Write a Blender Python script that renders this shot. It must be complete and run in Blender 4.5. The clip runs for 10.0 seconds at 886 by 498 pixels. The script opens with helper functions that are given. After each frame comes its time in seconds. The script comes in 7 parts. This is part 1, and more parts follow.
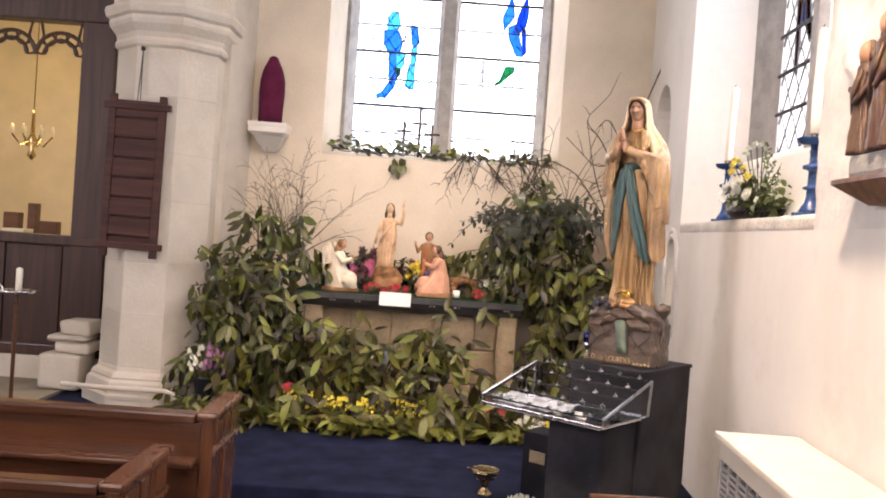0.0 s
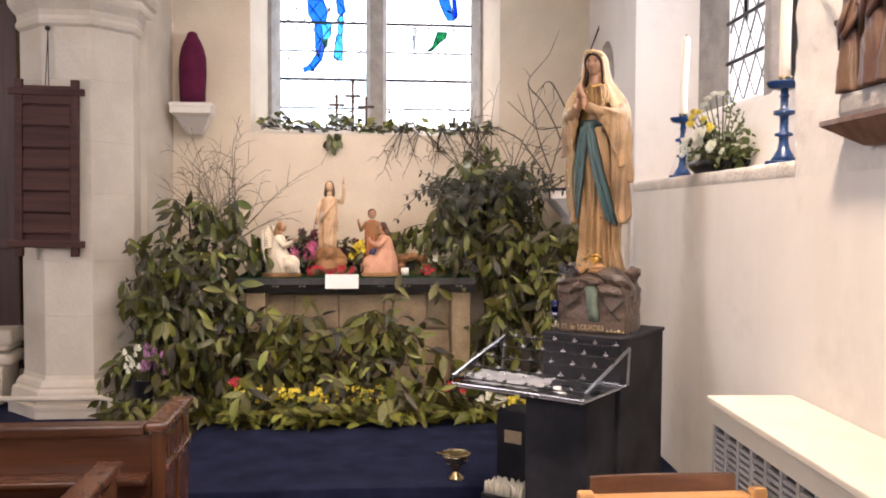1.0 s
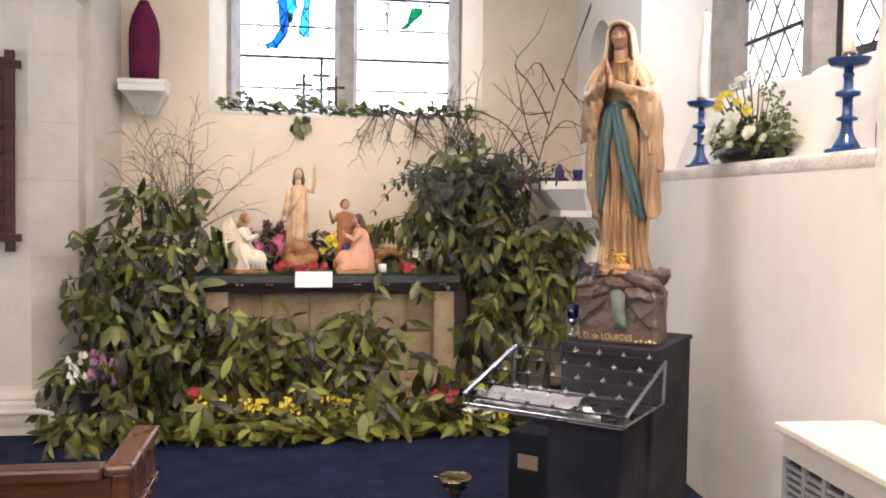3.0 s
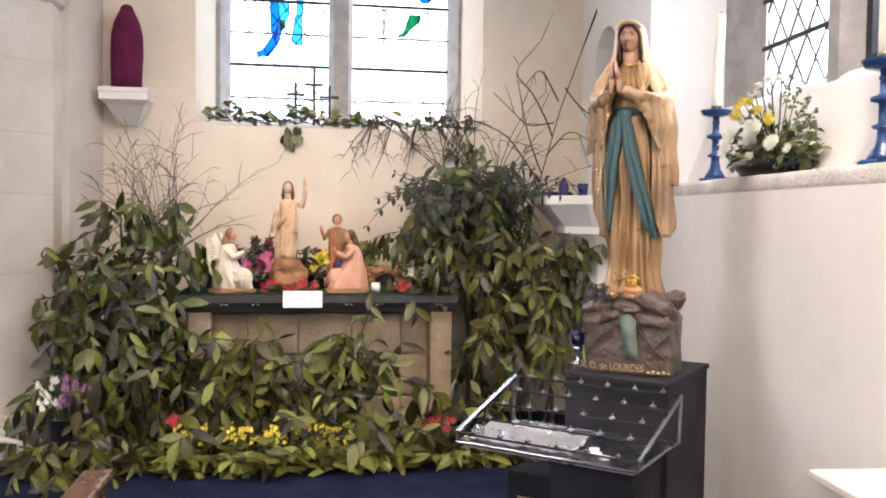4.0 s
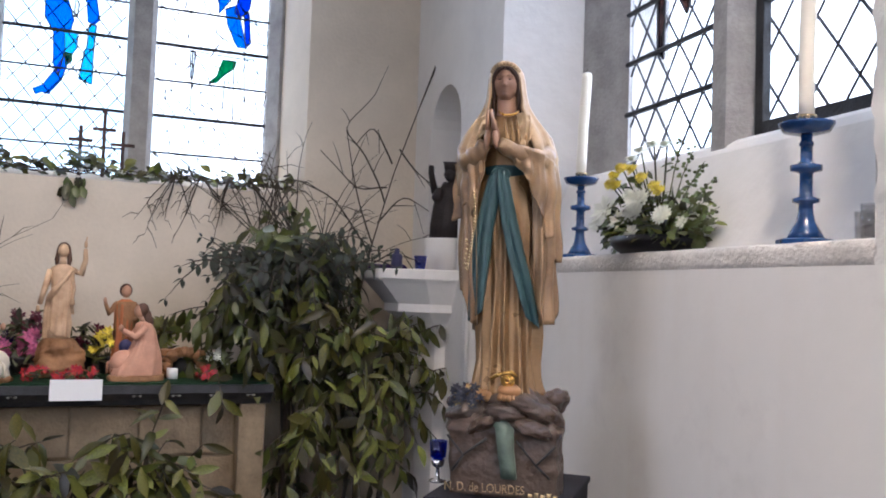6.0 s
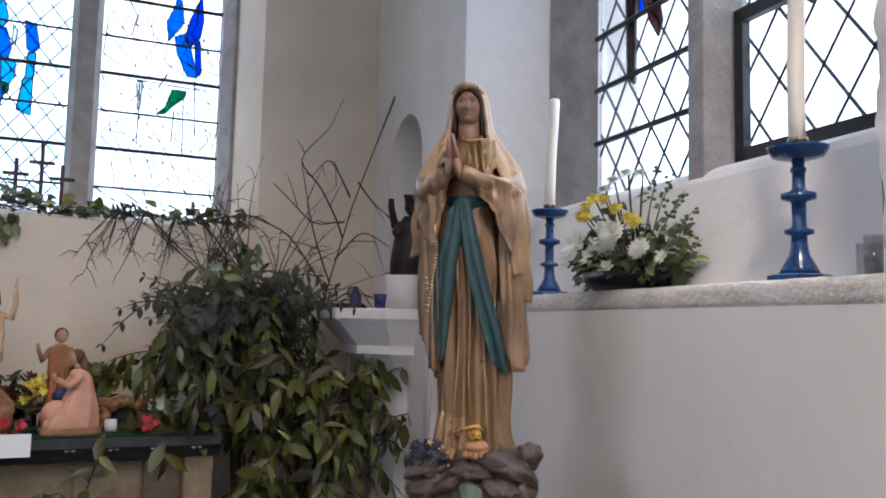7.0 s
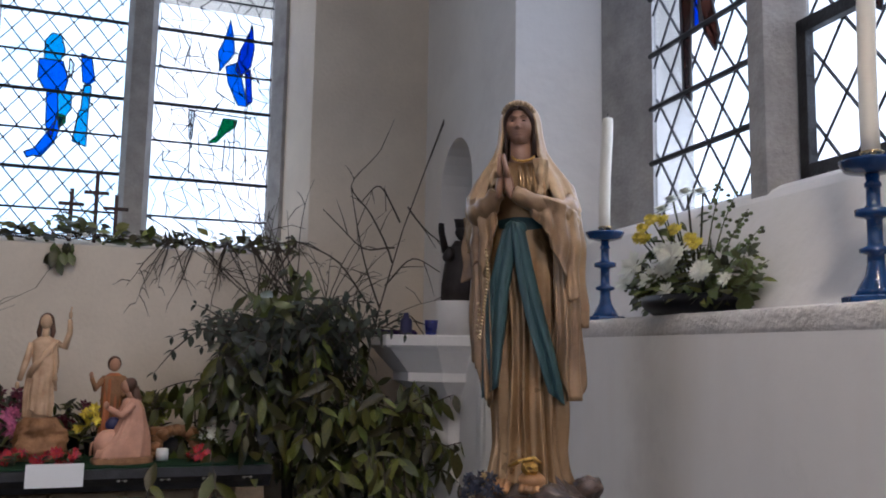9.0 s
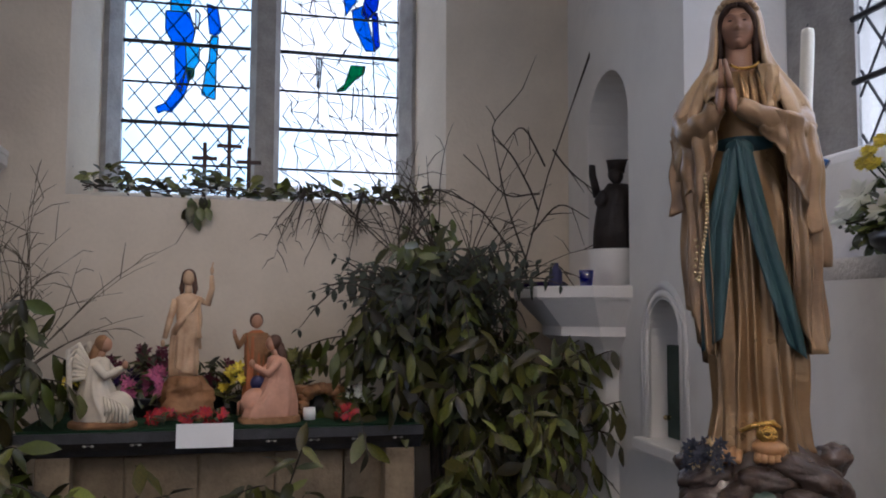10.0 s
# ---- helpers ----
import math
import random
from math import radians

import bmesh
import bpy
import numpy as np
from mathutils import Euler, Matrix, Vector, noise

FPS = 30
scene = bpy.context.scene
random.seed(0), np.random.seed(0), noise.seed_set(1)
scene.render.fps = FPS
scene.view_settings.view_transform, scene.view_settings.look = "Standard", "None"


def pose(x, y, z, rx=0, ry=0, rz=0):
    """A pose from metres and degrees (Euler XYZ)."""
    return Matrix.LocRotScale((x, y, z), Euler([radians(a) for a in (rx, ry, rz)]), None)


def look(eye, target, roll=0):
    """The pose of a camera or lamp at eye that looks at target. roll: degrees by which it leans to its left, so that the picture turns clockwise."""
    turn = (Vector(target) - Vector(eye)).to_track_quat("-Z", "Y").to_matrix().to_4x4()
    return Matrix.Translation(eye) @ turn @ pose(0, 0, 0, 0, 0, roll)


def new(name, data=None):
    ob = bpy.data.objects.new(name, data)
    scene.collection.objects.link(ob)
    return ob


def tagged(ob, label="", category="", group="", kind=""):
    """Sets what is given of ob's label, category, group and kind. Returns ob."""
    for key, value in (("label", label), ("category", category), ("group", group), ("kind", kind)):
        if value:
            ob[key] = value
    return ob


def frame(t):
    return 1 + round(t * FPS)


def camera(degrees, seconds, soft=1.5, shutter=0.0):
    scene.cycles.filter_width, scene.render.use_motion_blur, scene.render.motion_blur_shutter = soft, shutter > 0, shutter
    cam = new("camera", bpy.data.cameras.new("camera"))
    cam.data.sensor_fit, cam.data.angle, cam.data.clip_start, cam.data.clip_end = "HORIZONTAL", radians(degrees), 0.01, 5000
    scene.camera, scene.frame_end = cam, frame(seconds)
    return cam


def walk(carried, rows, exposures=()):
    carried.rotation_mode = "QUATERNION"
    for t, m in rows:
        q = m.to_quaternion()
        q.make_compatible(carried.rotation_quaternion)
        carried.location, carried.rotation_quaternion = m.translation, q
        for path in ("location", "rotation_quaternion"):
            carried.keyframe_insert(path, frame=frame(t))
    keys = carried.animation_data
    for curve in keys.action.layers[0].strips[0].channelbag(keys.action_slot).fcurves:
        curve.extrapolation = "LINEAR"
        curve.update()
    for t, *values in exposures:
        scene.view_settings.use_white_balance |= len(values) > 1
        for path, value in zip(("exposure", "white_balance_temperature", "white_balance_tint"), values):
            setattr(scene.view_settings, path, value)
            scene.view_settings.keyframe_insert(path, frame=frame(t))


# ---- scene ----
cam = camera(54.5, 10.0, soft=1.9)
PATH = [
    (0, (1.128, -6.989, 1.537), (1.146, -4.989, 1.502), 4.0),
    (0.5, (1.027, -6.86, 1.512), (1.16, -4.866, 1.428), 2.2),
    (1, (0.987, -6.674, 1.51), (1.174, -4.685, 1.427), 0.3),
    (1.5, (0.93, -6.591, 1.522), (1.167, -4.608, 1.417), 0.7),
    (2, (0.796, -6.438, 1.524), (1.074, -4.461, 1.397), 1.0),
    (2.2, (0.758, -6.355, 1.521), (1.072, -4.382, 1.414), 0.6),
    (3.5, (0.804, -5.893, 1.52), (1.121, -3.921, 1.415), 0.7),
    (4, (0.869, -5.723, 1.529), (1.177, -3.748, 1.456), 0.8),
    (4.5, (0.844, -5.503, 1.507), (1.249, -3.545, 1.445), 1.6),
    (5, (0.821, -5.24, 1.533), (1.465, -3.346, 1.538), 1.7),
    (5.5, (0.831, -5.101, 1.548), (1.563, -3.24, 1.608), 2.0),
    (6.8, (1.024, -4.696, 1.577), (1.792, -2.857, 1.745), 1.7),
    (7, (1.028, -4.677, 1.585), (1.842, -2.859, 1.77), 1.3),
    (7.5, (1.03, -4.66, 1.594), (1.902, -2.876, 1.831), 1.8),
    (8, (1.028, -4.664, 1.592), (1.896, -2.879, 1.844), 2.2),
    (8.5, (1.048, -4.663, 1.6), (1.86, -2.852, 1.85), 1.8),
    (9, (1.061, -4.596, 1.589), (1.762, -2.739, 1.831), 1.0),
    (9.5, (1.013, -4.385, 1.575), (1.579, -2.479, 1.786), 0.5),
    (10, (0.945, -4.185, 1.559), (1.416, -2.247, 1.703), 0.3),
]
EXPO = [(0.0, 0.8, 6700, 24), (0.5, 0.62, 6700, 24), (1.5, 0.62, 6700, 24), (3.5, 0.8, 6200, 20), (4.5, 0.74, 6000, 20), (5.5, 0.26, 5600, 19), (7.0, -0.38, 5450, 18), (8.0, -0.68, 5400, 18), (10.0, -1.0, 5550, 20)]
walk(cam, [(t, look(eye, aim, roll)) for t, eye, aim, roll in PATH], EXPO)

# ---- light ----
world = bpy.data.worlds.new("world")
scene.world = world
world.use_nodes = True
wn = world.node_tree.nodes
sky = wn.new("ShaderNodeTexSky")
sky.sky_type = 'NISHITA'
sky.sun_disc = False
sky.sun_elevation, sky.sun_rotation = radians(38), radians(120)
world.node_tree.links.new(sky.outputs[0], wn["Background"].inputs[0])
wn["Background"].inputs[1].default_value = 0.12


def sun_lamp():
    d = bpy.data.lights.new("sun", 'SUN')
    d.energy, d.angle, d.color = 0.8, radians(15), (1, 0.96, 0.9)
    ob = new("sun", d)
    ob.matrix_world = look((8, -6, 9), (0, 0, 0))


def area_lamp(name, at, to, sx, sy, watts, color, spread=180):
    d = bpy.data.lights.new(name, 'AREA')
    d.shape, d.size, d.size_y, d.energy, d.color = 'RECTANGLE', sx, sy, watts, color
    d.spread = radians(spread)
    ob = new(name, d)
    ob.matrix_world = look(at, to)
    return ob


sun_lamp()
# daylight in a nave window behind, in the south window and in the east window
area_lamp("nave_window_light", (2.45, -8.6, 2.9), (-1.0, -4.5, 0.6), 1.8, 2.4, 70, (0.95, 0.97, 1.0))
# unseen fill lamp added for the altar side; the west wall has no opening
area_lamp("west_fill_light", (-1.5, -10.6, 3.2), (0.8, 0, 1.2), 2.6, 2.6, 74, (1.0, 0.93, 0.84))
area_lamp("south_window_light", (3.48, -2.15, 3.3), (1.3, -2.1, 1.7), 1.6, 2.0, 55, (0.86, 0.92, 1.0))
area_lamp("east_window_light", (1.12, 1.77, 3.5), (1.12, -3.0, 3.5), 1.8, 2.2, 36, (0.9, 0.95, 1.0))
# another added fill, out of view before the solid north wall, brightens the south wall
area_lamp("north_fill_light", (-5.9, -5.2, 2.9), (2.7, -3.6, 0.5), 2.6, 2.4, 130, (0.97, 0.97, 1.0))
# warm lamps in the nave roof and in the chancel
area_lamp("nave_lamp", (1.5, -5.1, 4.6), (2.1, -3.1, 0.6), 0.5, 0.5, 50, (1.0, 0.82, 0.6), 95)
area_lamp("altar_lamp", (0.8, -2.0, 4.95), (0.8, 0.5, 1.0), 0.6, 0.6, 11, (1.0, 0.82, 0.6), 70)
area_lamp("chancel_lamp", (-3.6, 2.2, 4.4), (-3.6, 3.2, 1.5), 0.8, 0.8, 48, (1.0, 0.78, 0.36))

# ---- materials ----


def mat(name, color, rough=0.6, var=0.15, scale=6.0, fine=60.0, bump=0.15, metal=0.0, spec=0.5, random_obj=0.0, random_island=0.0,
        second=None, coat=0.0, dist=0.01, stain=0.0, stain_color=(0.3, 0.26, 0.2), sss=0.0):
    m = bpy.data.materials.new(name)
    m.use_nodes = True
    nt = m.node_tree
    n, l = nt.nodes, nt.links
    b = n["Principled BSDF"]
    b.inputs["Roughness"].default_value = rough
    b.inputs["Metallic"].default_value = metal
    b.inputs["Specular IOR Level"].default_value = spec
    b.inputs["Coat Weight"].default_value = coat
    tc = n.new("ShaderNodeTexCoord")
    n1 = n.new("ShaderNodeTexNoise")
    n1.inputs["Scale"].default_value, n1.inputs["Detail"].default_value = scale, 5
    n2 = n.new("ShaderNodeTexNoise")
    n2.inputs["Scale"].default_value, n2.inputs["Detail"].default_value = fine, 4
    l.new(tc.outputs["Object"], n1.inputs["Vector"])
    l.new(tc.outputs["Object"], n2.inputs["Vector"])
    mix = n.new("ShaderNodeMix")
    mix.data_type = 'RGBA'
    sec = second or tuple(c * (1 - var * 2) for c in color)
    mix.inputs["A"].default_value = (*color, 1)
    mix.inputs["B"].default_value = (*sec, 1)
    ramp = n.new("ShaderNodeMapRange")
    ramp.inputs["From Min"].default_value, ramp.inputs["From Max"].default_value = 0.35, 0.7
    l.new(n1.outputs["Fac"], ramp.inputs["Value"])
    l.new(ramp.outputs[0], mix.inputs["Factor"])
    hsv = n.new("ShaderNodeHueSaturation")
    l.new(mix.outputs["Result"], hsv.inputs["Color"])
    val = n.new("ShaderNodeMapRange")
    val.inputs["To Min"].default_value, val.inputs["To Max"].default_value = 1 - var, 1 + var
    l.new(n2.outputs["Fac"], val.inputs["Value"])
    out = val.outputs[0]
    if random_obj or random_island:
        src = n.new("ShaderNodeObjectInfo").outputs["Random"] if random_obj else n.new("ShaderNodeNewGeometry").outputs["Random Per Island"]
        r = n.new("ShaderNodeMapRange")
        amt = random_obj or random_island
        r.inputs["To Min"].default_value, r.inputs["To Max"].default_value = 1 - amt, 1 + amt
        l.new(src, r.inputs["Value"])
        mul = n.new("ShaderNodeMath")
        mul.operation = 'MULTIPLY'
        l.new(out, mul.inputs[0])
        l.new(r.outputs[0], mul.inputs[1])
        out = mul.outputs[0]
        hue = n.new("ShaderNodeMapRange")
        hue.inputs["To Min"].default_value, hue.inputs["To Max"].default_value = 0.5 - amt * 0.06, 0.5 + amt * 0.03
        l.new(src, hue.inputs["Value"])
        l.new(hue.outputs[0], hsv.inputs["Hue"])
    l.new(out, hsv.inputs["Value"])
    col = hsv.outputs[0]
    if stain:
        n3 = n.new("ShaderNodeTexNoise")
        n3.inputs["Scale"].default_value, n3.inputs["Detail"].default_value, n3.inputs["Roughness"].default_value = 1.7, 7, 0.65
        l.new(tc.outputs["Object"], n3.inputs["Vector"])
        sr = n.new("ShaderNodeMapRange")
        sr.inputs["From Min"].default_value, sr.inputs["From Max"].default_value = 0.54, 0.74
        sr.inputs["To Max"].default_value = stain
        l.new(n3.outputs["Fac"], sr.inputs["Value"])
        sm = n.new("ShaderNodeMix")
        sm.data_type = 'RGBA'
        l.new(sr.outputs[0], sm.inputs["Factor"])
        l.new(col, sm.inputs["A"])
        sm.inputs["B"].default_value = (*stain_color, 1)
        col = sm.outputs["Result"]
    l.new(col, b.inputs["Base Color"])
    rr = n.new("ShaderNodeMapRange")
    rr.inputs["To Min"].default_value, rr.inputs["To Max"].default_value = max(rough - 0.12, 0.02), min(rough + 0.12, 1)
    l.new(n1.outputs["Fac"], rr.inputs["Value"])
    l.new(rr.outputs[0], b.inputs["Roughness"])
    if bump:
        add = n.new("ShaderNodeMath")
        add.operation = 'MULTIPLY_ADD'
        add.inputs[1].default_value = 0.6
        l.new(n1.outputs["Fac"], add.inputs[0])
        l.new(n2.outputs["Fac"], add.inputs[2])
        bp = n.new("ShaderNodeBump")
        bp.inputs["Strength"].default_value, bp.inputs["Distance"].default_value = bump, dist
        l.new(add.outputs[0], bp.inputs["Height"])
        l.new(bp.outputs[0], b.inputs["Normal"])
    return m


def wood(name, dark, light, rough=0.35, axis=0, coat=0.2, freq=22.0):
    m = mat(name, light, rough, 0.12, 4, 90, 0.12, second=dark, coat=coat)
    nt = m.node_tree
    n, l = nt.nodes, nt.links
    mp = n.new("ShaderNodeMapping")
    sc = [freq, freq, freq]
    sc[axis] = 1.3
    mp.inputs["Scale"].default_value = sc
    tc = next(x for x in n if x.type == 'TEX_COORD')
    l.new(tc.outputs["Object"], mp.inputs["Vector"])
    first = next(x for x in n if x.type == 'TEX_NOISE')
    first.inputs["Scale"].default_value = 1.0
    l.new(mp.outputs[0], first.inputs["Vector"])
    return m


def glass(name, tint, gloss=0.06):
    m = bpy.data.materials.new(name)
    m.use_nodes = True
    nt = m.node_tree
    n, l = nt.nodes, nt.links
    n.remove(n["Principled BSDF"])
    tr, gl, mx = n.new("ShaderNodeBsdfTransparent"), n.new("ShaderNodeBsdfGlossy"), n.new("ShaderNodeMixShader")
    tex = n.new("ShaderNodeTexNoise")
    tex.inputs["Scale"].default_value = 5
    mc = n.new("ShaderNodeMix")
    mc.data_type = 'RGBA'
    mc.inputs["A"].default_value = (*tint, 1)
    mc.inputs["B"].default_value = (*(c * 0.75 for c in tint), 1)
    l.new(tex.outputs["Fac"], mc.inputs["Factor"])
    l.new(mc.outputs["Result"], tr.inputs["Color"])
    gl.inputs["Roughness"].default_value = 0.08
    mx.inputs[0].default_value = gloss
    l.new(tr.outputs[0], mx.inputs[1])
    l.new(gl.outputs[0], mx.inputs[2])
    l.new(mx.outputs[0], n["Material Output"].inputs[0])
    return m


def glow(name, color, strength, second=None):
    m = bpy.data.materials.new(name)
    m.use_nodes = True
    nt = m.node_tree
    n, l = nt.nodes, nt.links
    n.remove(n["Principled BSDF"])
    e, tex, mc = n.new("ShaderNodeEmission"), n.new("ShaderNodeTexNoise"), n.new("ShaderNodeMix")
    mc.data_type = 'RGBA'
    tex.inputs["Scale"].default_value = 0.8
    mc.inputs["A"].default_value = (*color, 1)
    mc.inputs["B"].default_value = (*(second or color), 1)
    r = n.new("ShaderNodeMapRange")
    r.inputs["From Min"].default_value, r.inputs["From Max"].default_value = 0.4, 0.65
    tc = n.new("ShaderNodeTexCoord")
    l.new(tc.outputs["Object"], tex.inputs["Vector"])
    l.new(tex.outputs["Fac"], r.inputs["Value"])
    l.new(r.outputs[0], mc.inputs["Factor"])
    l.new(mc.outputs["Result"], e.inputs["Color"])
    e.inputs["Strength"].default_value = strength
    l.new(e.outputs[0], n["Material Output"].inputs[0])
    return m


PLASTER_E = mat("cream_limewash", (0.72, 0.63, 0.5), 0.9, 0.06, 2.5, 40, 0.25, stain=0.25, stain_color=(0.58, 0.49, 0.38))
PLASTER = mat("white_limewash", (0.8, 0.77, 0.72), 0.9, 0.03, 1.6, 9, 0.2, dist=0.03, stain=0.4, stain_color=(0.6, 0.57, 0.53))
ROUGH = mat("rough_limewash", (0.76, 0.735, 0.69), 0.92, 0.06, 5, 22, 0.5, dist=0.02, stain=0.4, stain_color=(0.5, 0.46, 0.4))
def streaks(m, color, amount):
    """Run marks down a wall laid over a material's colour."""
    nt = m.node_tree
    n, l = nt.nodes, nt.links
    b = n["Principled BSDF"]
    src = b.inputs["Base Color"].links[0].from_socket
    tc, mp, tx, r, mx = n.new("ShaderNodeTexCoord"), n.new("ShaderNodeMapping"), n.new("ShaderNodeTexNoise"), n.new("ShaderNodeMapRange"), n.new("ShaderNodeMix")
    mp.inputs["Scale"].default_value = (1, 3.0, 0.45)
    tx.inputs["Scale"].default_value, tx.inputs["Detail"].default_value = 1.0, 4
    r.inputs["From Min"].default_value, r.inputs["From Max"].default_value, r.inputs["To Max"].default_value = 0.48, 0.8, amount
    mx.data_type = 'RGBA'
    mx.inputs["B"].default_value = (*color, 1)
    l.new(tc.outputs["Object"], mp.inputs["Vector"])
    l.new(mp.outputs[0], tx.inputs["Vector"])
    l.new(tx.outputs["Fac"], r.inputs["Value"])
    l.new(r.outputs[0], mx.inputs["Factor"])
    l.new(src, mx.inputs["A"])
    l.new(mx.outputs["Result"], b.inputs["Base Color"])
    return m


PLASTER_LOW = streaks(mat("stained_limewash", (0.8, 0.77, 0.72), 0.9, 0.03, 1.6, 9, 0.12, dist=0.02, stain=0.65, stain_color=(0.6, 0.565, 0.53)), (0.62, 0.52, 0.4), 0.3)
LEDGE_STONE = mat("chipped_ledge_stone", (0.7, 0.66, 0.6), 0.9, 0.1, 7, 45, 0.6, dist=0.02, stain=0.7, stain_color=(0.46, 0.42, 0.37))
STONE = mat("pale_stone", (0.6, 0.55, 0.47), 0.85, 0.06, 4, 40, 0.35, stain=0.6, stain_color=(0.52, 0.42, 0.28))
JAMB = mat("grey_window_stone", (0.4, 0.385, 0.365), 0.85, 0.14, 8, 55, 0.45, stain=0.3)
ALTAR_STONE = mat("tawny_stone", (0.36, 0.275, 0.17), 0.85, 0.18, 9, 60, 0.6, stain=0.35, stain_color=(0.25, 0.2, 0.14))
MENSA = mat("dark_mensa_stone", (0.05, 0.05, 0.052), 0.5, 0.25, 14, 70, 0.3)
CARPET = mat("navy_carpet", (0.017, 0.022, 0.055), 0.95, 0.25, 5, 300, 0.5, spec=0.1)
FLOOR = mat("stone_floor", (0.3, 0.26, 0.2), 0.7, 0.15, 3, 40, 0.3)
CEIL = mat("ceiling_paint", (0.7, 0.66, 0.58), 0.9, 0.05, 2, 30, 0.1)
OAK = wood("dark_oak", (0.045, 0.017, 0.008), (0.11, 0.042, 0.02), 0.3)
OAK_Y = wood("dark_oak_end", (0.05, 0.02, 0.01), (0.13, 0.05, 0.024), 0.25, axis=2)
SCREEN_OAK = wood("screen_oak", (0.024, 0.009, 0.005), (0.06, 0.021, 0.011), 0.5, axis=2)
BEECH = wood("orange_beech", (0.42, 0.2, 0.07), (0.55, 0.28, 0.1), 0.35, axis=0, freq=14)
CHAIR_DARK = wood("brown_chair_back", (0.09, 0.04, 0.022), (0.16, 0.075, 0.04), 0.4)
BANNER = wood("brown_hymn_board", (0.03, 0.008, 0.005), (0.06, 0.016, 0.01), 0.7, coat=0.0)
BLACK = mat("black_cloth", (0.026, 0.026, 0.033), 0.75, 0.3, 4, 120, 0.2, spec=0.25)
BLACKP = mat("black_metal", (0.012, 0.012, 0.016), 0.35, 0.2, 8, 60, 0.05)
STEEL = mat("bright_steel", (0.75, 0.76, 0.8), 0.18, 0.05, 10, 90, 0.03, metal=1.0)
IRON = mat("window_iron", (0.02, 0.02, 0.022), 0.6, 0.2, 20, 90, 0.3)
LEAD = mat("lead_came", (0.045, 0.045, 0.05), 0.55, 0.2, 30, 90, 0.2)
BRASS = mat("worn_brass", (0.62, 0.48, 0.26), 0.25, 0.12, 15, 90, 0.1, metal=1.0)
WHITE_METAL = mat("cream_enamel", (0.72, 0.68, 0.58), 0.4, 0.05, 4, 60, 0.05)
GRILLE = mat("grey_grille", (0.4, 0.41, 0.42), 0.4, 0.08, 8, 60, 0.05, metal=0.3)
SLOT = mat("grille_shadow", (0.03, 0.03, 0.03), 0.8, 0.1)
WAX = mat("ivory_wax", (0.82, 0.78, 0.66), 0.4, 0.03, 8, 60, 0.08)
BLUEP = mat("blue_enamel", (0.012, 0.06, 0.2), 0.25, 0.2, 12, 70, 0.12, coat=0.4)
PURPLE = mat("purple_veil", (0.11, 0.012, 0.045), 0.85, 0.15, 8, 150, 0.3, spec=0.2)
PURPLE2 = mat("violet_cloth", (0.03, 0.012, 0.08), 0.85, 0.15, 8, 150, 0.3, spec=0.2)
PAPER = mat("white_paper", (0.85, 0.85, 0.83), 0.8, 0.02, 5, 80, 0.05)
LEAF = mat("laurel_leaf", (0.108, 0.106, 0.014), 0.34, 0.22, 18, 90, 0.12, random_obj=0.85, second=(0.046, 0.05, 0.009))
# Darker than LEAF: shade deep in the foliage is put into this colour.
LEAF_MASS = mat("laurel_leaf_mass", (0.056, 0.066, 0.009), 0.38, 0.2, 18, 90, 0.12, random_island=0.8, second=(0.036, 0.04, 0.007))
LEAF_PALE = mat("pale_laurel_leaf", (0.24, 0.26, 0.05), 0.42, 0.15, 18, 90, 0.12, random_obj=0.35, second=(0.18, 0.2, 0.04))
LEAF_FRESH = mat("fresh_leaf_mass", (0.13, 0.16, 0.05), 0.5, 0.2, 20, 90, 0.15, random_island=0.7)
LEAF_DARK = mat("dark_fern_mass", (0.024, 0.03, 0.015), 0.6, 0.2, 20, 90, 0.15, random_island=0.5)
TWIG = mat("dry_twig", (0.07, 0.052, 0.036), 0.8, 0.25, 20, 120, 0.3)
TWIG_PALE = mat("dry_grass", (0.13, 0.1, 0.065), 0.8, 0.25, 20, 120, 0.2, random_island=0.4)
YELLOW = mat("yellow_petal", (0.85, 0.7, 0.06), 0.6, 0.12, 30, 100, 0.1, random_island=0.25)
RED = mat("red_petal", (0.45, 0.015, 0.02), 0.55, 0.15, 30, 100, 0.1, random_island=0.3)
PINK = mat("pink_petal", (0.6, 0.14, 0.28), 0.6, 0.15, 30, 100, 0.1, random_island=0.3)
MAUVE = mat("mauve_petal", (0.42, 0.2, 0.34), 0.6, 0.15, 30, 100, 0.1, random_island=0.3)
BURGUNDY = mat("burgundy_petal", (0.12, 0.008, 0.03), 0.6, 0.2, 30, 100, 0.1, random_island=0.3)
WHITE_PETAL = mat("white_petal", (0.8, 0.8, 0.68), 0.6, 0.05, 30, 100, 0.1, random_island=0.12)
GREENCLOTH = mat("green_baize", (0.02, 0.05, 0.025), 0.95, 0.2, 10, 200, 0.4, spec=0.1)
CLEAR = glass("clear_quarry", (0.97, 0.98, 0.98))
PALE_GLASS = glass("pale_blue_quarry", (0.9, 0.96, 0.99))
BLUE_GLASS = glass("blue_glass", (0.07, 0.33, 0.82), 0.008)
CYAN_GLASS = glass("cyan_glass", (0.16, 0.55, 0.82), 0.008)
DEEP_GLASS = glass("deep_blue_glass", (0.04, 0.17, 0.66), 0.008)
GREEN_GLASS = glass("green_glass", (0.02, 0.36, 0.2), 0.008)
BROWN_GLASS = glass("brown_glass", (0.2, 0.12, 0.1), 0.008)
COBALT = glass("cobalt_cup", (0.1, 0.2, 0.85), 0.12)
TRAY_GLASS = glass("glass_tray", (0.95, 0.96, 0.97), 0.25)
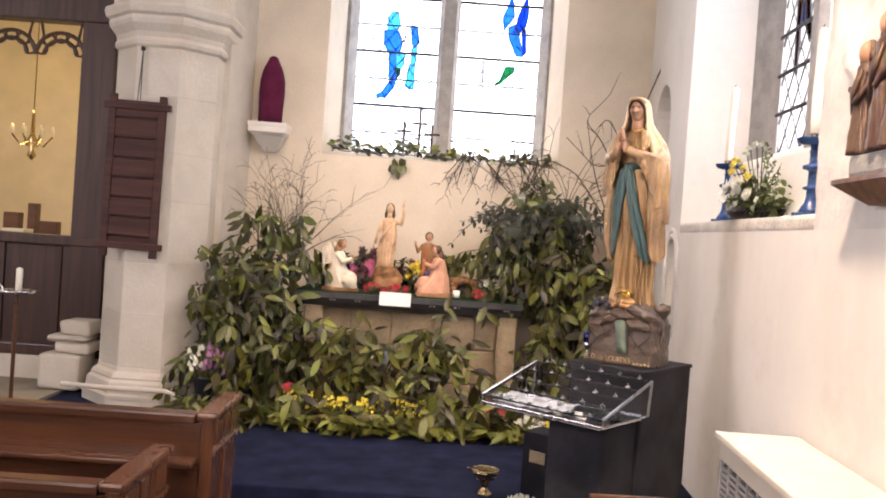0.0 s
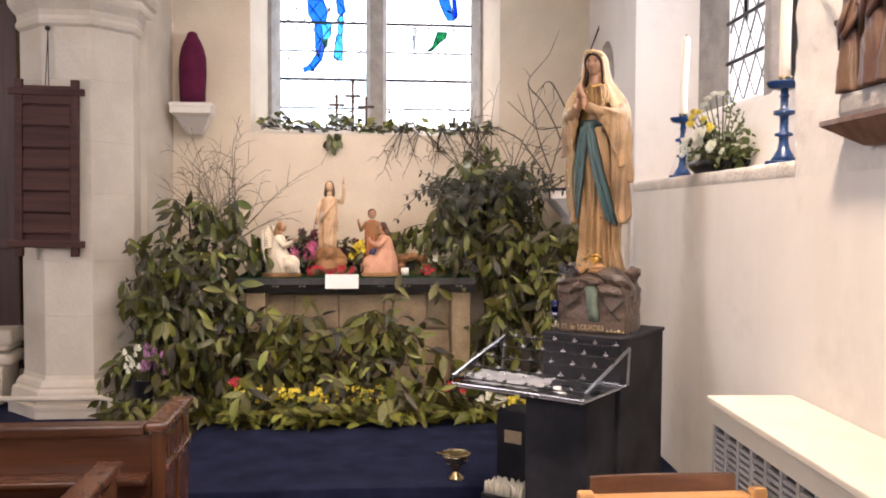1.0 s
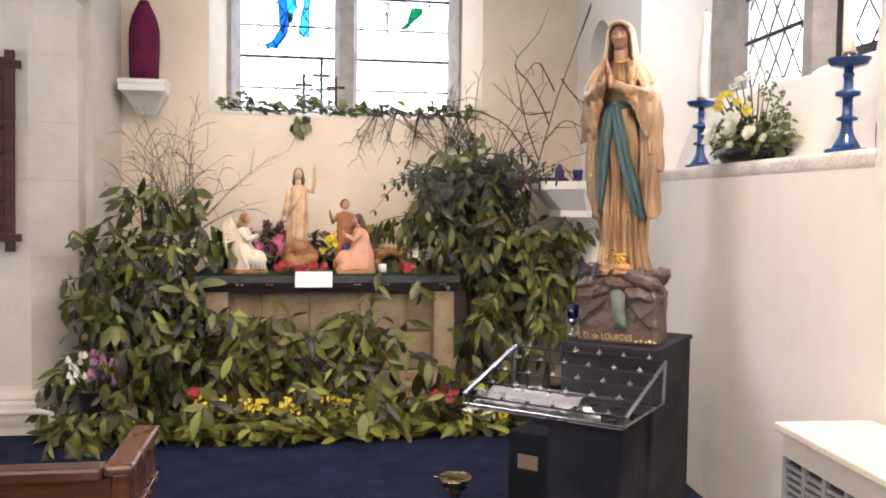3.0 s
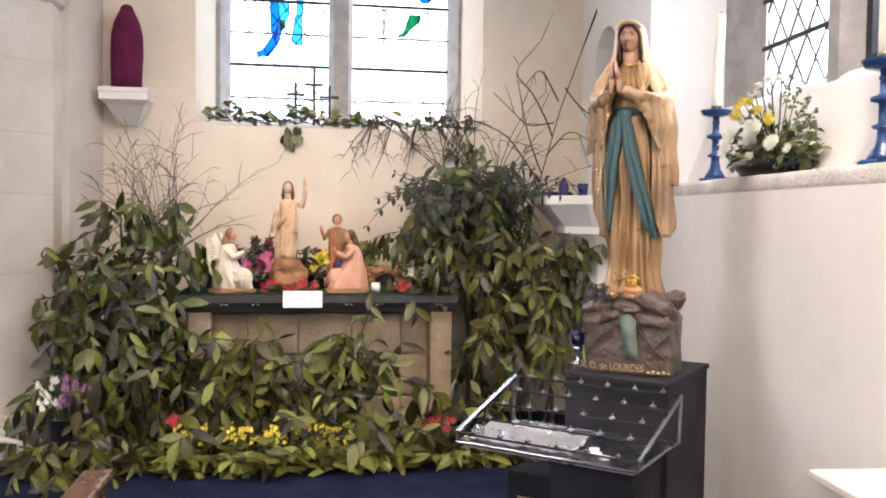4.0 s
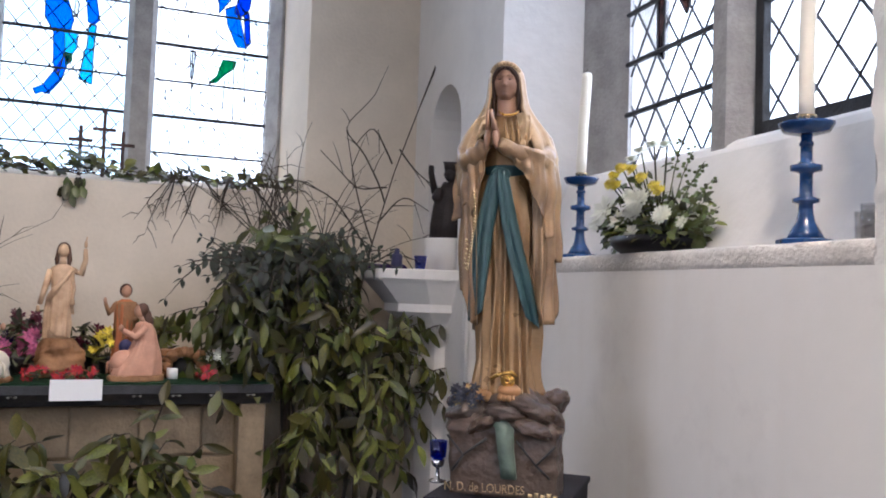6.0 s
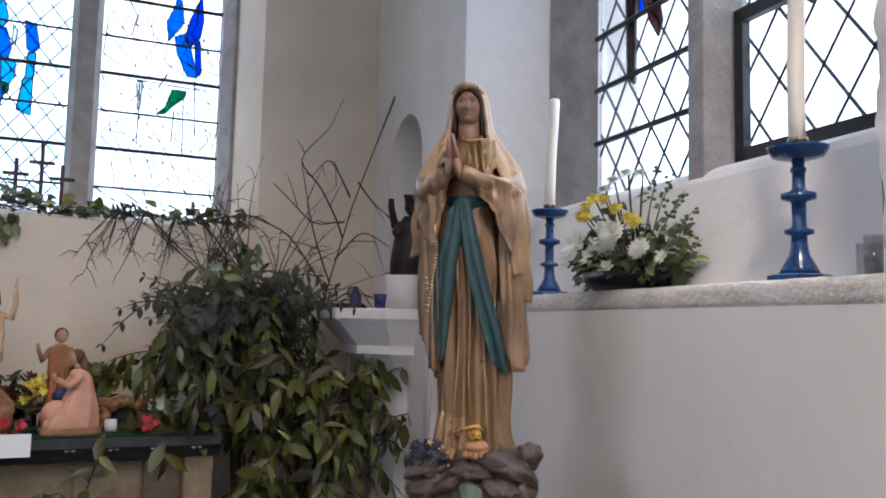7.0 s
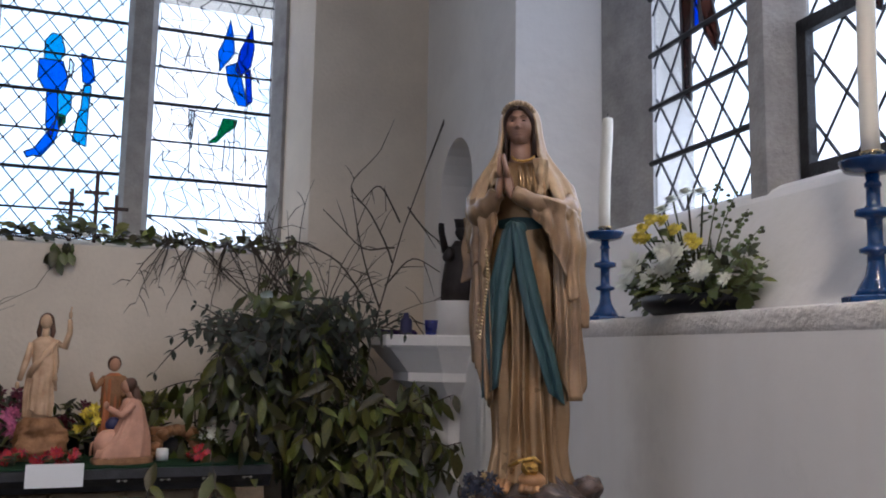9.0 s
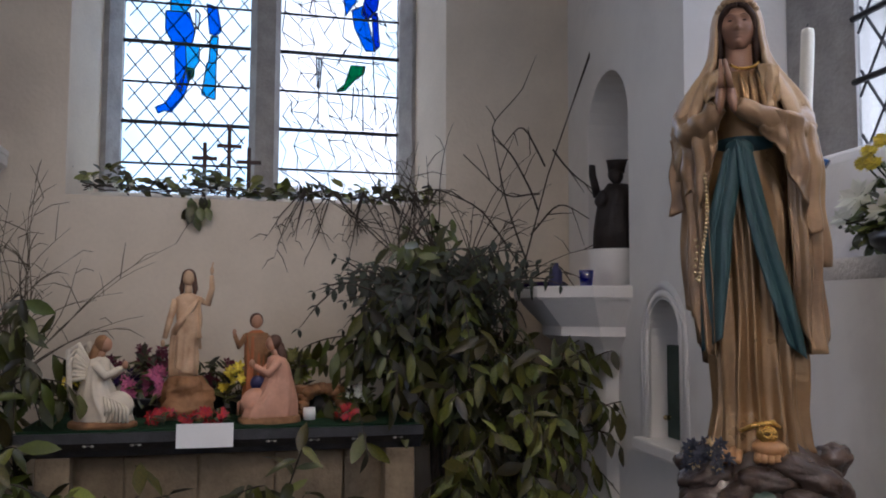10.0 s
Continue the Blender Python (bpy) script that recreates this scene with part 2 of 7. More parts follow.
CUP_GLASS = glass("clear_cup_glass", (0.99, 0.99, 0.99), 0.12)
SKY_WHITE = glow("bright_sky", (1.0, 1.0, 1.0), 4.6, (0.8, 0.93, 1.0))

# ---- mesh helpers ----


def part(name, bm, material, parent=None, label="", m=None, smooth=False):
    """One mesh object from a bmesh, under parent where given."""
    bmesh.ops.recalc_face_normals(bm, faces=bm.faces)
    me = bpy.data.meshes.new(name)
    bm.to_mesh(me)
    bm.free()
    for mt in (material if isinstance(material, (list, tuple)) else [material]):
        me.materials.append(mt)
    if smooth:
        me.polygons.foreach_set("use_smooth", [True] * len(me.polygons))
    ob = new(name, me)
    if parent is not None:
        ob.parent = parent
    if m is not None:
        ob.matrix_local = m
    if label:
        tagged(ob, label)
    return ob


def thing(name, label, category, m=None, group="", kind=""):
    e = new(name)
    e.empty_display_size = 0.1
    if m is not None:
        e.matrix_world = m
    return tagged(e, label, category, group, kind)


def box(bm, x0, x1, y0, y1, z0, z1, mi=0, bevel=0.0):
    vs = [bm.verts.new(p) for p in ((x0, y0, z0), (x1, y0, z0), (x1, y1, z0), (x0, y1, z0), (x0, y0, z1), (x1, y0, z1), (x1, y1, z1), (x0, y1, z1))]
    fs = [bm.faces.new([vs[i] for i in q]) for q in ((3, 2, 1, 0), (4, 5, 6, 7), (0, 1, 5, 4), (1, 2, 6, 5), (2, 3, 7, 6), (3, 0, 4, 7))]
    for f in fs:
        f.material_index = mi
    if bevel:
        bmesh.ops.recalc_face_normals(bm, faces=fs)
        es = {e for f in fs for e in f.edges}
        bmesh.ops.bevel(bm, geom=list(es), offset=bevel, segments=2, affect='EDGES', profile=0.6)
    return bm


def prism(bm, poly, a0, a1, axis='z', mi=0):
    """A polygon drawn out along an axis; poly is in the two other axes, in order."""
    def at(p, a):
        return {'z': (p[0], p[1], a), 'x': (a, p[0], p[1]), 'y': (p[0], a, p[1])}[axis]
    lo, hi = [bm.verts.new(at(p, a0)) for p in poly], [bm.verts.new(at(p, a1)) for p in poly]
    fs = [bm.faces.new(lo[::-1]), bm.faces.new(hi)]
    n = len(poly)
    for i in range(n):
        fs.append(bm.faces.new((lo[i], lo[(i + 1) % n], hi[(i + 1) % n], hi[i])))
    for f in fs:
        f.material_index = mi
    return bm


def loft(bm, rings, mi=0, close=True, cap=True):
    """Skin over rings of points of equal count."""
    vr = [[bm.verts.new(p) for p in r] for r in rings]
    n = len(vr[0])
    fs = []
    for a, b in zip(vr, vr[1:]):
        for i in range(n if close else n - 1):
            fs.append(bm.faces.new((a[i], a[(i + 1) % n], b[(i + 1) % n], b[i])))
    if cap and close:
        fs += [bm.faces.new(vr[0][::-1]), bm.faces.new(vr[-1])]
    for f in fs:
        f.material_index = mi
    return fs


def ring(cx, cy, z, rx, ry, n=24, fold=0.0, k=9, ph=0.0, turn=0.0):
    out = []
    for i in range(n):
        a = 2 * math.pi * i / n
        r = 1 + fold * math.sin(k * a + ph)
        out.append((cx + rx * r * math.sin(a + turn), cy - ry * r * math.cos(a + turn), z))
    return out


def lathe(bm, prof, cx=0.0, cy=0.0, z=0.0, n=24, mi=0):
    return loft(bm, [ring(cx, cy, z + h, max(r, 0.0005), max(r, 0.0005), n) for r, h in prof], mi)


def tube(bm, pts, radii, n=6, mi=0, cap=True):
    pts = [Vector(p) for p in pts]
    if not isinstance(radii, (list, tuple)):
        radii = [radii] * len(pts)
    rings, up = [], Vector((0.13, 0.21, 0.97))
    for i, p in enumerate(pts):
        d = (pts[min(i + 1, len(pts) - 1)] - pts[max(i - 1, 0)]).normalized()
        u = d.cross(up)
        if u.length < 0.05:
            u = d.cross(Vector((1, 0, 0)))
        u.normalize()
        v = d.cross(u)
        rings.append([p + radii[i] * (math.cos(2 * math.pi * k / n) * u + math.sin(2 * math.pi * k / n) * v) for k in range(n)])
    return loft(bm, rings, mi, cap=cap)


def ball(bm, c, rx, ry=None, rz=None, mi=0, u=12, v=8, turn=None):
    ry, rz = ry or rx, rz or rx
    m = Matrix.Translation(c) @ (turn or Matrix()) @ Matrix.Diagonal((rx, ry, rz, 1))
    rings = []
    for j in range(1, v):
        b = math.pi * j / v - math.pi / 2
        rings.append([m @ Vector((math.cos(b) * math.cos(2 * math.pi * i / u), math.cos(b) * math.sin(2 * math.pi * i / u), math.sin(b))) for i in range(u)])
    fs = loft(bm, rings, mi, cap=False)
    lo, hi = bm.verts.new(m @ Vector((0, 0, -1))), bm.verts.new(m @ Vector((0, 0, 1)))
    bm.verts.ensure_lookup_table()
    base = len(bm.verts) - 2 - u * (v - 1)
    for i in range(u):
        f1 = bm.faces.new((lo, bm.verts[base + (i + 1) % u], bm.verts[base + i]))
        k = base + u * (v - 2)
        f2 = bm.faces.new((hi, bm.verts[k + i], bm.verts[k + (i + 1) % u]))
        f1.material_index = f2.material_index = mi
    return fs


def roughen(bm, amount, scale, seed=0):
    for v in bm.verts:
        v.co += amount * Vector(noise.noise_vector(v.co * scale + Vector((seed, 0, 0))))


def rnd(a, b):
    return random.uniform(a, b)

# ---- structure ----
# South wall: local x goes out through the wall, local y runs along it to the east.
SOUTH = pose(2.94, 0, 0, 0, 0, -3.38)


def structure(name, bm, material, label, m=None, smooth=False):
    return tagged(part(name, bm, material, None, label, m, smooth), kind="structure")


def build_floor():
    bm = bmesh.new()
    box(bm, -6.2, 4.2, -11.2, 6.2, -0.35, -0.15)
    structure("floor", bm, CARPET, "dark navy carpet laid over the nave floor")
    bm = bmesh.new()
    box(bm, -1.9, 3.02, -2.0, 0.9, -0.149, 0.0, bevel=0.012)
    structure("altar_step", bm, CARPET, "low altar step covered in navy blue carpet")
    bm = bmesh.new()
    box(bm, -6.2, -1.9, -1.2, 6.0, -0.149, 0.02)
    structure("chancel_floor", bm, FLOOR, "worn pale stone floor beside the pillar")
    bm = bmesh.new()
    box(bm, -6.4, 4.3, -11.4, 6.4, 5.2, 5.4)
    structure("ceiling", bm, CEIL, "plain pale plaster ceiling")


def build_east_wall():
    bm = bmesh.new()
    prism(bm, [(0.88, -0.15), (0.88, 2.19), (1.62, 2.31), (1.78, 2.31), (1.78, -0.15)], -1.6, 3.3, 'x')
    prism(bm, [(-1.6, 0.88), (0.03, 0.88), (0.14, 1.62), (0.14, 1.78), (-1.6, 1.78)], 2.19, 5.2)
    prism(bm, [(2.19, 0.88), (3.3, 0.88), (3.3, 1.78), (2.1, 1.78), (2.1, 1.62)], 2.19, 5.2)
    prism(bm, [(0.03, 0.88), (2.19, 0.88), (2.1, 1.78), (0.14, 1.78)], 4.75, 5.2)
    structure("wall_east", bm, PLASTER_E, "cream limewashed east wall with a deep window splay")


def uneven_sheet(bm, ys, zs, depth, thick, edge=None):
    """A wall face over rows of y and z set back by depth(y, z), drawn out to thick."""
    grid = []
    for i, y in enumerate(ys):
        row = []
        for z in zs:
            y2 = y + (edge(z) if edge and i < 4 else 0)
            row.append(bm.verts.new((depth(y2, z), y2, z)))
        grid.append(row)
    for a, b in zip(grid, grid[1:]):
        for j in range(len(zs) - 1):
            bm.faces.new((a[j], b[j], b[j + 1], a[j + 1]))
    ext = bmesh.ops.extrude_face_region(bm, geom=list(bm.faces))
    bmesh.ops.translate(bm, vec=(thick, 0, 0), verts=[v for v in ext["geom"] if isinstance(v, bmesh.types.BMVert)])
    bmesh.ops.recalc_face_normals(bm, faces=bm.faces)
    for e in bm.edges:
        if len(e.link_faces) == 2 and e.calc_face_angle(0) > 1.0:
            e.smooth = False


def build_south_wall():
    # opening of the window from y -3.31 to -0.74, niche from -0.09 to 0.52, aumbry from -0.66 to -0.3
    bm = bmesh.new()
    y_e, top = 0.98, 5.2
    # below the window ledge and round the aumbry
    box(bm, 0.02, 0.9, -3.31, -0.74, -0.15, 1.69)
    box(bm, 0, 0.9, -0.74, -0.66, -0.15, top)
    box(bm, 0, 0.9, -0.66, -0.3, -0.15, 0.95)
    box(bm, 0.16, 0.9, -0.66, -0.3, 0.95, 1.62)
    box(bm, 0, 0.9, -0.66, -0.3, 1.62, top)
    box(bm, 0, 0.9, -0.3, -0.09, -0.15, top)
    box(bm, 0, 0.9, -0.09, 0.52, -0.15, 1.7)
    box(bm, 0.3, 0.9, -0.09, 0.52, 1.7, 2.9)
    box(bm, 0, 0.9, 0.52, y_e, -0.15, top)
    # arched heads of niche and aumbry
    for y0, y1, spring, top_z, d in ((-0.09, 0.52, 2.6, top, 0.9), (-0.66, -0.3, 1.44, 1.62, 0.16)):
        c, r = (y0 + y1) / 2, (y1 - y0) / 2
        arc = [(c + r * math.cos(math.pi * k / 14), spring + r * math.sin(math.pi * k / 14) * 1.0) for k in range(15)]
        for a, b in zip(arc, arc[1:]):
            prism(bm, [a, b, (b[0], top_z), (a[0], top_z)], 0, d, 'x')
    # wall over the window and its splayed sides
    prism(bm, [(0, -3.31), (0.42, -3.12), (0.9, -3.12), (0.9, -3.31)], 1.66, top)
    prism(bm, [(0, -0.74), (0.9, -0.74), (0.9, -0.96), (0.42, -0.96)], 1.66, top)
    box(bm, 0, 0.9, -3.12, -0.96, 4.5, top)
    # sloping sill
    prism(bm, [(0.2, 1.66), (0.2, 1.742), (0.325, 2.135), (0.35, 2.17), (0.38, 2.19), (0.44, 2.2), (0.9, 2.2), (0.9, 1.66)], -3.3, -0.75, 'y')
    structure("wall_south", bm, PLASTER, "white limewashed south wall with a niche and window recess", SOUTH)
    # skin of the lower wall, one gently uneven sheet from the nave to the corner
    bm = bmesh.new()
    ys = [-0.742 - 0.06 * i for i in range(60)] + [-4.342 - 0.4 * i for i in range(18)]
    uneven_sheet(bm, ys, [-0.15 + 1.815 * j / 44 for j in range(45)], lambda y, z: min(1.0, max(0.0, (1.665 - z) / 0.35)) * (0.008 * noise.noise(Vector((0, y * 1.3, z * 1.3))) + 0.003 * noise.noise(Vector((4, y * 5, z * 5)))), 0.018)
    structure("wall_south_lower", bm, PLASTER_LOW, "smooth stained limewashed lower part of the south wall", SOUTH, True)
    # rough pier and nave wall above it
    bm = bmesh.new()
    ys = [-3.312 - 0.022 * i for i in range(60)] + [-4.632 - 0.35 * i for i in range(19)]

    def rough(y, z):
        p = Vector((0, y, z))
        return min(1.0, max(0.0, (z - 1.665) / 0.3)) * (0.03 * noise.noise(p * 3.3) + 0.016 * noise.noise(p * 8.0) - 0.014 * abs(noise.noise(p * 15.0 + Vector((2, 0, 0)))))
    uneven_sheet(bm, ys, [1.665 + 3.535 * j / 150 for j in range(151)], rough, 0.5, lambda z: 0.022 * noise.noise(Vector((3, 0, z * 5))) + 0.014 * noise.noise(Vector((5, 0, z * 17))))
    structure("wall_south_nave", bm, ROUGH, "rough uneven limewashed south wall of the nave", SOUTH, True)
    bm = bmesh.new()
    box(bm, 0.021, 0.5, -10.9, -3.312, -0.15, 1.664)
    structure("wall_south_core", bm, PLASTER, "core of the south wall behind its limewash", SOUTH)
    # stone ledge of the window, chipped and uneven along its edge
    bm = bmesh.new()
    n = 220
    rings = []
    for i in range(n + 1):
        y = -3.315 + 2.572 * i / n
        e = 0.5 * noise.noise(Vector((0, y * 5, 0))) + 0.35 * noise.noise(Vector((4, y * 17, 0))) + 0.3 * noise.noise(Vector((8, y * 48, 0)))
        g = 0.5 * noise.noise(Vector((2, y * 9, 5))) + 0.5 * noise.noise(Vector((6, y * 29, 3)))
        h = noise.noise(Vector((1, y * 3, 9))) + 0.5 * noise.noise(Vector((1, y * 21, 9)))
        rings.append([(0.24, y, 1.66), (0.012, y, 1.654), (0.0015 + 0.002 * g, y, 1.662), (-0.0005 + 0.008 * e, y, 1.684 + 0.01 * g), (0.0 + 0.012 * g, y, 1.709 + 0.008 * e), (0.003 + 0.016 * e, y, 1.729 + 0.007 * g), (0.014 + 0.018 * h, y, 1.736 + 0.002 * e), (0.06, y, 1.737), (0.24, y, 1.738)])
    loft(bm, rings)
    structure("window_ledge", bm, LEDGE_STONE, "worn chipped pale stone ledge of the south window", SOUTH, True)


def build_other_walls():
    bm = bmesh.new()
    box(bm, -6.4, 3.2, -11.4, -11.2, -0.15, 5.2)
    structure("wall_west", bm, PLASTER, "plain limewashed west wall")
    bm = bmesh.new()
    box(bm, -6.4, -6.2, -11.2, 6.2, -0.15, 5.2)
    structure("wall_north", bm, PLASTER, "plain limewashed north wall")
    bm = bmesh.new()
    box(bm, -6.2, -1.6, 5.0, 5.2, -0.15, 5.2)
    structure("wall_chancel_east", bm, PLASTER_E, "cream wall of the chancel beyond the screen")
    bm = bmesh.new()
    box(bm, -1.6, -1.35, 1.78, 5.2, -0.15, 5.2)
    structure("wall_chancel_south", bm, PLASTER_E, "cream wall between chancel and chapel")
    bm = bmesh.new()
    prism(bm, [(-1.6, 0.3), (-0.7, 0.3), (-0.62, 0.88), (-1.6, 0.88)], 0, 5.2)
    structure("wall_respond", bm, STONE, "pale limewashed respond behind the pillar")
    # over the screen
    bm = bmesh.new()
    box(bm, -6.2, -1.6, 0.62, 0.88, 3.6, 5.2)
    structure("wall_over_screen", bm, PLASTER, "limewashed wall above the wooden screen")


build_floor()
build_east_wall()
build_south_wall()
build_other_walls()


# ---- windows ----
def quarry_leads(bm, u0, u1, z0, z1, w, h, place, r=0.004):
    """Diagonal lead lines of diamond panes within a light; place(u, z) gives the point."""
    m = h / w
    segs = []
    span = (z1 - z0) / m
    for sgn in (1, -1):
        k = -int(span / w) - 2
        while True:
            s = u0 + k * w
            if s > u1 + span + w:
                break
            # line u = s + t*sgn..., z = z0 + m*t
            a, b = (s, s + span) if sgn == 1 else (s + 0, s - span)
            pts = []
            steps = max(2, int((z1 - z0) / 0.05))
            for i in range(steps + 1):
                t = i / steps
                u, z = a + (b - a) * t, z0 + (z1 - z0) * t
                inside = u0 <= u <= u1
                if inside:
                    pts.append((u, z))
            if len(pts) > 1:
                segs.append((pts[0], pts[-1]))
            k += 1
    for a, b in segs:
        tube(bm, [place(*a), place(*b)], r, 4)


def flat_shape(poly, y0, th):
    bm = bmesh.new()
    prism(bm, poly, y0, y0 + th, 'y')
    return bm


def outline(bm, poly, y, r=0.006):
    n = len(poly)
    for i in range(n):
        a, b = poly[i], poly[(i + 1) % n]
        tube(bm, [(a[0], y, a[1]), (b[0], y, b[1])], r, 4)


def build_east_window():
    w = thing("window_1", "two-light leaded east window with blue stained glass figures", "window", kind="structure")
    z0, z1, y = 2.31, 4.75, 1.664
    bm = bmesh.new()
    prism(bm, [(1.02, y - 0.05), (1.06, y - 0.16), (1.18, y - 0.16), (1.22, y - 0.05), (1.22, y + 0.06), (1.02, y + 0.06)], z0 - 0.02, z1)
    part("mullion", bm, JAMB, w, "chamfered grey stone mullion")
    for x0, x1, xa in ((0.1, 0.213, 0.14), (2.035, 2.15, 2.09)):
        bm = bmesh.new()
        if x0 < 1:
            prism(bm, [(0.11, y - 0.2), (0.15, y - 0.2), (0.213, y - 0.05), (0.213, y + 0.06), (0.11, y + 0.06)], z0 - 0.02, z1)
        else:
            prism(bm, [(2.035, y - 0.05), (2.095, y - 0.2), (2.14, y - 0.2), (2.14, y + 0.06), (2.035, y + 0.06)], z0 - 0.02, z1)
        part("window_jamb", bm, JAMB, w, "grey stone window jamb")
    for x0, x1 in ((0.213, 1.02), (1.22, 2.035)):
        bm = bmesh.new()
        box(bm, x0 - 0.01, x1 + 0.01, y - 0.003, y + 0.001, z0, z1)
        p = part("pane", bm, CLEAR if x0 > 1 else PALE_GLASS, w, "clear leaded glass light")
        p.visible_shadow = False
        bm = bmesh.new()
        if x0 < 1:
            quarry_leads(bm, x0, x1, z0, z1, 0.152, 0.188, lambda u, z: (u, y - 0.006, z), 0.005)
        else:
            # irregular small pieces
            nx, nz = 8, 25
            grid = [[(min(max(x0 + (x1 - x0) * (i + 0.5 * (j % 2)) / nx + rnd(-0.034, 0.034), x0), x1), min(max(z0 + (z1 - z0) * j / nz + rnd(-0.032, 0.032), z0), z1)) for i in range(nx + 1)] for j in range(nz + 1)]
            for j in range(nz):
                for i in range(nx + 1):
                    ends = [grid[j + 1][i]] + ([grid[j + 1][i - 1]] if i and random.random() < 0.55 else []) + ([grid[j][i + 1]] if i < nx and random.random() < 0.3 else [])
                    for q in ends:
                        p = grid[j][i]
                        tube(bm, [(p[0], y - 0.006, p[1]), (q[0], y - 0.006, q[1])], rnd(0.002, 0.0045), 4)
        part("leading", bm, LEAD, w, "dark lead cames")
        for i, z in enumerate((2.507, 2.778, 3.043, 3.312, 3.578, 3.857, 4.13, 4.4)):
            bm = bmesh.new()
            thick = 0.013 if i % 2 else 0.008
            tube(bm, [(x0 - 0.01, y - 0.02, z), (x1 + 0.01, y - 0.02, z)], thick, 6)
            part("glazing_bar", bm, IRON, w)
    # figures in coloured glass
    def figure(pieces):
        for poly, mt in pieces:
            bm = flat_shape(poly, y - 0.016, 0.005)
            p = part("coloured_pane", bm, mt, w, "stained glass piece")
            p.visible_shadow = False
            bm = bmesh.new()
            outline(bm, poly, y - 0.018, 0.005)
            part("pane_lead", bm, LEAD, w)
    # robed figure in the first light
    figure([
        ([(0.50, 3.66), (0.54, 3.72), (0.6, 3.71), (0.63, 3.6), (0.6, 3.53), (0.5, 3.53)], CYAN_GLASS),
        ([(0.47, 3.53), (0.62, 3.53), (0.66, 3.4), (0.64, 3.31), (0.52, 3.31), (0.47, 3.4)], BLUE_GLASS),
        ([(0.53, 3.31), (0.6, 3.31), (0.61, 3.16), (0.58, 2.99), (0.54, 3.07)], BLUE_GLASS),
        ([(0.6, 3.31), (0.69, 3.31), (0.69, 3.2), (0.66, 3.15), (0.61, 3.16)], CYAN_GLASS),
        ([(0.56, 3.04), (0.61, 3.14), (0.65, 3.14), (0.6, 2.96), (0.52, 2.85), (0.48, 2.86), (0.44, 2.84), (0.42, 2.88), (0.48, 2.91)], BLUE_GLASS),
        ([(0.61, 3.16), (0.66, 3.15), (0.66, 3.1), (0.62, 3.06)], GREEN_GLASS),
        ([(0.73, 3.6), (0.8, 3.58), (0.83, 3.42), (0.79, 3.38), (0.75, 3.4)], BLUE_GLASS),
        ([(0.76, 3.38), (0.81, 3.38), (0.8, 3.2), (0.75, 3.2)], CYAN_GLASS),
        ([(0.74, 3.2), (0.8, 3.2), (0.8, 2.95), (0.71, 2.98)], CYAN_GLASS),
        ([(0.66, 3.56), (0.69, 3.52), (0.68, 3.42), (0.66, 3.42)], PALE_GLASS),
    ])
    # winged figure in the second light
    figure([
        ([(1.72, 4.0), (1.75, 3.86), (1.76, 3.75), (1.7, 3.66), (1.66, 3.6), (1.64, 3.74), (1.69, 3.86)], BLUE_GLASS),
        ([(1.88, 3.98), (1.9, 3.8), (1.88, 3.66), (1.81, 3.58), (1.77, 3.62), (1.8, 3.78)], DEEP_GLASS),
        ([(1.7, 3.64), (1.78, 3.68), (1.82, 3.56), (1.87, 3.36), (1.8, 3.36), (1.72, 3.52)], BLUE_GLASS),
        ([(1.84, 3.62), (1.88, 3.64), (1.9, 3.4), (1.86, 3.36)], DEEP_GLASS),
        ([(1.7, 3.25), (1.8, 3.25), (1.79, 3.2), (1.72, 3.14), (1.66, 3.07), (1.6, 3.06), (1.66, 3.12)], GREEN_GLASS),
        ([(1.46, 3.28), (1.5, 3.28), (1.49, 3.08), (1.47, 3.08)], PALE_GLASS),
    ])
    bm = bmesh.new()
    for a, b in (((1.48, 3.28), (1.48, 2.82)), ((1.48, 2.9), (1.42, 2.78)), ((1.78, 3.25), (1.79, 2.8)), ((1.85, 3.35), (1.88, 2.84)), ((1.72, 3.1), (1.71, 2.86)), ((1.45, 3.29), (1.9, 3.27)),
                 ((1.6, 3.24), (1.66, 3.36)), ((1.42, 3.12), (1.48, 3.2)), ((1.36, 3.9), (1.44, 3.75)), ((1.44, 3.75), (1.41, 3.6)), ((1.5, 3.8), (1.56, 3.62)), ((1.9, 2.82), (1.97, 2.9)), ((1.97, 2.9), (1.94, 3.0))):
        tube(bm, [(a[0], y - 0.018, a[1]), (b[0], y - 0.018, b[1])], 0.005, 4)
    part("drawn_lead", bm, LEAD, w, "thin lead drawing lines")


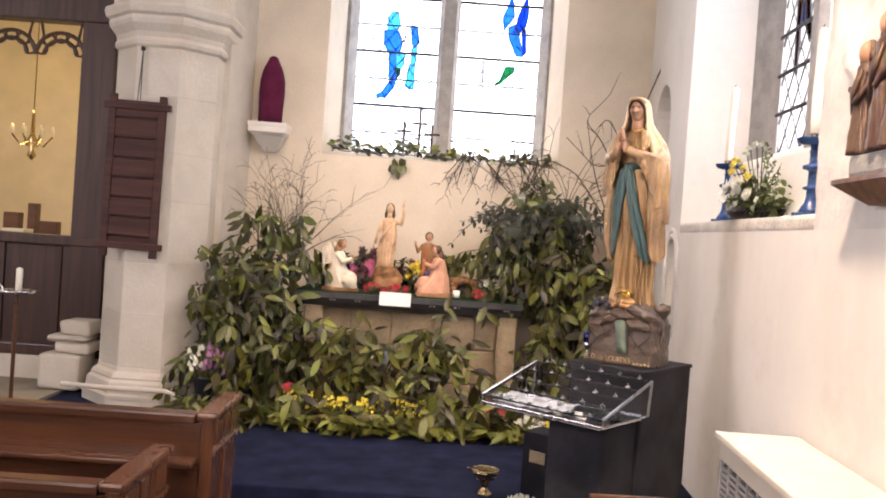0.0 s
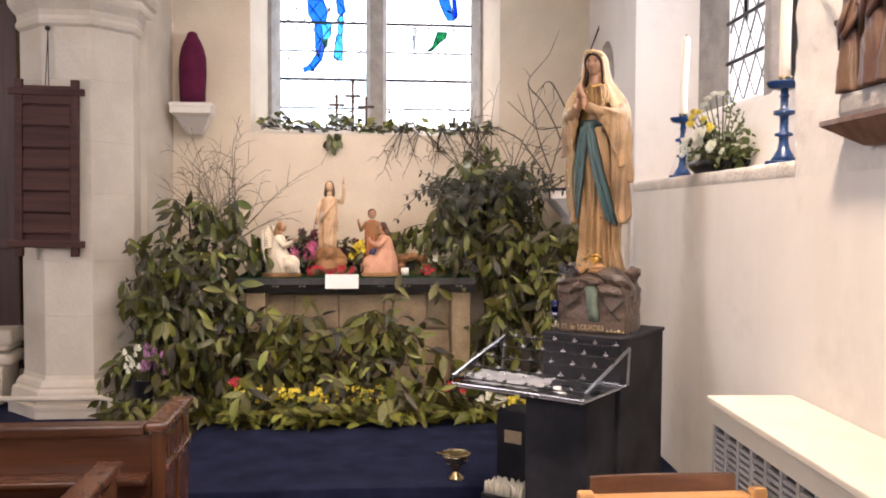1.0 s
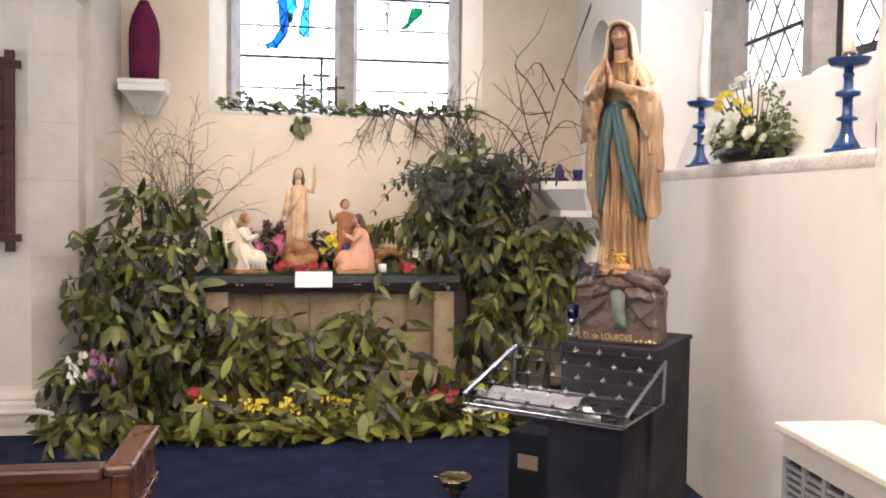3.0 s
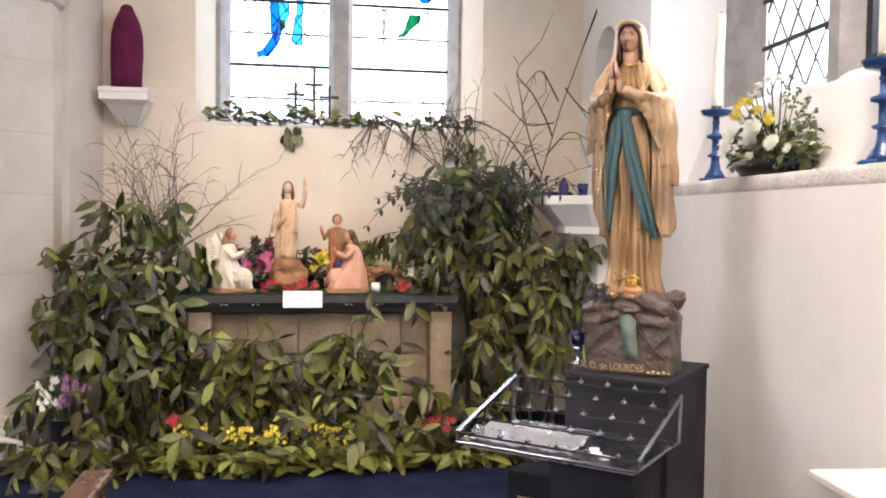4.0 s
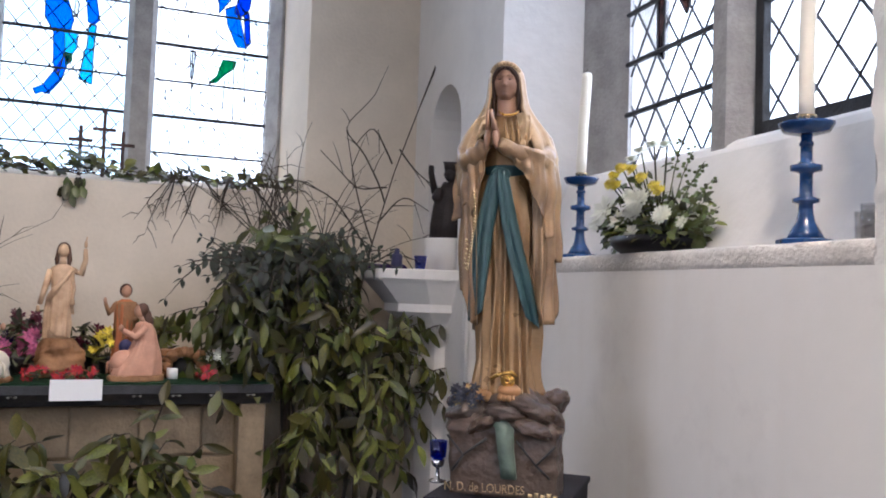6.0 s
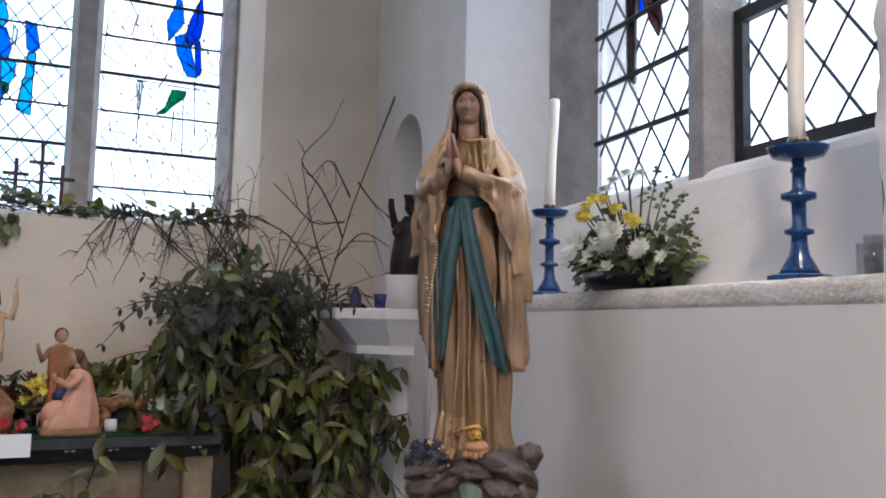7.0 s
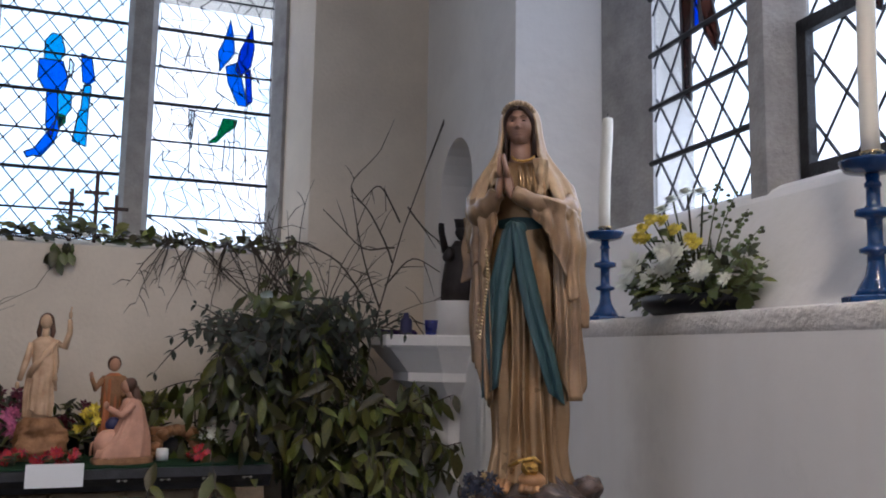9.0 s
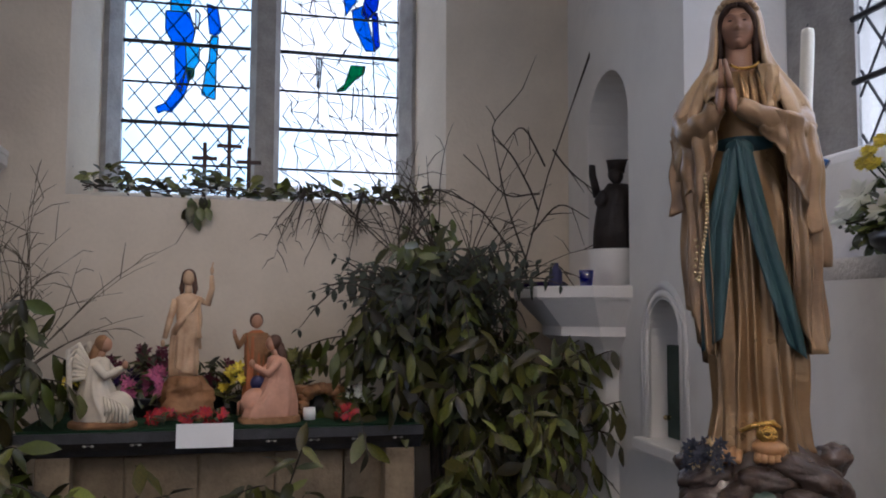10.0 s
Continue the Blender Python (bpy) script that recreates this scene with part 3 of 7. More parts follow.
def build_south_window():
    w = thing("window_2", "two-light leaded south window in grey stone", "window", SOUTH, kind="structure")
    x, z0, z1 = 0.47, 2.205, 4.5
    bm = bmesh.new()
    prism(bm, [(0.38, -0.95), (x - 0.01, -1.29), (x + 0.012, -1.29), (x + 0.012, -0.95)], z0 - 0.06, z1)
    part("window_jamb", bm, JAMB, w, "moulded grey stone jamb")
    bm = bmesh.new()
    prism(bm, [(x - 0.01, -3.08), (0.38, -3.13), (x + 0.012, -3.13), (x + 0.012, -3.08)], z0 - 0.06, z1)
    part("window_jamb", bm, JAMB, w)
    bm = bmesh.new()
    prism(bm, [(x, -2.09), (x - 0.13, -2.14), (x - 0.13, -2.23), (x, -2.3), (x + 0.012, -2.3), (x + 0.012, -2.09)], z0 - 0.06, z1)
    part("mullion", bm, JAMB, w, "chamfered grey stone mullion")
    for a, b, ww in ((-2.09, -1.29, 0.185), (-3.08, -2.3, 0.2)):
        bm = bmesh.new()
        box(bm, x - 0.001, x + 0.003, a - 0.01, b + 0.01, z0, z1)
        p = part("pane", bm, CLEAR, w, "clear leaded glass light")
        p.visible_shadow = False
        bm = bmesh.new()
        quarry_leads(bm, a, b, z0, z1, ww, 0.26, lambda u, z: (x - 0.006, u, z), 0.0062)
        part("leading", bm, LEAD, w, "diamond lead cames")
    for z in (2.469, 2.724, 2.978, 3.254, 3.53, 3.8):
        bm = bmesh.new()
        tube(bm, [(x - 0.02, -2.09, z), (x - 0.02, -1.29, z)], 0.013, 6)
        part("glazing_bar", bm, IRON, w)
    # iron casement of the second light
    c = part("casement", box(bmesh.new(), x - 0.05, x - 0.012, -3.08, -3.03, 2.2, 2.76, bevel=0.004), IRON, w, "black iron opening casement")
    for q in ((-2.345, -2.3, 2.2, 2.76), (-3.08, -2.3, 2.2, 2.25), (-3.08, -2.3, 2.715, 2.765)):
        part("casement_bar", box(bmesh.new(), x - 0.05, x - 0.012, q[0], q[1], q[2], q[3], bevel=0.004), IRON, c)
    # dark painted figure hanging in the glass
    for yy in (-1.62, -2.66):
        for poly, mt in (([(yy - 0.07, 3.5), (yy + 0.09, 3.5), (yy + 0.07, 3.0), (yy + 0.06, 2.72), (yy + 0.01, 2.68), (yy + 0.0, 3.0)], BROWN_GLASS),
                         ([(yy - 0.09, 3.3), (yy - 0.02, 3.3), (yy - 0.1, 2.94), (yy - 0.17, 2.84), (yy - 0.2, 2.9)], BROWN_GLASS),
                         ([(yy - 0.02, 3.12), (yy - 0.06, 3.12), (yy - 0.07, 2.98), (yy - 0.02, 2.97)], DEEP_GLASS)):
            bm = bmesh.new()
            prism(bm, poly, x - 0.016, x - 0.011, 'x')
            p = part("coloured_pane", bm, mt, w, "brown painted glass piece")
            p.visible_shadow = False
            bm = bmesh.new()
            n = len(poly)
            for i in range(n):
                tube(bm, [(x - 0.018, *poly[i]), (x - 0.018, *poly[(i + 1) % n])], 0.006, 4)
            part("pane_lead", bm, LEAD, w)


def build_backdrops():
    for name, at, to, sx, sz in (("backdrop_east", (1.4, 4.6, 3.6), (1.4, 0, 3.6), 5.2, 8), ("backdrop_south", (6.6, -2.3, 3.4), (0, -2.3, 3.4), 18, 9)):
        bm = bmesh.new()
        box(bm, -sx / 2, sx / 2, -sz / 2, sz / 2, -0.02, 0.0)
        structure(name, bm, SKY_WHITE, "bright overcast sky beyond the window", look(at, to))


build_east_window()
build_south_window()
build_backdrops()


# ---- altar ----
def build_altar():
    a = thing("altar", "tawny stone altar with a dark carved mensa slab", "altar")
    part("altar_body", box(bmesh.new(), 0.16, 1.7, 0.2, 0.876, 0.0, 0.885), ALTAR_STONE, a, "rough tawny stone frontal")
    for x in (0.09, 1.69):
        bm = bmesh.new()
        box(bm, x, x + 0.15, 0.06, 0.2, 0.0, 0.885, bevel=0.012)
        part("pier", bm, ALTAR_STONE, a, "plain stone corner pier")
    # blocks of the frontal
    for r in range(3):
        xs = [0.26, 0.62, 0.98, 1.34, 1.68] if r % 2 else [0.26, 0.46, 0.8, 1.16, 1.5, 1.68]
        for p, q in zip(xs, xs[1:]):
            part("frontal_stone", box(bmesh.new(), p + 0.004, q - 0.004, 0.18 + rnd(-0.006, 0.004), 0.25, 0.01 + r * 0.29, 0.285 + r * 0.29, bevel=0.01), ALTAR_STONE, a)
    bm = bmesh.new()
    prism(bm, [(0.0, 1.0), (0.0, 0.955), (0.05, 0.915), (0.07, 0.885), (0.876, 0.885), (0.876, 1.0)], -0.0, 1.868, 'x')
    part("mensa", bm, MENSA, a, "dark moulded stone slab")
    for i in range(9):
        x = 0.12 + i * 0.203
        bm = bmesh.new()
        for k in (-1, 0, 1):
            ball(bm, (x + k * 0.016, 0.012 + 0.006, 0.952 - abs(k) * 0.006), 0.012, 0.008, 0.012, u=8, v=6)
        part("carved_flower", bm, STONE, a, "small worn carved flower")
    bm = bmesh.new()
    n = 40
    rings = [[(0.02 + 1.83 * i / n, y, 1.001 + t + 0.004 * noise.noise(Vector((i * 0.5, y * 7, 0)))) for y, t in ((0.02, 0.0), (0.02, 0.008), (0.86, 0.008), (0.86, 0.0))] for i in range(n + 1)]
    loft(bm, rings)
    tagged(part("altar_cloth", bm, GREENCLOTH), "dark green baize laid on the altar top", "cloth")
    bm = bmesh.new()
    n = 10
    rings = [[(0.703 + 0.256 * i / n, y - 0.004 * math.sin(i / n * 3.1), z) for y, z in ((-0.008, 1.035), (-0.014, 1.035), (-0.02, 0.925), (-0.014, 0.925))] for i in range(n + 1)]
    loft(bm, rings)
    box(bm, 0.72, 0.94, -0.012, 0.06, 1.01, 1.018)
    tagged(part("paper_notice", bm, PAPER), "folded white paper notice hung on the altar edge", "paper")


def drape(bm, rows, mi=0, fold=0.06, k=9, n=28, cx=0.0, cy=0.0):
    """Draped body from (z, rx, ry, shift x, shift y) rows, with folds that grow downwards."""
    rings = []
    top, bot = rows[-1][0], rows[0][0]
    for z, rx, ry, sx, sy in rows:
        t = (top - z) / max(top - bot, 1e-6)
        rings.append(ring(cx + sx, cy + sy, z, rx, ry, n, fold * t, k, 3.0 * t))
    return loft(bm, rings, mi)


def fluted(bm, rows, mi, n=120, count=18, depth=0.02, seed=1, z_top=0.95, z_full=0.5):
    """Draped cloth from (z, rx, ry, shift x, shift y) rows with ridged folds that run down it and deepen."""
    g = random.Random(seed)
    folds = [((i + g.uniform(-0.3, 0.3)) / count * 2 * math.pi, g.uniform(-0.22, 0.22), g.uniform(1.3, 2.9) / count, g.uniform(0.5, 1.0), g.uniform(0, 6)) for i in range(count)]
    dense = []
    for p, q in zip(rows, rows[1:]):
        k = max(2, int(abs(q[0] - p[0]) / 0.012))
        dense += [[p[j] + (q[j] - p[j]) * i / k for j in range(5)] for i in range(k)]
    dense.append(list(rows[-1]))
    rings = []
    for z, rx, ry, sx, sy in dense:
        t = min(max((z_top - z) / (z_top - z_full), 0.0), 1.0)
        t2 = (z_top - z) / z_top
        r = []
        for i in range(n):
            a = 2 * math.pi * i / n
            h = -0.35
            for a0, drift, w, amp, ph in folds:
                d = (a - a0 - drift * t2 - 0.05 * math.sin(9 * z + ph) + math.pi) % (2 * math.pi) - math.pi
                h = max(h, amp * math.exp(-(d / w) ** 2) * (0.75 + 0.25 * math.sin(14 * z + ph)))
            h *= depth * t
            r.append((sx + (rx + h) * math.sin(a), sy - (ry + h) * math.cos(a), z))
        rings.append(r)
    return loft(bm, rings, mi)


def drape_fall(bm, plan, top, hem, amp, waves, ph, mi, th=0.01):
    """Cloth hung from a line in plan, top(u) down to hem(u), in folds that deepen downwards."""
    rings = []
    n = 72
    for i in range(n + 1):
        u = i / n
        k = min(int(u * (len(plan) - 1)), len(plan) - 2)
        f = u * (len(plan) - 1) - k
        p0, p1, p2, p3 = [Vector(plan[min(max(k + j, 0), len(plan) - 1)]) for j in (-1, 0, 1, 2)]
        c = 0.5 * (2 * p1 + (p2 - p0) * f + (2 * p0 - 5 * p1 + 4 * p2 - p3) * f * f + (3 * p1 - p0 - 3 * p2 + p3) * f ** 3)
        d = (p2 - p1).normalized()
        nx, ny = d.y, -d.x
        a, b = [], []
        for j in range(31):
            v = j / 30
            w = u * waves + ph + 0.3 * v * math.sin(2.2 * u + ph) + 0.05 * math.sin(7 * v + 3 * u)
            tri = 2 * abs(2 * (w - math.floor(w + 0.5))) - 1
            o = amp * (0.2 + 0.8 * v ** 0.7) * (0.55 * tri + 0.45 * math.sin(2 * math.pi * w)) + 0.004 * math.sin(11 * v + 6 * u)
            # edges of the cloth turn inwards
            e = 0.018 * (max(0, 0.08 - u) / 0.08 + max(0, u - 0.92) / 0.08)
            z = top(u) + (hem(u) - top(u)) * v
            a.append((c.x + nx * (o + th - e), c.y + ny * (o + th - e), z))
            b.append((c.x + nx * (o - e), c.y + ny * (o - e), z))
        rings.append(a + b[::-1])
    loft(bm, rings, mi)


def steps(*pairs):
    """A line through (u, value) pairs."""
    def f(u):
        for (u0, v0), (u1, v1) in zip(pairs, pairs[1:]):
            if u <= u1:
                return v0 + (v1 - v0) * (u - u0) / (u1 - u0)
        return pairs[-1][1]
    return f


def crag(bm, rows, mi, n=48, seed=0.0, rough=0.22):
    """A lump of rock from (z, rx, ry) rows with broken ledges."""
    rings = []
    for p, q in zip(rows, rows[1:]):
        for i in range(4):
            z, rx, ry = [p[j] + (q[j] - p[j]) * i / 4 for j in range(3)]
            r = []
            for k in range(n):
                a = 2 * math.pi * k / n
                v = Vector((math.sin(a) * 1.6 + seed, math.cos(a) * 1.6, z * 14))
                f = 1 + rough * (0.6 * noise.noise(v) + 0.5 * (0.3 - abs(noise.noise(v * 2.3))) + 0.3 * round(2 * noise.noise(v * 0.8)) * 0.5)
                r.append((rx * f * math.sin(a), -ry * f * math.cos(a), z))
            rings.append(r)
    return loft(bm, rings, mi)


FIG_CREAM = mat("cream_plaster", (0.66, 0.46, 0.28), 0.5, 0.1, 14, 70, 0.15, second=(0.48, 0.3, 0.17))
FIG_PALE = mat("ivory_plaster", (0.72, 0.64, 0.5), 0.55, 0.06, 14, 70, 0.15)
FIG_PINK = mat("pink_plaster", (0.64, 0.34, 0.22), 0.55, 0.1, 14, 70, 0.15)
FIG_SKIN = mat("painted_skin", (0.5, 0.27, 0.16), 0.45, 0.08, 14, 70, 0.08)
FIG_HAIR = mat("brown_painted_hair", (0.1, 0.045, 0.022), 0.55, 0.12, 30, 90, 0.3)
FIG_ROCK = mat("painted_tan_rock", (0.34, 0.17, 0.07), 0.7, 0.2, 12, 60, 0.4)
FIG_ORANGE = mat("orange_painted_robe", (0.42, 0.13, 0.035), 0.5, 0.1, 14, 70, 0.15)
FIG_BLUE = mat("dark_blue_painted_cloth", (0.03, 0.03, 0.1), 0.5, 0.15)


def build_risen_figure(x, y):
    bm = bmesh.new()
    z = 1.008
    crag(bm, [(0.0, 0.14, 0.12), (0.03, 0.142, 0.122), (0.07, 0.135, 0.118), (0.12, 0.115, 0.1), (0.15, 0.12, 0.1), (0.19, 0.09, 0.08), (0.235, 0.055, 0.05)], 0, 48, 2.0, 0.6)
    fluted(bm, [(0.19, 0.046, 0.038, 0.0, 0), (0.3, 0.043, 0.036, 0.01, 0), (0.4, 0.046, 0.038, 0.008, 0), (0.5, 0.05, 0.04, 0.0, 0), (0.58, 0.06, 0.04, 0.0, 0), (0.63, 0.064, 0.038, 0.0, 0), (0.655, 0.03, 0.025, 0, 0)], 1, 72, 9, 0.014, 4, 0.62, 0.35)
    # cloak thrown over one shoulder and falling behind the hip
    tube(bm, [(0.055, -0.012, 0.635), (0.02, -0.045, 0.57), (-0.03, -0.05, 0.5), (-0.06, -0.03, 0.44)], [0.012, 0.017, 0.018, 0.014], 8, 1)
    fluted(bm, [(0.22, 0.03, 0.02, -0.055, 0.0), (0.34, 0.032, 0.022, -0.055, 0.0), (0.46, 0.026, 0.02, -0.05, -0.005), (0.5, 0.012, 0.012, -0.045, -0.01)], 1, 40, 8, 0.012, 7, 0.5, 0.4)
    tube(bm, [(0, 0, 0.64), (0, -0.005, 0.7)], [0.02, 0.018], 8, 2)
    ball(bm, (0, -0.008, 0.735), 0.03, 0.034, 0.042, 2)
    ball(bm, (0, 0.008, 0.742), 0.037, 0.034, 0.044, 3)
    for s in (-1, 1):
        tube(bm, [(s * 0.026, 0.006, 0.74), (s * 0.034, 0.002, 0.68), (s * 0.03, -0.004, 0.64)], [0.012, 0.014, 0.007], 6, 3)
    tube(bm, [(0.06, 0, 0.62), (0.1, -0.02, 0.6), (0.12, -0.03, 0.68), (0.118, -0.035, 0.75)], [0.02, 0.019, 0.015, 0.011], 8, 2)
    ball(bm, (0.119, -0.037, 0.775), 0.01, 0.009, 0.024, 2, 8, 6)
    tube(bm, [(0.118, -0.037, 0.78), (0.124, -0.037, 0.82)], [0.005, 0.004], 5, 2)
    tube(bm, [(-0.06, 0, 0.62), (-0.085, -0.01, 0.52), (-0.105, -0.04, 0.42)], [0.02, 0.018, 0.013], 8, 2)
    ball(bm, (-0.112, -0.047, 0.395), 0.011, 0.011, 0.02, 2, 8, 6)
    drape_fall(bm, [(-0.056, 0.0), (-0.04, -0.04), (0.005, -0.05), (0.04, -0.038), (0.055, 0.0)], steps((0, 0.47), (1, 0.6)), steps((0, 0.3), (0.4, 0.24), (1, 0.22)), 0.008, 4.2, 0.2, 1, 0.006)
    drape_fall(bm, [(0.05, 0.03), (0.064, 0.0), (0.055, -0.03)], steps((0, 0.63), (1, 0.62)), steps((0, 0.36), (1, 0.42)), 0.007, 2.4, 0.1, 1, 0.006)
    ob = part("plaster_statuette", bm, [FIG_ROCK, FIG_CREAM, FIG_CREAM, FIG_HAIR], None, "", pose(x, y, z, 0, 0, -4), True)
    ob.scale = (1, 1, 0.97)
    tagged(ob, "standing robed plaster statuette with raised arm on a tan rock", "statuette", "statuettes on the altar")


def build_kneeling(x, y, turn, robe, label, wings=False):
    bm = bmesh.new()
    crag(bm, [(0, 0.155, 0.108), (0.012, 0.158, 0.11), (0.024, 0.155, 0.106), (0.034, 0.14, 0.095)], 0, 40, 1.0, 0.14)
    rows = [(0.025, 0.14, 0.085, 0.01, 0), (0.07, 0.135, 0.085, 0.0, 0), (0.12, 0.11, 0.08, -0.02, 0), (0.16, 0.09, 0.075, -0.03, 0), (0.22, 0.068, 0.062, -0.035, 0), (0.28, 0.06, 0.058, -0.03, 0), (0.315, 0.05, 0.05, -0.022, 0), (0.33, 0.022, 0.02, -0.018, 0)]
    fluted(bm, [(z, rx - 0.006, ry - 0.006, sx, sy) for z, rx, ry, sx, sy in rows], 1, 72, 15, 0.014, int(10 + abs(turn)), 0.33, 0.14)
    # lap and forward knee
    ball(bm, (0.075, -0.01, 0.1), 0.075, 0.06, 0.07, 1)
    for k in range(7):
        tube(bm, [(0.03 + 0.015 * k, -0.065, 0.15 - 0.006 * k), (0.05 + 0.016 * k, -0.08, 0.09), (0.03 + 0.02 * k, -0.085, 0.03)], [0.005, 0.009, 0.006], 5, 1)
    tube(bm, [(-0.02, 0, 0.32), (-0.005, 0, 0.36)], 0.017, 8, 2)
    ball(bm, (0.005, 0, 0.385), 0.03, 0.03, 0.036, 2)
    ball(bm, (-0.012, 0, 0.392), 0.036, 0.034, 0.04, 3)
    tube(bm, [(-0.03, 0, 0.38), (-0.05, 0, 0.32), (-0.06, 0, 0.24)], [0.026, 0.026, 0.012], 8, 3)
    for s in (-1, 1):
        tube(bm, [(-0.02, s * 0.05, 0.3), (0.03, s * 0.055, 0.24), (0.085, s * 0.015, 0.275)], [0.024, 0.023, 0.014], 8, 1)
    ball(bm, (0.1, 0, 0.29), 0.014, 0.018, 0.02, 2, 8, 6)
    if wings:
        for s in (-1, 1):
            for k in range(8):
                tube(bm, [(-0.05, s * 0.03, 0.29 - 0.008 * k), (-0.1 - 0.003 * k, s * (0.06 + 0.004 * k), 0.39 - 0.024 * k), (-0.135 + 0.003 * k, s * (0.075 + 0.005 * k), 0.36 - 0.03 * k), (-0.14 + 0.006 * k, s * 0.08, 0.2 - 0.014 * k)], [0.009, 0.014, 0.014, 0.004], 6, 4)
    ob = part("plaster_statuette", bm, [FIG_ROCK, robe, FIG_SKIN, FIG_HAIR if not wings else FIG_ROCK, FIG_PALE], None, "", pose(x, y, 1.008, 0, 0, turn), True)
    tagged(ob, label, "statuette", "statuettes on the altar")


def build_back_figure(x, y):
    bm = bmesh.new()
    fluted(bm, [(0, 0.07, 0.055, 0, 0), (0.1, 0.064, 0.05, 0, 0), (0.25, 0.058, 0.046, 0, 0), (0.36, 0.06, 0.043, 0, 0), (0.42, 0.06, 0.04, 0, 0), (0.445, 0.024, 0.02, 0, 0)], 0, 72, 13, 0.014, 5, 0.42, 0.2)
    drape(bm, [(0.2, 0.07, 0.058, 0.01, 0.004), (0.36, 0.068, 0.05, 0.006, 0.004), (0.43, 0.062, 0.044, 0, 0.004)], 1, 0.05, 6)
    ball(bm, (0, -0.005, 0.49), 0.03, 0.032, 0.038, 2)
    ball(bm, (0, 0.01, 0.496), 0.037, 0.034, 0.042, 3)
    tube(bm, [(-0.055, 0, 0.41), (-0.095, -0.02, 0.36), (-0.12, -0.04, 0.42)], [0.019, 0.018, 0.011], 8, 1)
    ball(bm, (-0.122, -0.042, 0.435), 0.011, 0.01, 0.018, 2, 8, 6)
    tube(bm, [(0.055, 0, 0.41), (0.08, -0.04, 0.34), (0.04, -0.07, 0.32)], [0.019, 0.018, 0.012], 8, 1)
    ball(bm, (0.0, -0.07, 0.17), 0.04, 0.03, 0.04, 4)
    ob = part("plaster_statuette", bm, [FIG_ORANGE, FIG_ROCK, FIG_SKIN, FIG_HAIR, FIG_BLUE], None, "", pose(x, y, 1.008, 0, 0, 8), True)
    tagged(ob, "standing plaster statuette in an orange robe", "statuette", "statuettes on the altar")


# ---- foliage ----
def leaf_rows(length, width, curl, fold, wave=0.0):
    st = ((0.0, 0.04), (0.16, 0.55), (0.4, 1.0), (0.66, 0.86), (0.86, 0.45), (1.0, 0.02))
    vs, fs = [], []
    for i, (t, w) in enumerate(st):
        y = length * t
        zc = -curl * length * t * t
        hw = width * 0.5 * w
        up = fold * hw + wave * length * math.sin(t * 9)
        vs += [(-hw, y, zc + up), (0, y, zc), (hw, y, zc + up)]
    for i in range(len(st) - 1):
        a = i * 3
        fs += [(a, a + 1, a + 4, a + 3), (a + 1, a + 2, a + 5, a + 4)]
    return vs, fs


LEAF_SHAPES = [leaf_rows(1.0, 0.4, 0.18, 0.3), leaf_rows(1.0, 0.36, 0.42, 0.4, 0.01), leaf_rows(1.0, 0.43, -0.08, 0.25, 0.006), leaf_rows(1.0, 0.34, 0.6, 0.5, 0.014)]


def leaf_mesh(i, material):
    me = bpy.data.meshes.new("leaf")
    me.from_pydata(LEAF_SHAPES[i][0], [], LEAF_SHAPES[i][1])
    me.materials.append(material)
    me.polygons.foreach_set("use_smooth", [True] * len(me.polygons))
    return me


LEAF_MESHES = [leaf_mesh(i, LEAF) for i in range(4)] + [leaf_mesh(i, LEAF_PALE) for i in range(2)]


def frame_of(along, normal):
    y = along.normalized()
    z = (normal - normal.dot(y) * y)
    if z.length < 1e-4:
        z = y.orthogonal()
    z.normalize()
    x = y.cross(z)
    return Matrix((x, y, z)).transposed().to_4x4()


def leaf_mass(name, mats, material, parent, label, shapes=None):
    """Many leaves in one joined mesh."""
    V, F, o = [], [], 0
    for k, m in enumerate(mats):
        vs, fs = (shapes or LEAF_SHAPES)[k % len(shapes or LEAF_SHAPES)]
        V.append(np.c_[np.array(vs), np.ones(len(vs))] @ np.array(m).T)
        F += [tuple(i + o for i in f) for f in fs]
        o += len(vs)
    me = bpy.data.meshes.new(name)
    me.from_pydata(np.concatenate(V)[:, :3].tolist(), [], F)
    me.materials.append(material)
    me.polygons.foreach_set("use_smooth", [True] * len(me.polygons))
    ob = new(name, me)
    ob.parent = parent
    return tagged(ob, label, kind="stuff")


def sprig(p, d, n, size, droop=0.35, spread=1.0):
    """Leaves set along a twig from p towards d. Gives the leaf poses and the twig's points."""
    d = d.normalized()
    length = 0.045 * n * size / 0.15
    side = d.cross(Vector((0.2, 0.1, 1))).normalized()
    up = side.cross(d)
    mats, pts = [], []
    for i in range(n):
        t = i / max(n - 1, 1)
        q = p + d * length * t - Vector((0, 0, 1)) * droop * 0.4 * length * t * t
        pts.append(q)
        a = i * 2.4 + rnd(-0.4, 0.4)
        off = (side * math.cos(a) + up * math.sin(a)) * spread
        along = d * rnd(0.1, 0.65) + off * 0.7 - Vector((0, 0, 1)) * droop * rnd(0.4, 2.2)
        nrm = Vector((rnd(-0.8, 0.8), rnd(-1.2, -0.1), rnd(-0.1, 0.8))) + d * 0.3
        s = size * rnd(0.62, 1.25)
        mats.append(Matrix.Translation(q) @ frame_of(along, nrm) @ Matrix.Diagonal((s * rnd(0.8, 1.1), s, s * rnd(0.3, 1.5), 1)))
    return mats, pts


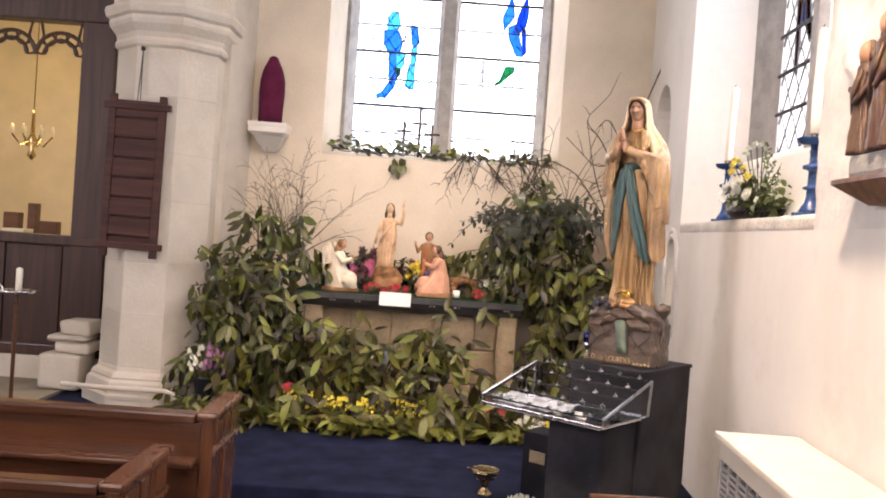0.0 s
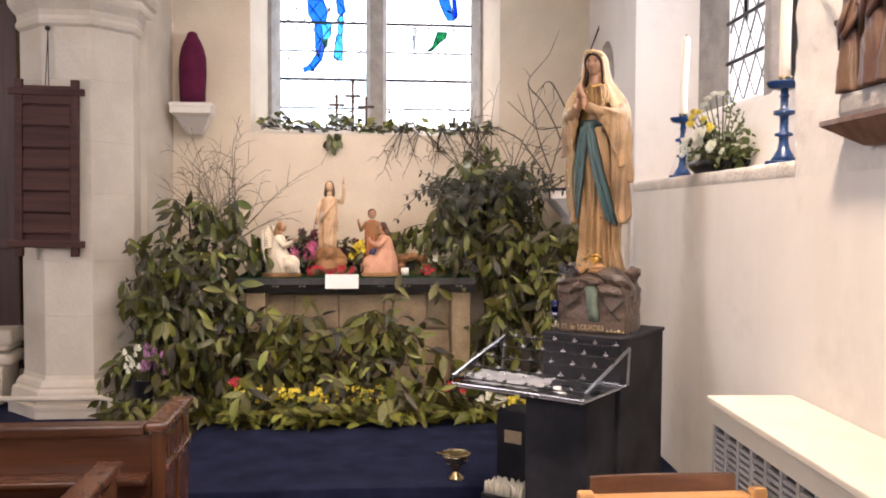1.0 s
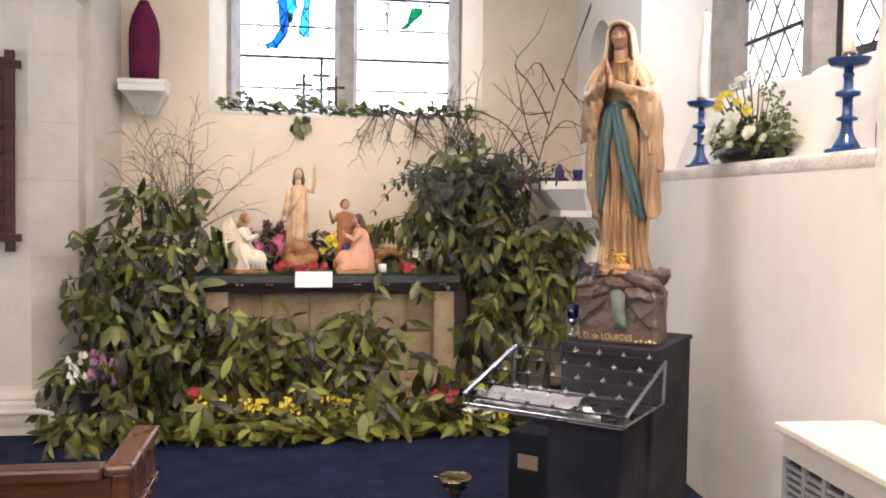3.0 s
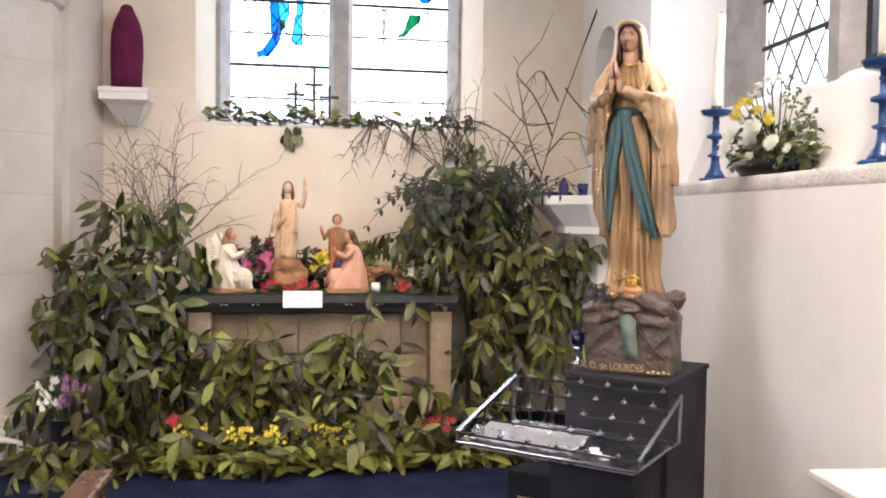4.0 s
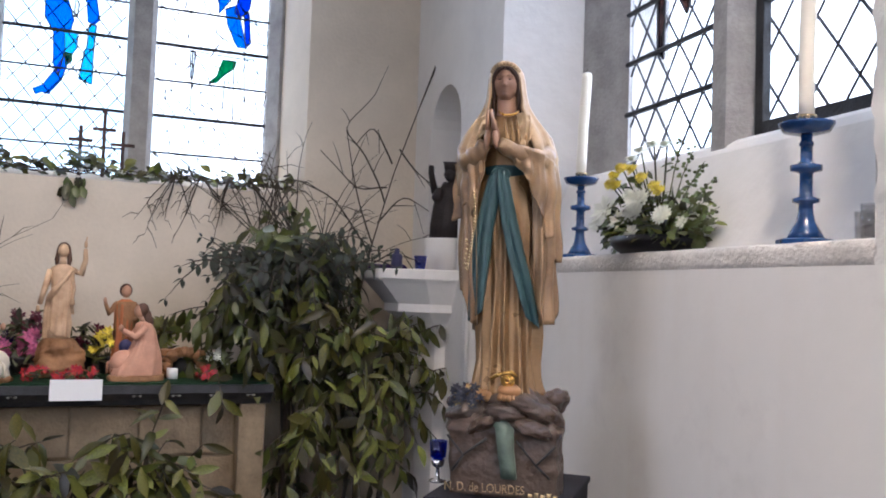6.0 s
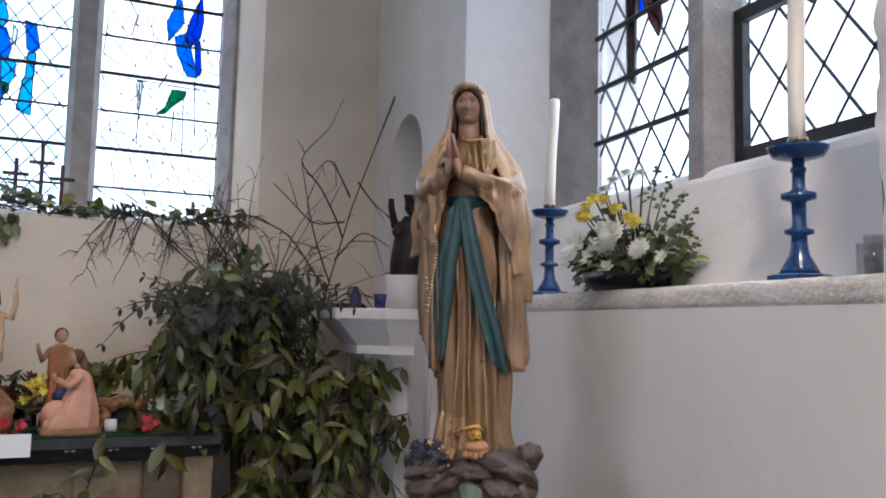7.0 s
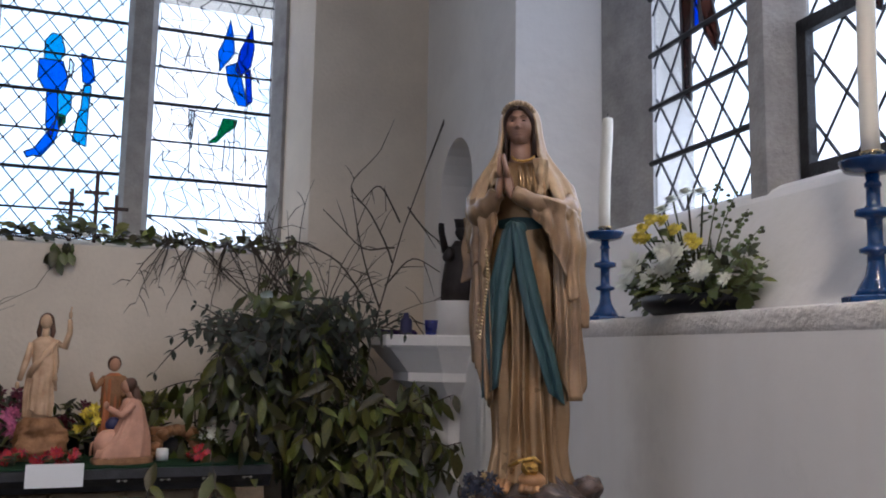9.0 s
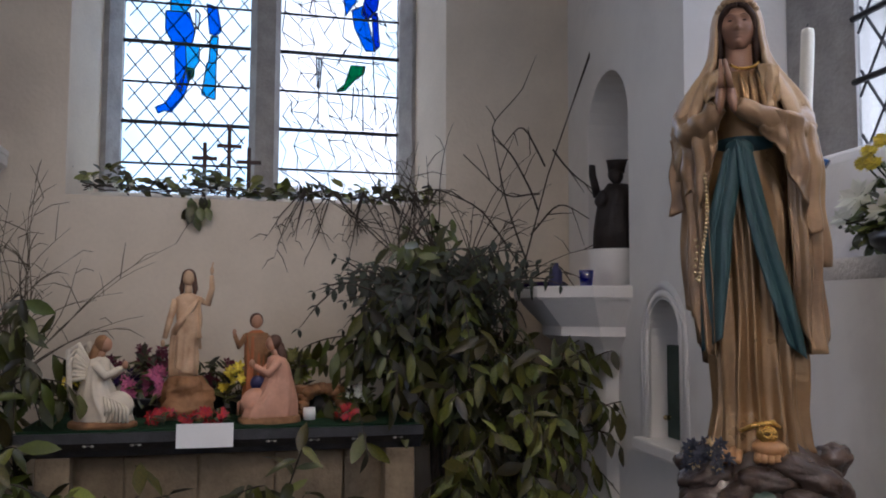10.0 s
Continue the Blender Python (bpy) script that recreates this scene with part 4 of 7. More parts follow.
def foliage(name, label, blobs, size, singles, front=-1.0, group="", pale=0.12, droop=0.35):
    """blobs: (x, y, z, rx, ry, rz, sprigs). Returns the thing."""
    e = thing(name, label, "foliage", pose(*blobs[0][:2], 0), group)
    inv = e.matrix_world.inverted()
    leaves, bm = [], bmesh.new()
    for x, y, z, rx, ry, rz, n in blobs:
        for _ in range(n):
            v = Vector((random.gauss(0, 1), random.gauss(0, 1) - 0.55, random.gauss(0, 1))).normalized()
            k = rnd(0.25, 0.95) if random.random() < 0.4 else rnd(0.75, 1.05)
            p = Vector((x + rx * v.x * k, y + ry * v.y * k, max(z + rz * v.z * k, 0.03)))
            d = v + Vector((rnd(-0.6, 0.6), rnd(-0.6, 0.1), rnd(-0.6, 0.5)))
            if p.y > 0.72:
                p.y, d.y = 0.72, -abs(d.y)
            stray = random.random() < 0.14
            if stray:
                d = v + Vector((rnd(-0.3, 0.3), rnd(-0.5, 0.0), rnd(0.1, 0.8)))
            m, pts = sprig(p, d, random.randint(9, 12) if stray else random.randint(4, 8), size * (rnd(0.85, 1.2)), droop * rnd(0.5, 1.3))
            leaves += m
            tube(bm, [inv @ q for q in pts], [0.0035] * (len(pts) - 1) + [0.0015], 4, cap=False)
        # main stems down to the base
        for _ in range(3):
            tube(bm, [inv @ Vector((x + rnd(-0.1, 0.1), min(y + 0.05, 0.7), 0.0)), inv @ Vector((x + rnd(-0.2, 0.2) * rx, min(y, 0.7), z * 0.6)), inv @ Vector((x + rnd(-0.6, 0.6) * rx, y + rnd(-0.3, 0.3) * ry, z + rz * 0.5))], [0.012, 0.009, 0.004], 5)
    leaves = [m for m in leaves if m.translation.z > 0.015 and m.translation.y < 0.8]
    part("stem", bm, TWIG, e, "thin brown stems")
    # Front leaves keep LEAF; those behind take the darker colour as painted shade.
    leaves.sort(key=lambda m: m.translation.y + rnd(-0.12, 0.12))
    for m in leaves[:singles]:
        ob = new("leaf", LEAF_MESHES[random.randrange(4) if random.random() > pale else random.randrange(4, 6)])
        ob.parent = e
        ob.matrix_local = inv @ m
    leaf_mass("leaf_mass", [inv @ m for m in leaves[singles:]], LEAF_MASS, e, "rear laurel leaves coloured darker for inner shade")
    return e


def build_foliage():
    foliage("laurel_bush", "tall bank of cut laurel branches beside the altar", [
        (-0.25, 0.18, 1.1, 0.32, 0.26, 0.32, 44), (-0.46, 0.15, 0.9, 0.24, 0.26, 0.4, 36), (-0.38, 0.05, 0.42, 0.34, 0.24, 0.36, 52), (-0.12, -0.02, 0.66, 0.2, 0.18, 0.44, 40), (-0.6, 0.0, 0.16, 0.26, 0.2, 0.16, 20), (-0.5, -0.48, 0.16, 0.2, 0.08, 0.14, 22), (-0.02, 0.25, 1.28, 0.18, 0.18, 0.2, 14), (-0.32, 0.2, 1.5, 0.16, 0.14, 0.1, 8)], 0.128, 290, group="foliage round the altar", pale=0.12, droop=0.75)
    foliage("laurel_branches", "laurel branches hung in front of the altar frontal", [
        (0.4, -0.05, 0.4, 0.34, 0.1, 0.28, 28), (0.36, -0.04, 0.56, 0.24, 0.07, 0.14, 12), (0.8, -0.03, 0.44, 0.2, 0.08, 0.26, 7), (0.3, -0.12, 0.18, 0.38, 0.12, 0.12, 16), (0.85, -0.14, 0.16, 0.3, 0.12, 0.1, 12)], 0.135, 250, group="foliage round the altar", pale=0.26, droop=0.6)
    foliage("laurel_branches", "upright laurel branches standing before the altar", [
        (1.16, -0.16, 0.34, 0.17, 0.15, 0.26, 30), (1.42, -0.28, 0.16, 0.26, 0.15, 0.15, 26), (1.18, -0.14, 0.66, 0.07, 0.06, 0.13, 8), (1.72, -0.28, 0.08, 0.24, 0.12, 0.08, 12)], 0.145, 260, group="foliage round the altar", pale=0.18)
    foliage("laurel_bush", "large laurel and fern bank filling the corner", [
        (1.8, 0.36, 1.4, 0.24, 0.2, 0.24, 38), (2.1, 0.38, 1.28, 0.3, 0.24, 0.3, 50), (2.42, 0.22, 1.08, 0.26, 0.24, 0.26, 48), (2.6, 0.14, 0.95, 0.16, 0.2, 0.22, 26), (2.22, 0.2, 0.84, 0.28, 0.22, 0.24, 40), (2.05, 0.3, 0.45, 0.14, 0.16, 0.2, 6), (1.55, 0.4, 1.24, 0.12, 0.12, 0.14, 8), (2.02, 0.42, 1.62, 0.26, 0.2, 0.2, 30), (2.02, 0.42, 1.8, 0.16, 0.14, 0.14, 14)], 0.122, 290, group="foliage round the altar", pale=0.12, droop=0.8)
    # dark fern crown over the corner bank
    e = thing("fern_bunch", "dark drooping fern fronds on top of the corner bank", "foliage", pose(2.0, 0.33, 0), "foliage round the altar")
    bm = bmesh.new()
    mats = []
    frond = [leaf_rows(1.0, 0.24, 0.35, 0.3), leaf_rows(1.0, 0.19, 0.6, 0.3)]
    for k in range(70):
        a = rnd(0, 2 * math.pi)
        out = rnd(0.1, 0.45) if k % 4 else rnd(0.4, 0.7)
        base = Vector((rnd(-0.08, 0.08), rnd(-0.05, 0.05), 1.25))
        top = Vector((out * 0.5 * math.cos(a), out * 0.4 * math.sin(a) - 0.05, rnd(1.6, 2.06)))
        end = Vector((out * 1.2 * math.cos(a), out * 0.8 * math.sin(a) - 0.1, rnd(1.35, 1.85)))
        pts = [(1 - t) ** 2 * base + 2 * t * (1 - t) * (top * 1.08 - Vector((0, 0, 0.08))) + t * t * end for t in [i / 9 for i in range(10)]]
        tube(bm, pts, [0.004] * 9 + [0.001], 4, cap=False)
        for i in range(3, 10):
            d = (pts[i] - pts[i - 1]).normalized()
            for s in (-1, 1):
                side = d.cross(Vector((0, -1, 0.4))).normalized() * s
                l = 0.11 * (1.15 - i / 12)
                mats.append(Matrix.Translation(pts[i]) @ frame_of(side + d * 0.6 - Vector((0, 0, 0.3)), Vector((0, -0.6, 1))) @ Matrix.Diagonal((l * 2.2, l, l, 1)))
    tube(bm, [(0, 0, 0), (0.02, 0, 0.7), (0, 0, 1.3)], [0.018, 0.014, 0.008], 6)
    part("stem", bm, TWIG, e, "brown fern stems")
    leaf_mass("frond_mass", mats, LEAF_DARK, e, "dark fern leaflets", frond)
    # garland along the floor
    e = thing("leaf_garland", "garland of laurel leaves laid along the carpet", "garland", pose(0.5, -0.55, 0), "foliage round the altar")
    inv = e.matrix_world.inverted()
    mats = []
    bm = bmesh.new()
    for i in range(620):
        x = rnd(-0.8, 2.2)
        y = -0.5 - 0.06 * math.sin(x * 2.1) + 0.06 * abs(x - 0.5) * (1 if x < 0.5 else -0.2)
        a = rnd(-1.25, 1.25)
        p = Vector((x, y + rnd(-0.12, 0.1), rnd(0.03, 0.11)))
        along = Vector((math.sin(a) * 1.1, -math.cos(a) * rnd(0.3, 1), rnd(-0.25, 0.45)))
        s = 0.14 * rnd(0.7, 1.25)
        mats.append(Matrix.Translation(p) @ frame_of(along, Vector((rnd(-0.4, 0.4), -0.5, 1))) @ Matrix.Diagonal((s, s, s, 1)))
    # Leaves further back get the darker mass colour, standing for shade in the garland.
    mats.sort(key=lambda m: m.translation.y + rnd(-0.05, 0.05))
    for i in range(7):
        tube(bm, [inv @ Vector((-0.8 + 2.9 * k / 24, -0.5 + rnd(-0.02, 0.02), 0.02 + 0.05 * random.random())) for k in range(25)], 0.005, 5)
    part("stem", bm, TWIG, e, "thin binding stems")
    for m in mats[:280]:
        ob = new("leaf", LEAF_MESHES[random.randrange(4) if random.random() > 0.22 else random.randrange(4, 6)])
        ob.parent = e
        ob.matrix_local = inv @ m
    leaf_mass("leaf_mass", [inv @ m for m in mats[280:]], LEAF_MASS, e, "rear laurel leaves coloured darker for inner shade")


def bloom(bm, c, r, mi=0, petals=6, face=Vector((0, -1, 0.5)), cup=0.3):
    m = Matrix.Translation(c) @ frame_of(face.orthogonal(), face)
    for k in range(petals):
        a = 2 * math.pi * k / petals + rnd(-0.15, 0.15)
        q = [(0, 0, 0), (r * 0.6 * math.cos(a - 0.42), r * 0.6 * math.sin(a - 0.42), r * cup * 0.6), (r * math.cos(a), r * math.sin(a), r * cup), (r * 0.6 * math.cos(a + 0.42), r * 0.6 * math.sin(a + 0.42), r * cup * 0.6)]
        f = bm.faces.new([bm.verts.new(m @ Vector(p)) for p in q])
        f.material_index = mi


def flower_patch(name, label, x0, x1, y0, y1, z0, z1, n, r, petal, base_z, group="", leaves=30, petals=6, leaf_size=0.06, round_heads=False):
    cx, cy = (x0 + x1) / 2, (y0 + y1) / 2
    e = thing(name, label, "flowers", pose(cx, cy, base_z), group)
    inv = e.matrix_world.inverted()
    sb = bmesh.new()
    for _ in range(n):
        c = inv @ Vector((rnd(x0, x1), rnd(y0, y1), rnd(z0, z1)))
        bm = bmesh.new()
        if round_heads:
            for k in range(4):
                bloom(bm, c + Vector((0, 0, 0.004 * k)), r * (1 - 0.18 * k), 0, 8, Vector((rnd(-0.3, 0.3), -1, rnd(0.2, 0.8))), 0.2 + 0.3 * k)
        else:
            for k in range(3):
                bloom(bm, c + Vector((rnd(-r, r), rnd(-r, r) * 0.6, rnd(-r, r))) * 0.8, r * rnd(0.7, 1.05), 0, petals, Vector((rnd(-0.6, 0.6), -1, rnd(0, 0.9))), rnd(0.15, 0.5))
        part("blossom", bm, petal, e)
        tube(sb, [(c.x * 0.7, c.y * 0.5, 0.0), (c.x * 0.9, c.y, c.z * 0.6), c], 0.002, 4, cap=False)
    part("stem", sb, LEAF_MASS, e)
    mats = []
    for _ in range(leaves):
        p = inv @ Vector((rnd(x0, x1), rnd(y0, y1), rnd(base_z + 0.01, z0 + 0.4 * (z1 - z0))))
        s = leaf_size * rnd(0.7, 1.3)
        mats.append(Matrix.Translation(p) @ frame_of(Vector((rnd(-1, 1), rnd(-1, 0.4), rnd(0, 1))), Vector((rnd(-0.4, 0.4), -0.6, 1))) @ Matrix.Diagonal((s, s, s, 1)))
    leaf_mass("leaf_mass", mats, LEAF_MASS, e, "small green leaves")
    return e


def build_flowers():
    g = "flowers round the altar"
    flower_patch("primrose_row", "row of yellow primroses behind the garland", 0.02, 0.56, -0.44, -0.3, 0.13, 0.24, 46, 0.016, YELLOW, 0.0, g, 60)
    flower_patch("primrose_row", "row of yellow primroses behind the garland", 0.6, 1.14, -0.44, -0.3, 0.13, 0.24, 50, 0.016, YELLOW, 0.0, g, 60)
    flower_patch("cyclamen", "red potted cyclamen among laurel leaves", 0.0, 0.1, -0.46, -0.38, 0.24, 0.3, 5, 0.022, RED, 0.0, g, 20)
    flower_patch("cyclamen", "red potted cyclamen beside the votive stand", 1.6, 1.76, -0.5, -0.4, 0.22, 0.3, 8, 0.026, RED, 0.0, g, 30)
    flower_patch("primrose_clump", "cream and yellow primroses in the garland", 1.85, 2.02, -0.5, -0.4, 0.08, 0.17, 9, 0.03, WHITE_PETAL, 0.0, g, 24)
    flower_patch("primrose_clump", "yellow primroses beside the votive stand", 2.05, 2.2, -0.5, -0.42, 0.1, 0.18, 8, 0.024, YELLOW, 0.0, g, 24)
    # bucket of mauve and cream flowers
    e = thing("flower_bucket", "dark bucket of mauve and cream carnations", "flowers", pose(-0.56, -0.34, 0), g)
    bm = bmesh.new()
    lathe(bm, [(0.075, 0.0), (0.085, 0.1), (0.1, 0.3), (0.105, 0.31), (0.09, 0.31), (0.085, 0.2)])
    part("bucket", bm, BLACKP, e, "dark plastic bucket", smooth=True)
    sb = bmesh.new()
    for k in range(30):
        c = Vector((rnd(-0.15, 0.15), rnd(-0.08, 0.06), rnd(0.36, 0.54)))
        bm = bmesh.new()
        w = c.x < -0.02
        for q in range(5):
            bloom(bm, c + Vector((0, 0, 0.006 * q)), (0.021 if w else 0.028) * (1 - 0.14 * q), 0, 9, Vector((rnd(-0.4, 0.4), -1, 0.6)), 0.15 + 0.28 * q)
        part("blossom", bm, WHITE_PETAL if w else MAUVE, e, "cream carnation" if w else "mauve carnation")
        tube(sb, [(0, 0, 0.2), c * 0.7 + Vector((0, 0, 0.08)), c], 0.003, 4)
    part("stem", sb, LEAF_MASS, e)
    # pots on the altar
    def pot(name, x, y, petal, label, n=9, r=0.03, h=0.2, spread=0.09):
        e = thing(name, label, "flowers", pose(x, y, 1.01), "flower pots on the altar")
        bm = bmesh.new()
        lathe(bm, [(0.045, 0.0), (0.06, 0.09), (0.062, 0.1), (0.05, 0.1), (0.045, 0.07)])
        part("pot", bm, BLACKP, e, "small dark pot", smooth=True)
        sb = bmesh.new()
        for k in range(n):
            c = Vector((rnd(-spread, spread), rnd(-0.06, 0.03), rnd(h * 0.55, h)))
            bm = bmesh.new()
            for q in range(4):
                bloom(bm, c + Vector((rnd(-1, 1), rnd(-1, 0.4), rnd(-1, 1))) * r * 0.7, r * rnd(0.7, 1.1), 0, 6, Vector((rnd(-0.6, 0.6), -1, rnd(0, 0.9))), rnd(0.15, 0.5))
            part("blossom", bm, petal, e)
            tube(sb, [(0, 0, 0.08), c], 0.002, 4)
        part("stem", sb, LEAF_MASS, e)
        mats = []
        for k in range(46):
            s = 0.075 * rnd(0.6, 1.3)
            mats.append(Matrix.Translation((rnd(-spread, spread), rnd(-0.08, 0.05), rnd(0.04, h))) @ frame_of(Vector((rnd(-1, 1), rnd(-1, 0.4), rnd(-0.2, 1))), Vector((rnd(-0.4, 0.4), -0.6, 1))) @ Matrix.Diagonal((s, s, s, 1)))
        leaf_mass("leaf_mass", mats, LEAF_MASS, e, "small green leaves")
    pot("flower_pot", 0.2, 0.55, YELLOW, "pot of yellow primulas on the altar", 9, 0.032, 0.2)
    pot("flower_pot", 0.27, 0.72, BURGUNDY, "pot of burgundy flowers on the altar", 12, 0.035, 0.28)
    pot("flower_pot", 0.52, 0.5, PINK, "pot of pink hyacinths on the altar", 16, 0.034, 0.24)
    pot("flower_pot", 0.56, 0.74, BURGUNDY, "pot of dark red flowers on the altar", 12, 0.035, 0.34)
    pot("flower_pot", 0.46, 0.66, PURPLE2, "pot of violet flowers on the altar", 7, 0.03, 0.26)
    pot("flower_pot", 0.86, 0.72, BURGUNDY, "pot of dark flowers on the altar", 8, 0.03, 0.24)
    pot("flower_pot", 0.99, 0.6, YELLOW, "pot of yellow daffodils on the altar", 8, 0.034, 0.25)
    pot("flower_pot", 1.25, 0.7, LEAF_PALE, "pot of leafy green plants on the altar", 8, 0.05, 0.3)
    for x, w in ((0.6, 0.05), (0.74, 0.1), (0.88, 0.07), (1.5, 0.04)):
        flower_patch("red_flowers", "small red flowers laid on the altar", x - w, x + w, 0.1, 0.22, 1.03, 1.07, 5, 0.028, RED, 1.01, "flowers laid on the altar", 14, leaf_size=0.05)
    flower_patch("white_flowers", "small white primroses on the altar", 1.5, 1.62, 0.2, 0.34, 1.1, 1.2, 5, 0.026, WHITE_PETAL, 1.01, "flowers laid on the altar", 30, leaf_size=0.08)
    # model tomb: a brown stone grotto with a round stone
    e = thing("model_tomb", "little model tomb of brown stones on the altar", "model", pose(1.4, 0.32, 1.01))
    bm = bmesh.new()
    for k in range(11):
        a = math.pi * k / 10
        sb = bmesh.new()
        ball(sb, (0.11 * math.cos(a), rnd(-0.02, 0.02), 0.03 + 0.12 * math.sin(a)), 0.035, 0.05, 0.03, u=10, v=8)
        roughen(sb, 0.012, 30, k)
        part("stone", sb, FIG_ROCK, e, "", None, True)
    box(bm, -0.13, 0.13, 0.0, 0.1, 0.12, 0.16, bevel=0.01)
    roughen(bm, 0.008, 22)
    part("lintel", bm, FIG_ROCK, e, "flat brown stone lintel", smooth=True)
    # black ball in place of a hollow, its shade given as colour
    bm = bmesh.new()
    ball(bm, (0, 0.05, 0.05), 0.07, 0.03, 0.06)
    part("opening", bm, SLOT, e, "black ball painted as the shaded tomb hollow", smooth=True)
    bm = bmesh.new()
    lathe(bm, [(0.03, 0), (0.032, 0.03), (0.03, 0.06)], -0.07, -0.08, 0)
    part("round_stone", bm, PAPER, e, "small white stone", smooth=True)


def build_twigs():
    # tall bare twigs behind the figures and hanging from the sill
    def twig_fan(name, label, base, n, reach, lift, r, material, seed_leaf=0, spread=1.0, hang=False):
        e = thing(name, label, "twigs", pose(*base))
        for k in range(n):
            bm = bmesh.new()
            a = rnd(-1, 1) * spread
            p = Vector((0, 0, 0))
            d = Vector((a, rnd(-0.15, 0.05), (-1 if hang else 1) * rnd(0.5, 1.0) * lift)).normalized()
            pts = [p.copy()]
            steps = 9
            L = reach * rnd(0.55, 1.1)
            for i in range(steps):
                d = (d + Vector((rnd(-0.16, 0.16), rnd(-0.08, 0.06), -0.05 * i * 0.25))).normalized()
                p = p + d * L / steps
                pts.append(p.copy())
                if i > 2 and random.random() < 0.42:
                    s = Vector((rnd(-1, 1), rnd(-0.4, 0.2), rnd(-0.5, 0.6))).normalized()
                    q = p + (d * 0.8 + s).normalized() * L * rnd(0.12, 0.3)
                    tube(bm, [p, (p + q) / 2 + Vector((0, 0, 0.01)), q - Vector((0, 0, 0.02))], [r * 0.6, r * 0.5, r * 0.25], 4)
            tube(bm, pts, [r * (1 - 0.75 * i / steps) for i in range(steps + 1)], 5)
            part("twig", bm, material, e)
        return e
    twig_fan("dry_twigs", "spray of dry grey twigs beside the pillar", (-0.12, 0.6, 1.2), 24, 1.0, 1.0, 0.0045, TWIG_PALE, spread=0.75)
    twig_fan("dry_twigs", "spray of dry grass stems by the pillar", (-0.36, 0.6, 1.25), 17, 0.95, 1.0, 0.0042, TWIG_PALE, spread=0.9)
    for x in (1.34, 1.5, 1.68, 1.82, 2.0):
        twig_fan("dry_twigs", "dark dry stems hanging from the window sill", (x, 0.86, 2.26), 6, 0.48, 1.0, 0.0048, TWIG, spread=0.75, hang=True)
    for x, z in ((1.85, 1.85), (2.05, 1.9), (2.25, 1.8), (2.35, 1.6)):
        twig_fan("dry_twigs", "dry bent stems above the laurel bank", (x, 0.55, z), 7, 0.7, 0.9, 0.0048, TWIG, spread=1.0)
    # long reeds in the corner
    e = thing("dry_branch", "tall bare forked branch leaning in the corner", "branch", pose(2.45, 0.5, 1.3))
    bm = bmesh.new()
    tube(bm, [(0, 0, 0), (0.12, 0, 0.55), (0.26, 0, 1.05), (0.4, -0.01, 1.45), (0.54, -0.02, 1.84)], [0.005, 0.005, 0.004, 0.004, 0.008], 6)
    part("branch", bm, TWIG, e, "straight dark reed")
    for pts in ([(0.1, 0, 0.5), (-0.15, 0, 0.85), (-0.4, 0, 0.95), (-0.6, 0.02, 0.9)], [(0.2, 0, 0.85), (0.05, 0, 1.15), (-0.1, 0, 1.3), (0.1, -0.02, 1.55)], [(0.25, 0, 1.1), (0.1, -0.02, 1.35), (-0.02, -0.02, 1.2)],
                [(0.16, 0, 0.7), (0.32, -0.02, 0.9), (0.5, -0.04, 0.8)], [(0.3, 0, 1.2), (0.42, -0.02, 1.05), (0.55, -0.04, 0.95)], [(0.06, 0, 0.3), (-0.2, 0, 0.62), (-0.42, 0, 0.6), (-0.62, 0.02, 0.95)],
                [(-0.4, 0, 0.95), (-0.55, 0, 0.7), (-0.6, 0, 0.5)], [(0.08, 0, 0.4), (0.3, -0.04, 0.55), (0.4, -0.06, 0.4)], [(0.22, 0, 0.95), (0.02, 0, 0.9), (-0.25, 0.0, 1.15)], [(0.12, 0, 0.55), (0.0, 0, 0.9), (-0.08, 0, 1.3)]):
        bm = bmesh.new()
        path = []
        for p, q in zip(pts, pts[1:]):
            p, q = Vector(p), Vector(q)
            path += [p.lerp(q, i / 5) + Vector((rnd(-1, 1), rnd(-1, 1), rnd(-1, 1))) * 0.009 for i in range(5)]
        path.append(Vector(pts[-1]))
        for _ in range(2):
            path = [path[0]] + [(a + 2 * b + c) / 4 for a, b, c in zip(path, path[1:], path[2:])] + [path[-1]]
        n = len(path)
        tube(bm, path, [0.0064 * (1 - 0.6 * i / n) for i in range(n)], 5)
        part("twig", bm, TWIG, e)
        for i in range(3, n, 4):
            d = (path[i] - path[i - 1]).normalized()
            q = path[i] + (d + Vector((rnd(-1, 1), rnd(-0.4, 0.2), rnd(-0.8, 0.5)))).normalized() * rnd(0.08, 0.26)
            bm = bmesh.new()
            tube(bm, [path[i], path[i].lerp(q, 0.5) + Vector((0, 0, rnd(0, 0.02))), q], [0.004, 0.003, 0.0015], 4)
            part("twig", bm, TWIG, e)
    # leaves along the window sill
    e = thing("sill_garland", "sparse ivy and white flowers along the window sill", "garland", pose(1.1, 1.0, 2.2))
    inv = e.matrix_world.inverted()
    mats = []
    bm = bmesh.new()
    for k in range(5):
        tube(bm, [inv @ Vector((0.1 + 2.0 * i / 18, 1.02 + rnd(-0.05, 0.05), 2.235 + rnd(0, 0.04))) for i in range(19)], 0.004, 4)
    part("stem", bm, TWIG, e)
    for k in range(260):
        x = rnd(0.05, 2.15)
        s = 0.075 * rnd(0.6, 1.4)
        p = Vector((x, 1.0 + rnd(-0.12, 0.12), 2.22 + abs(random.gauss(0, 0.045)) + (0.05 if x < 0.3 or 0.7 < x < 0.95 else 0)))
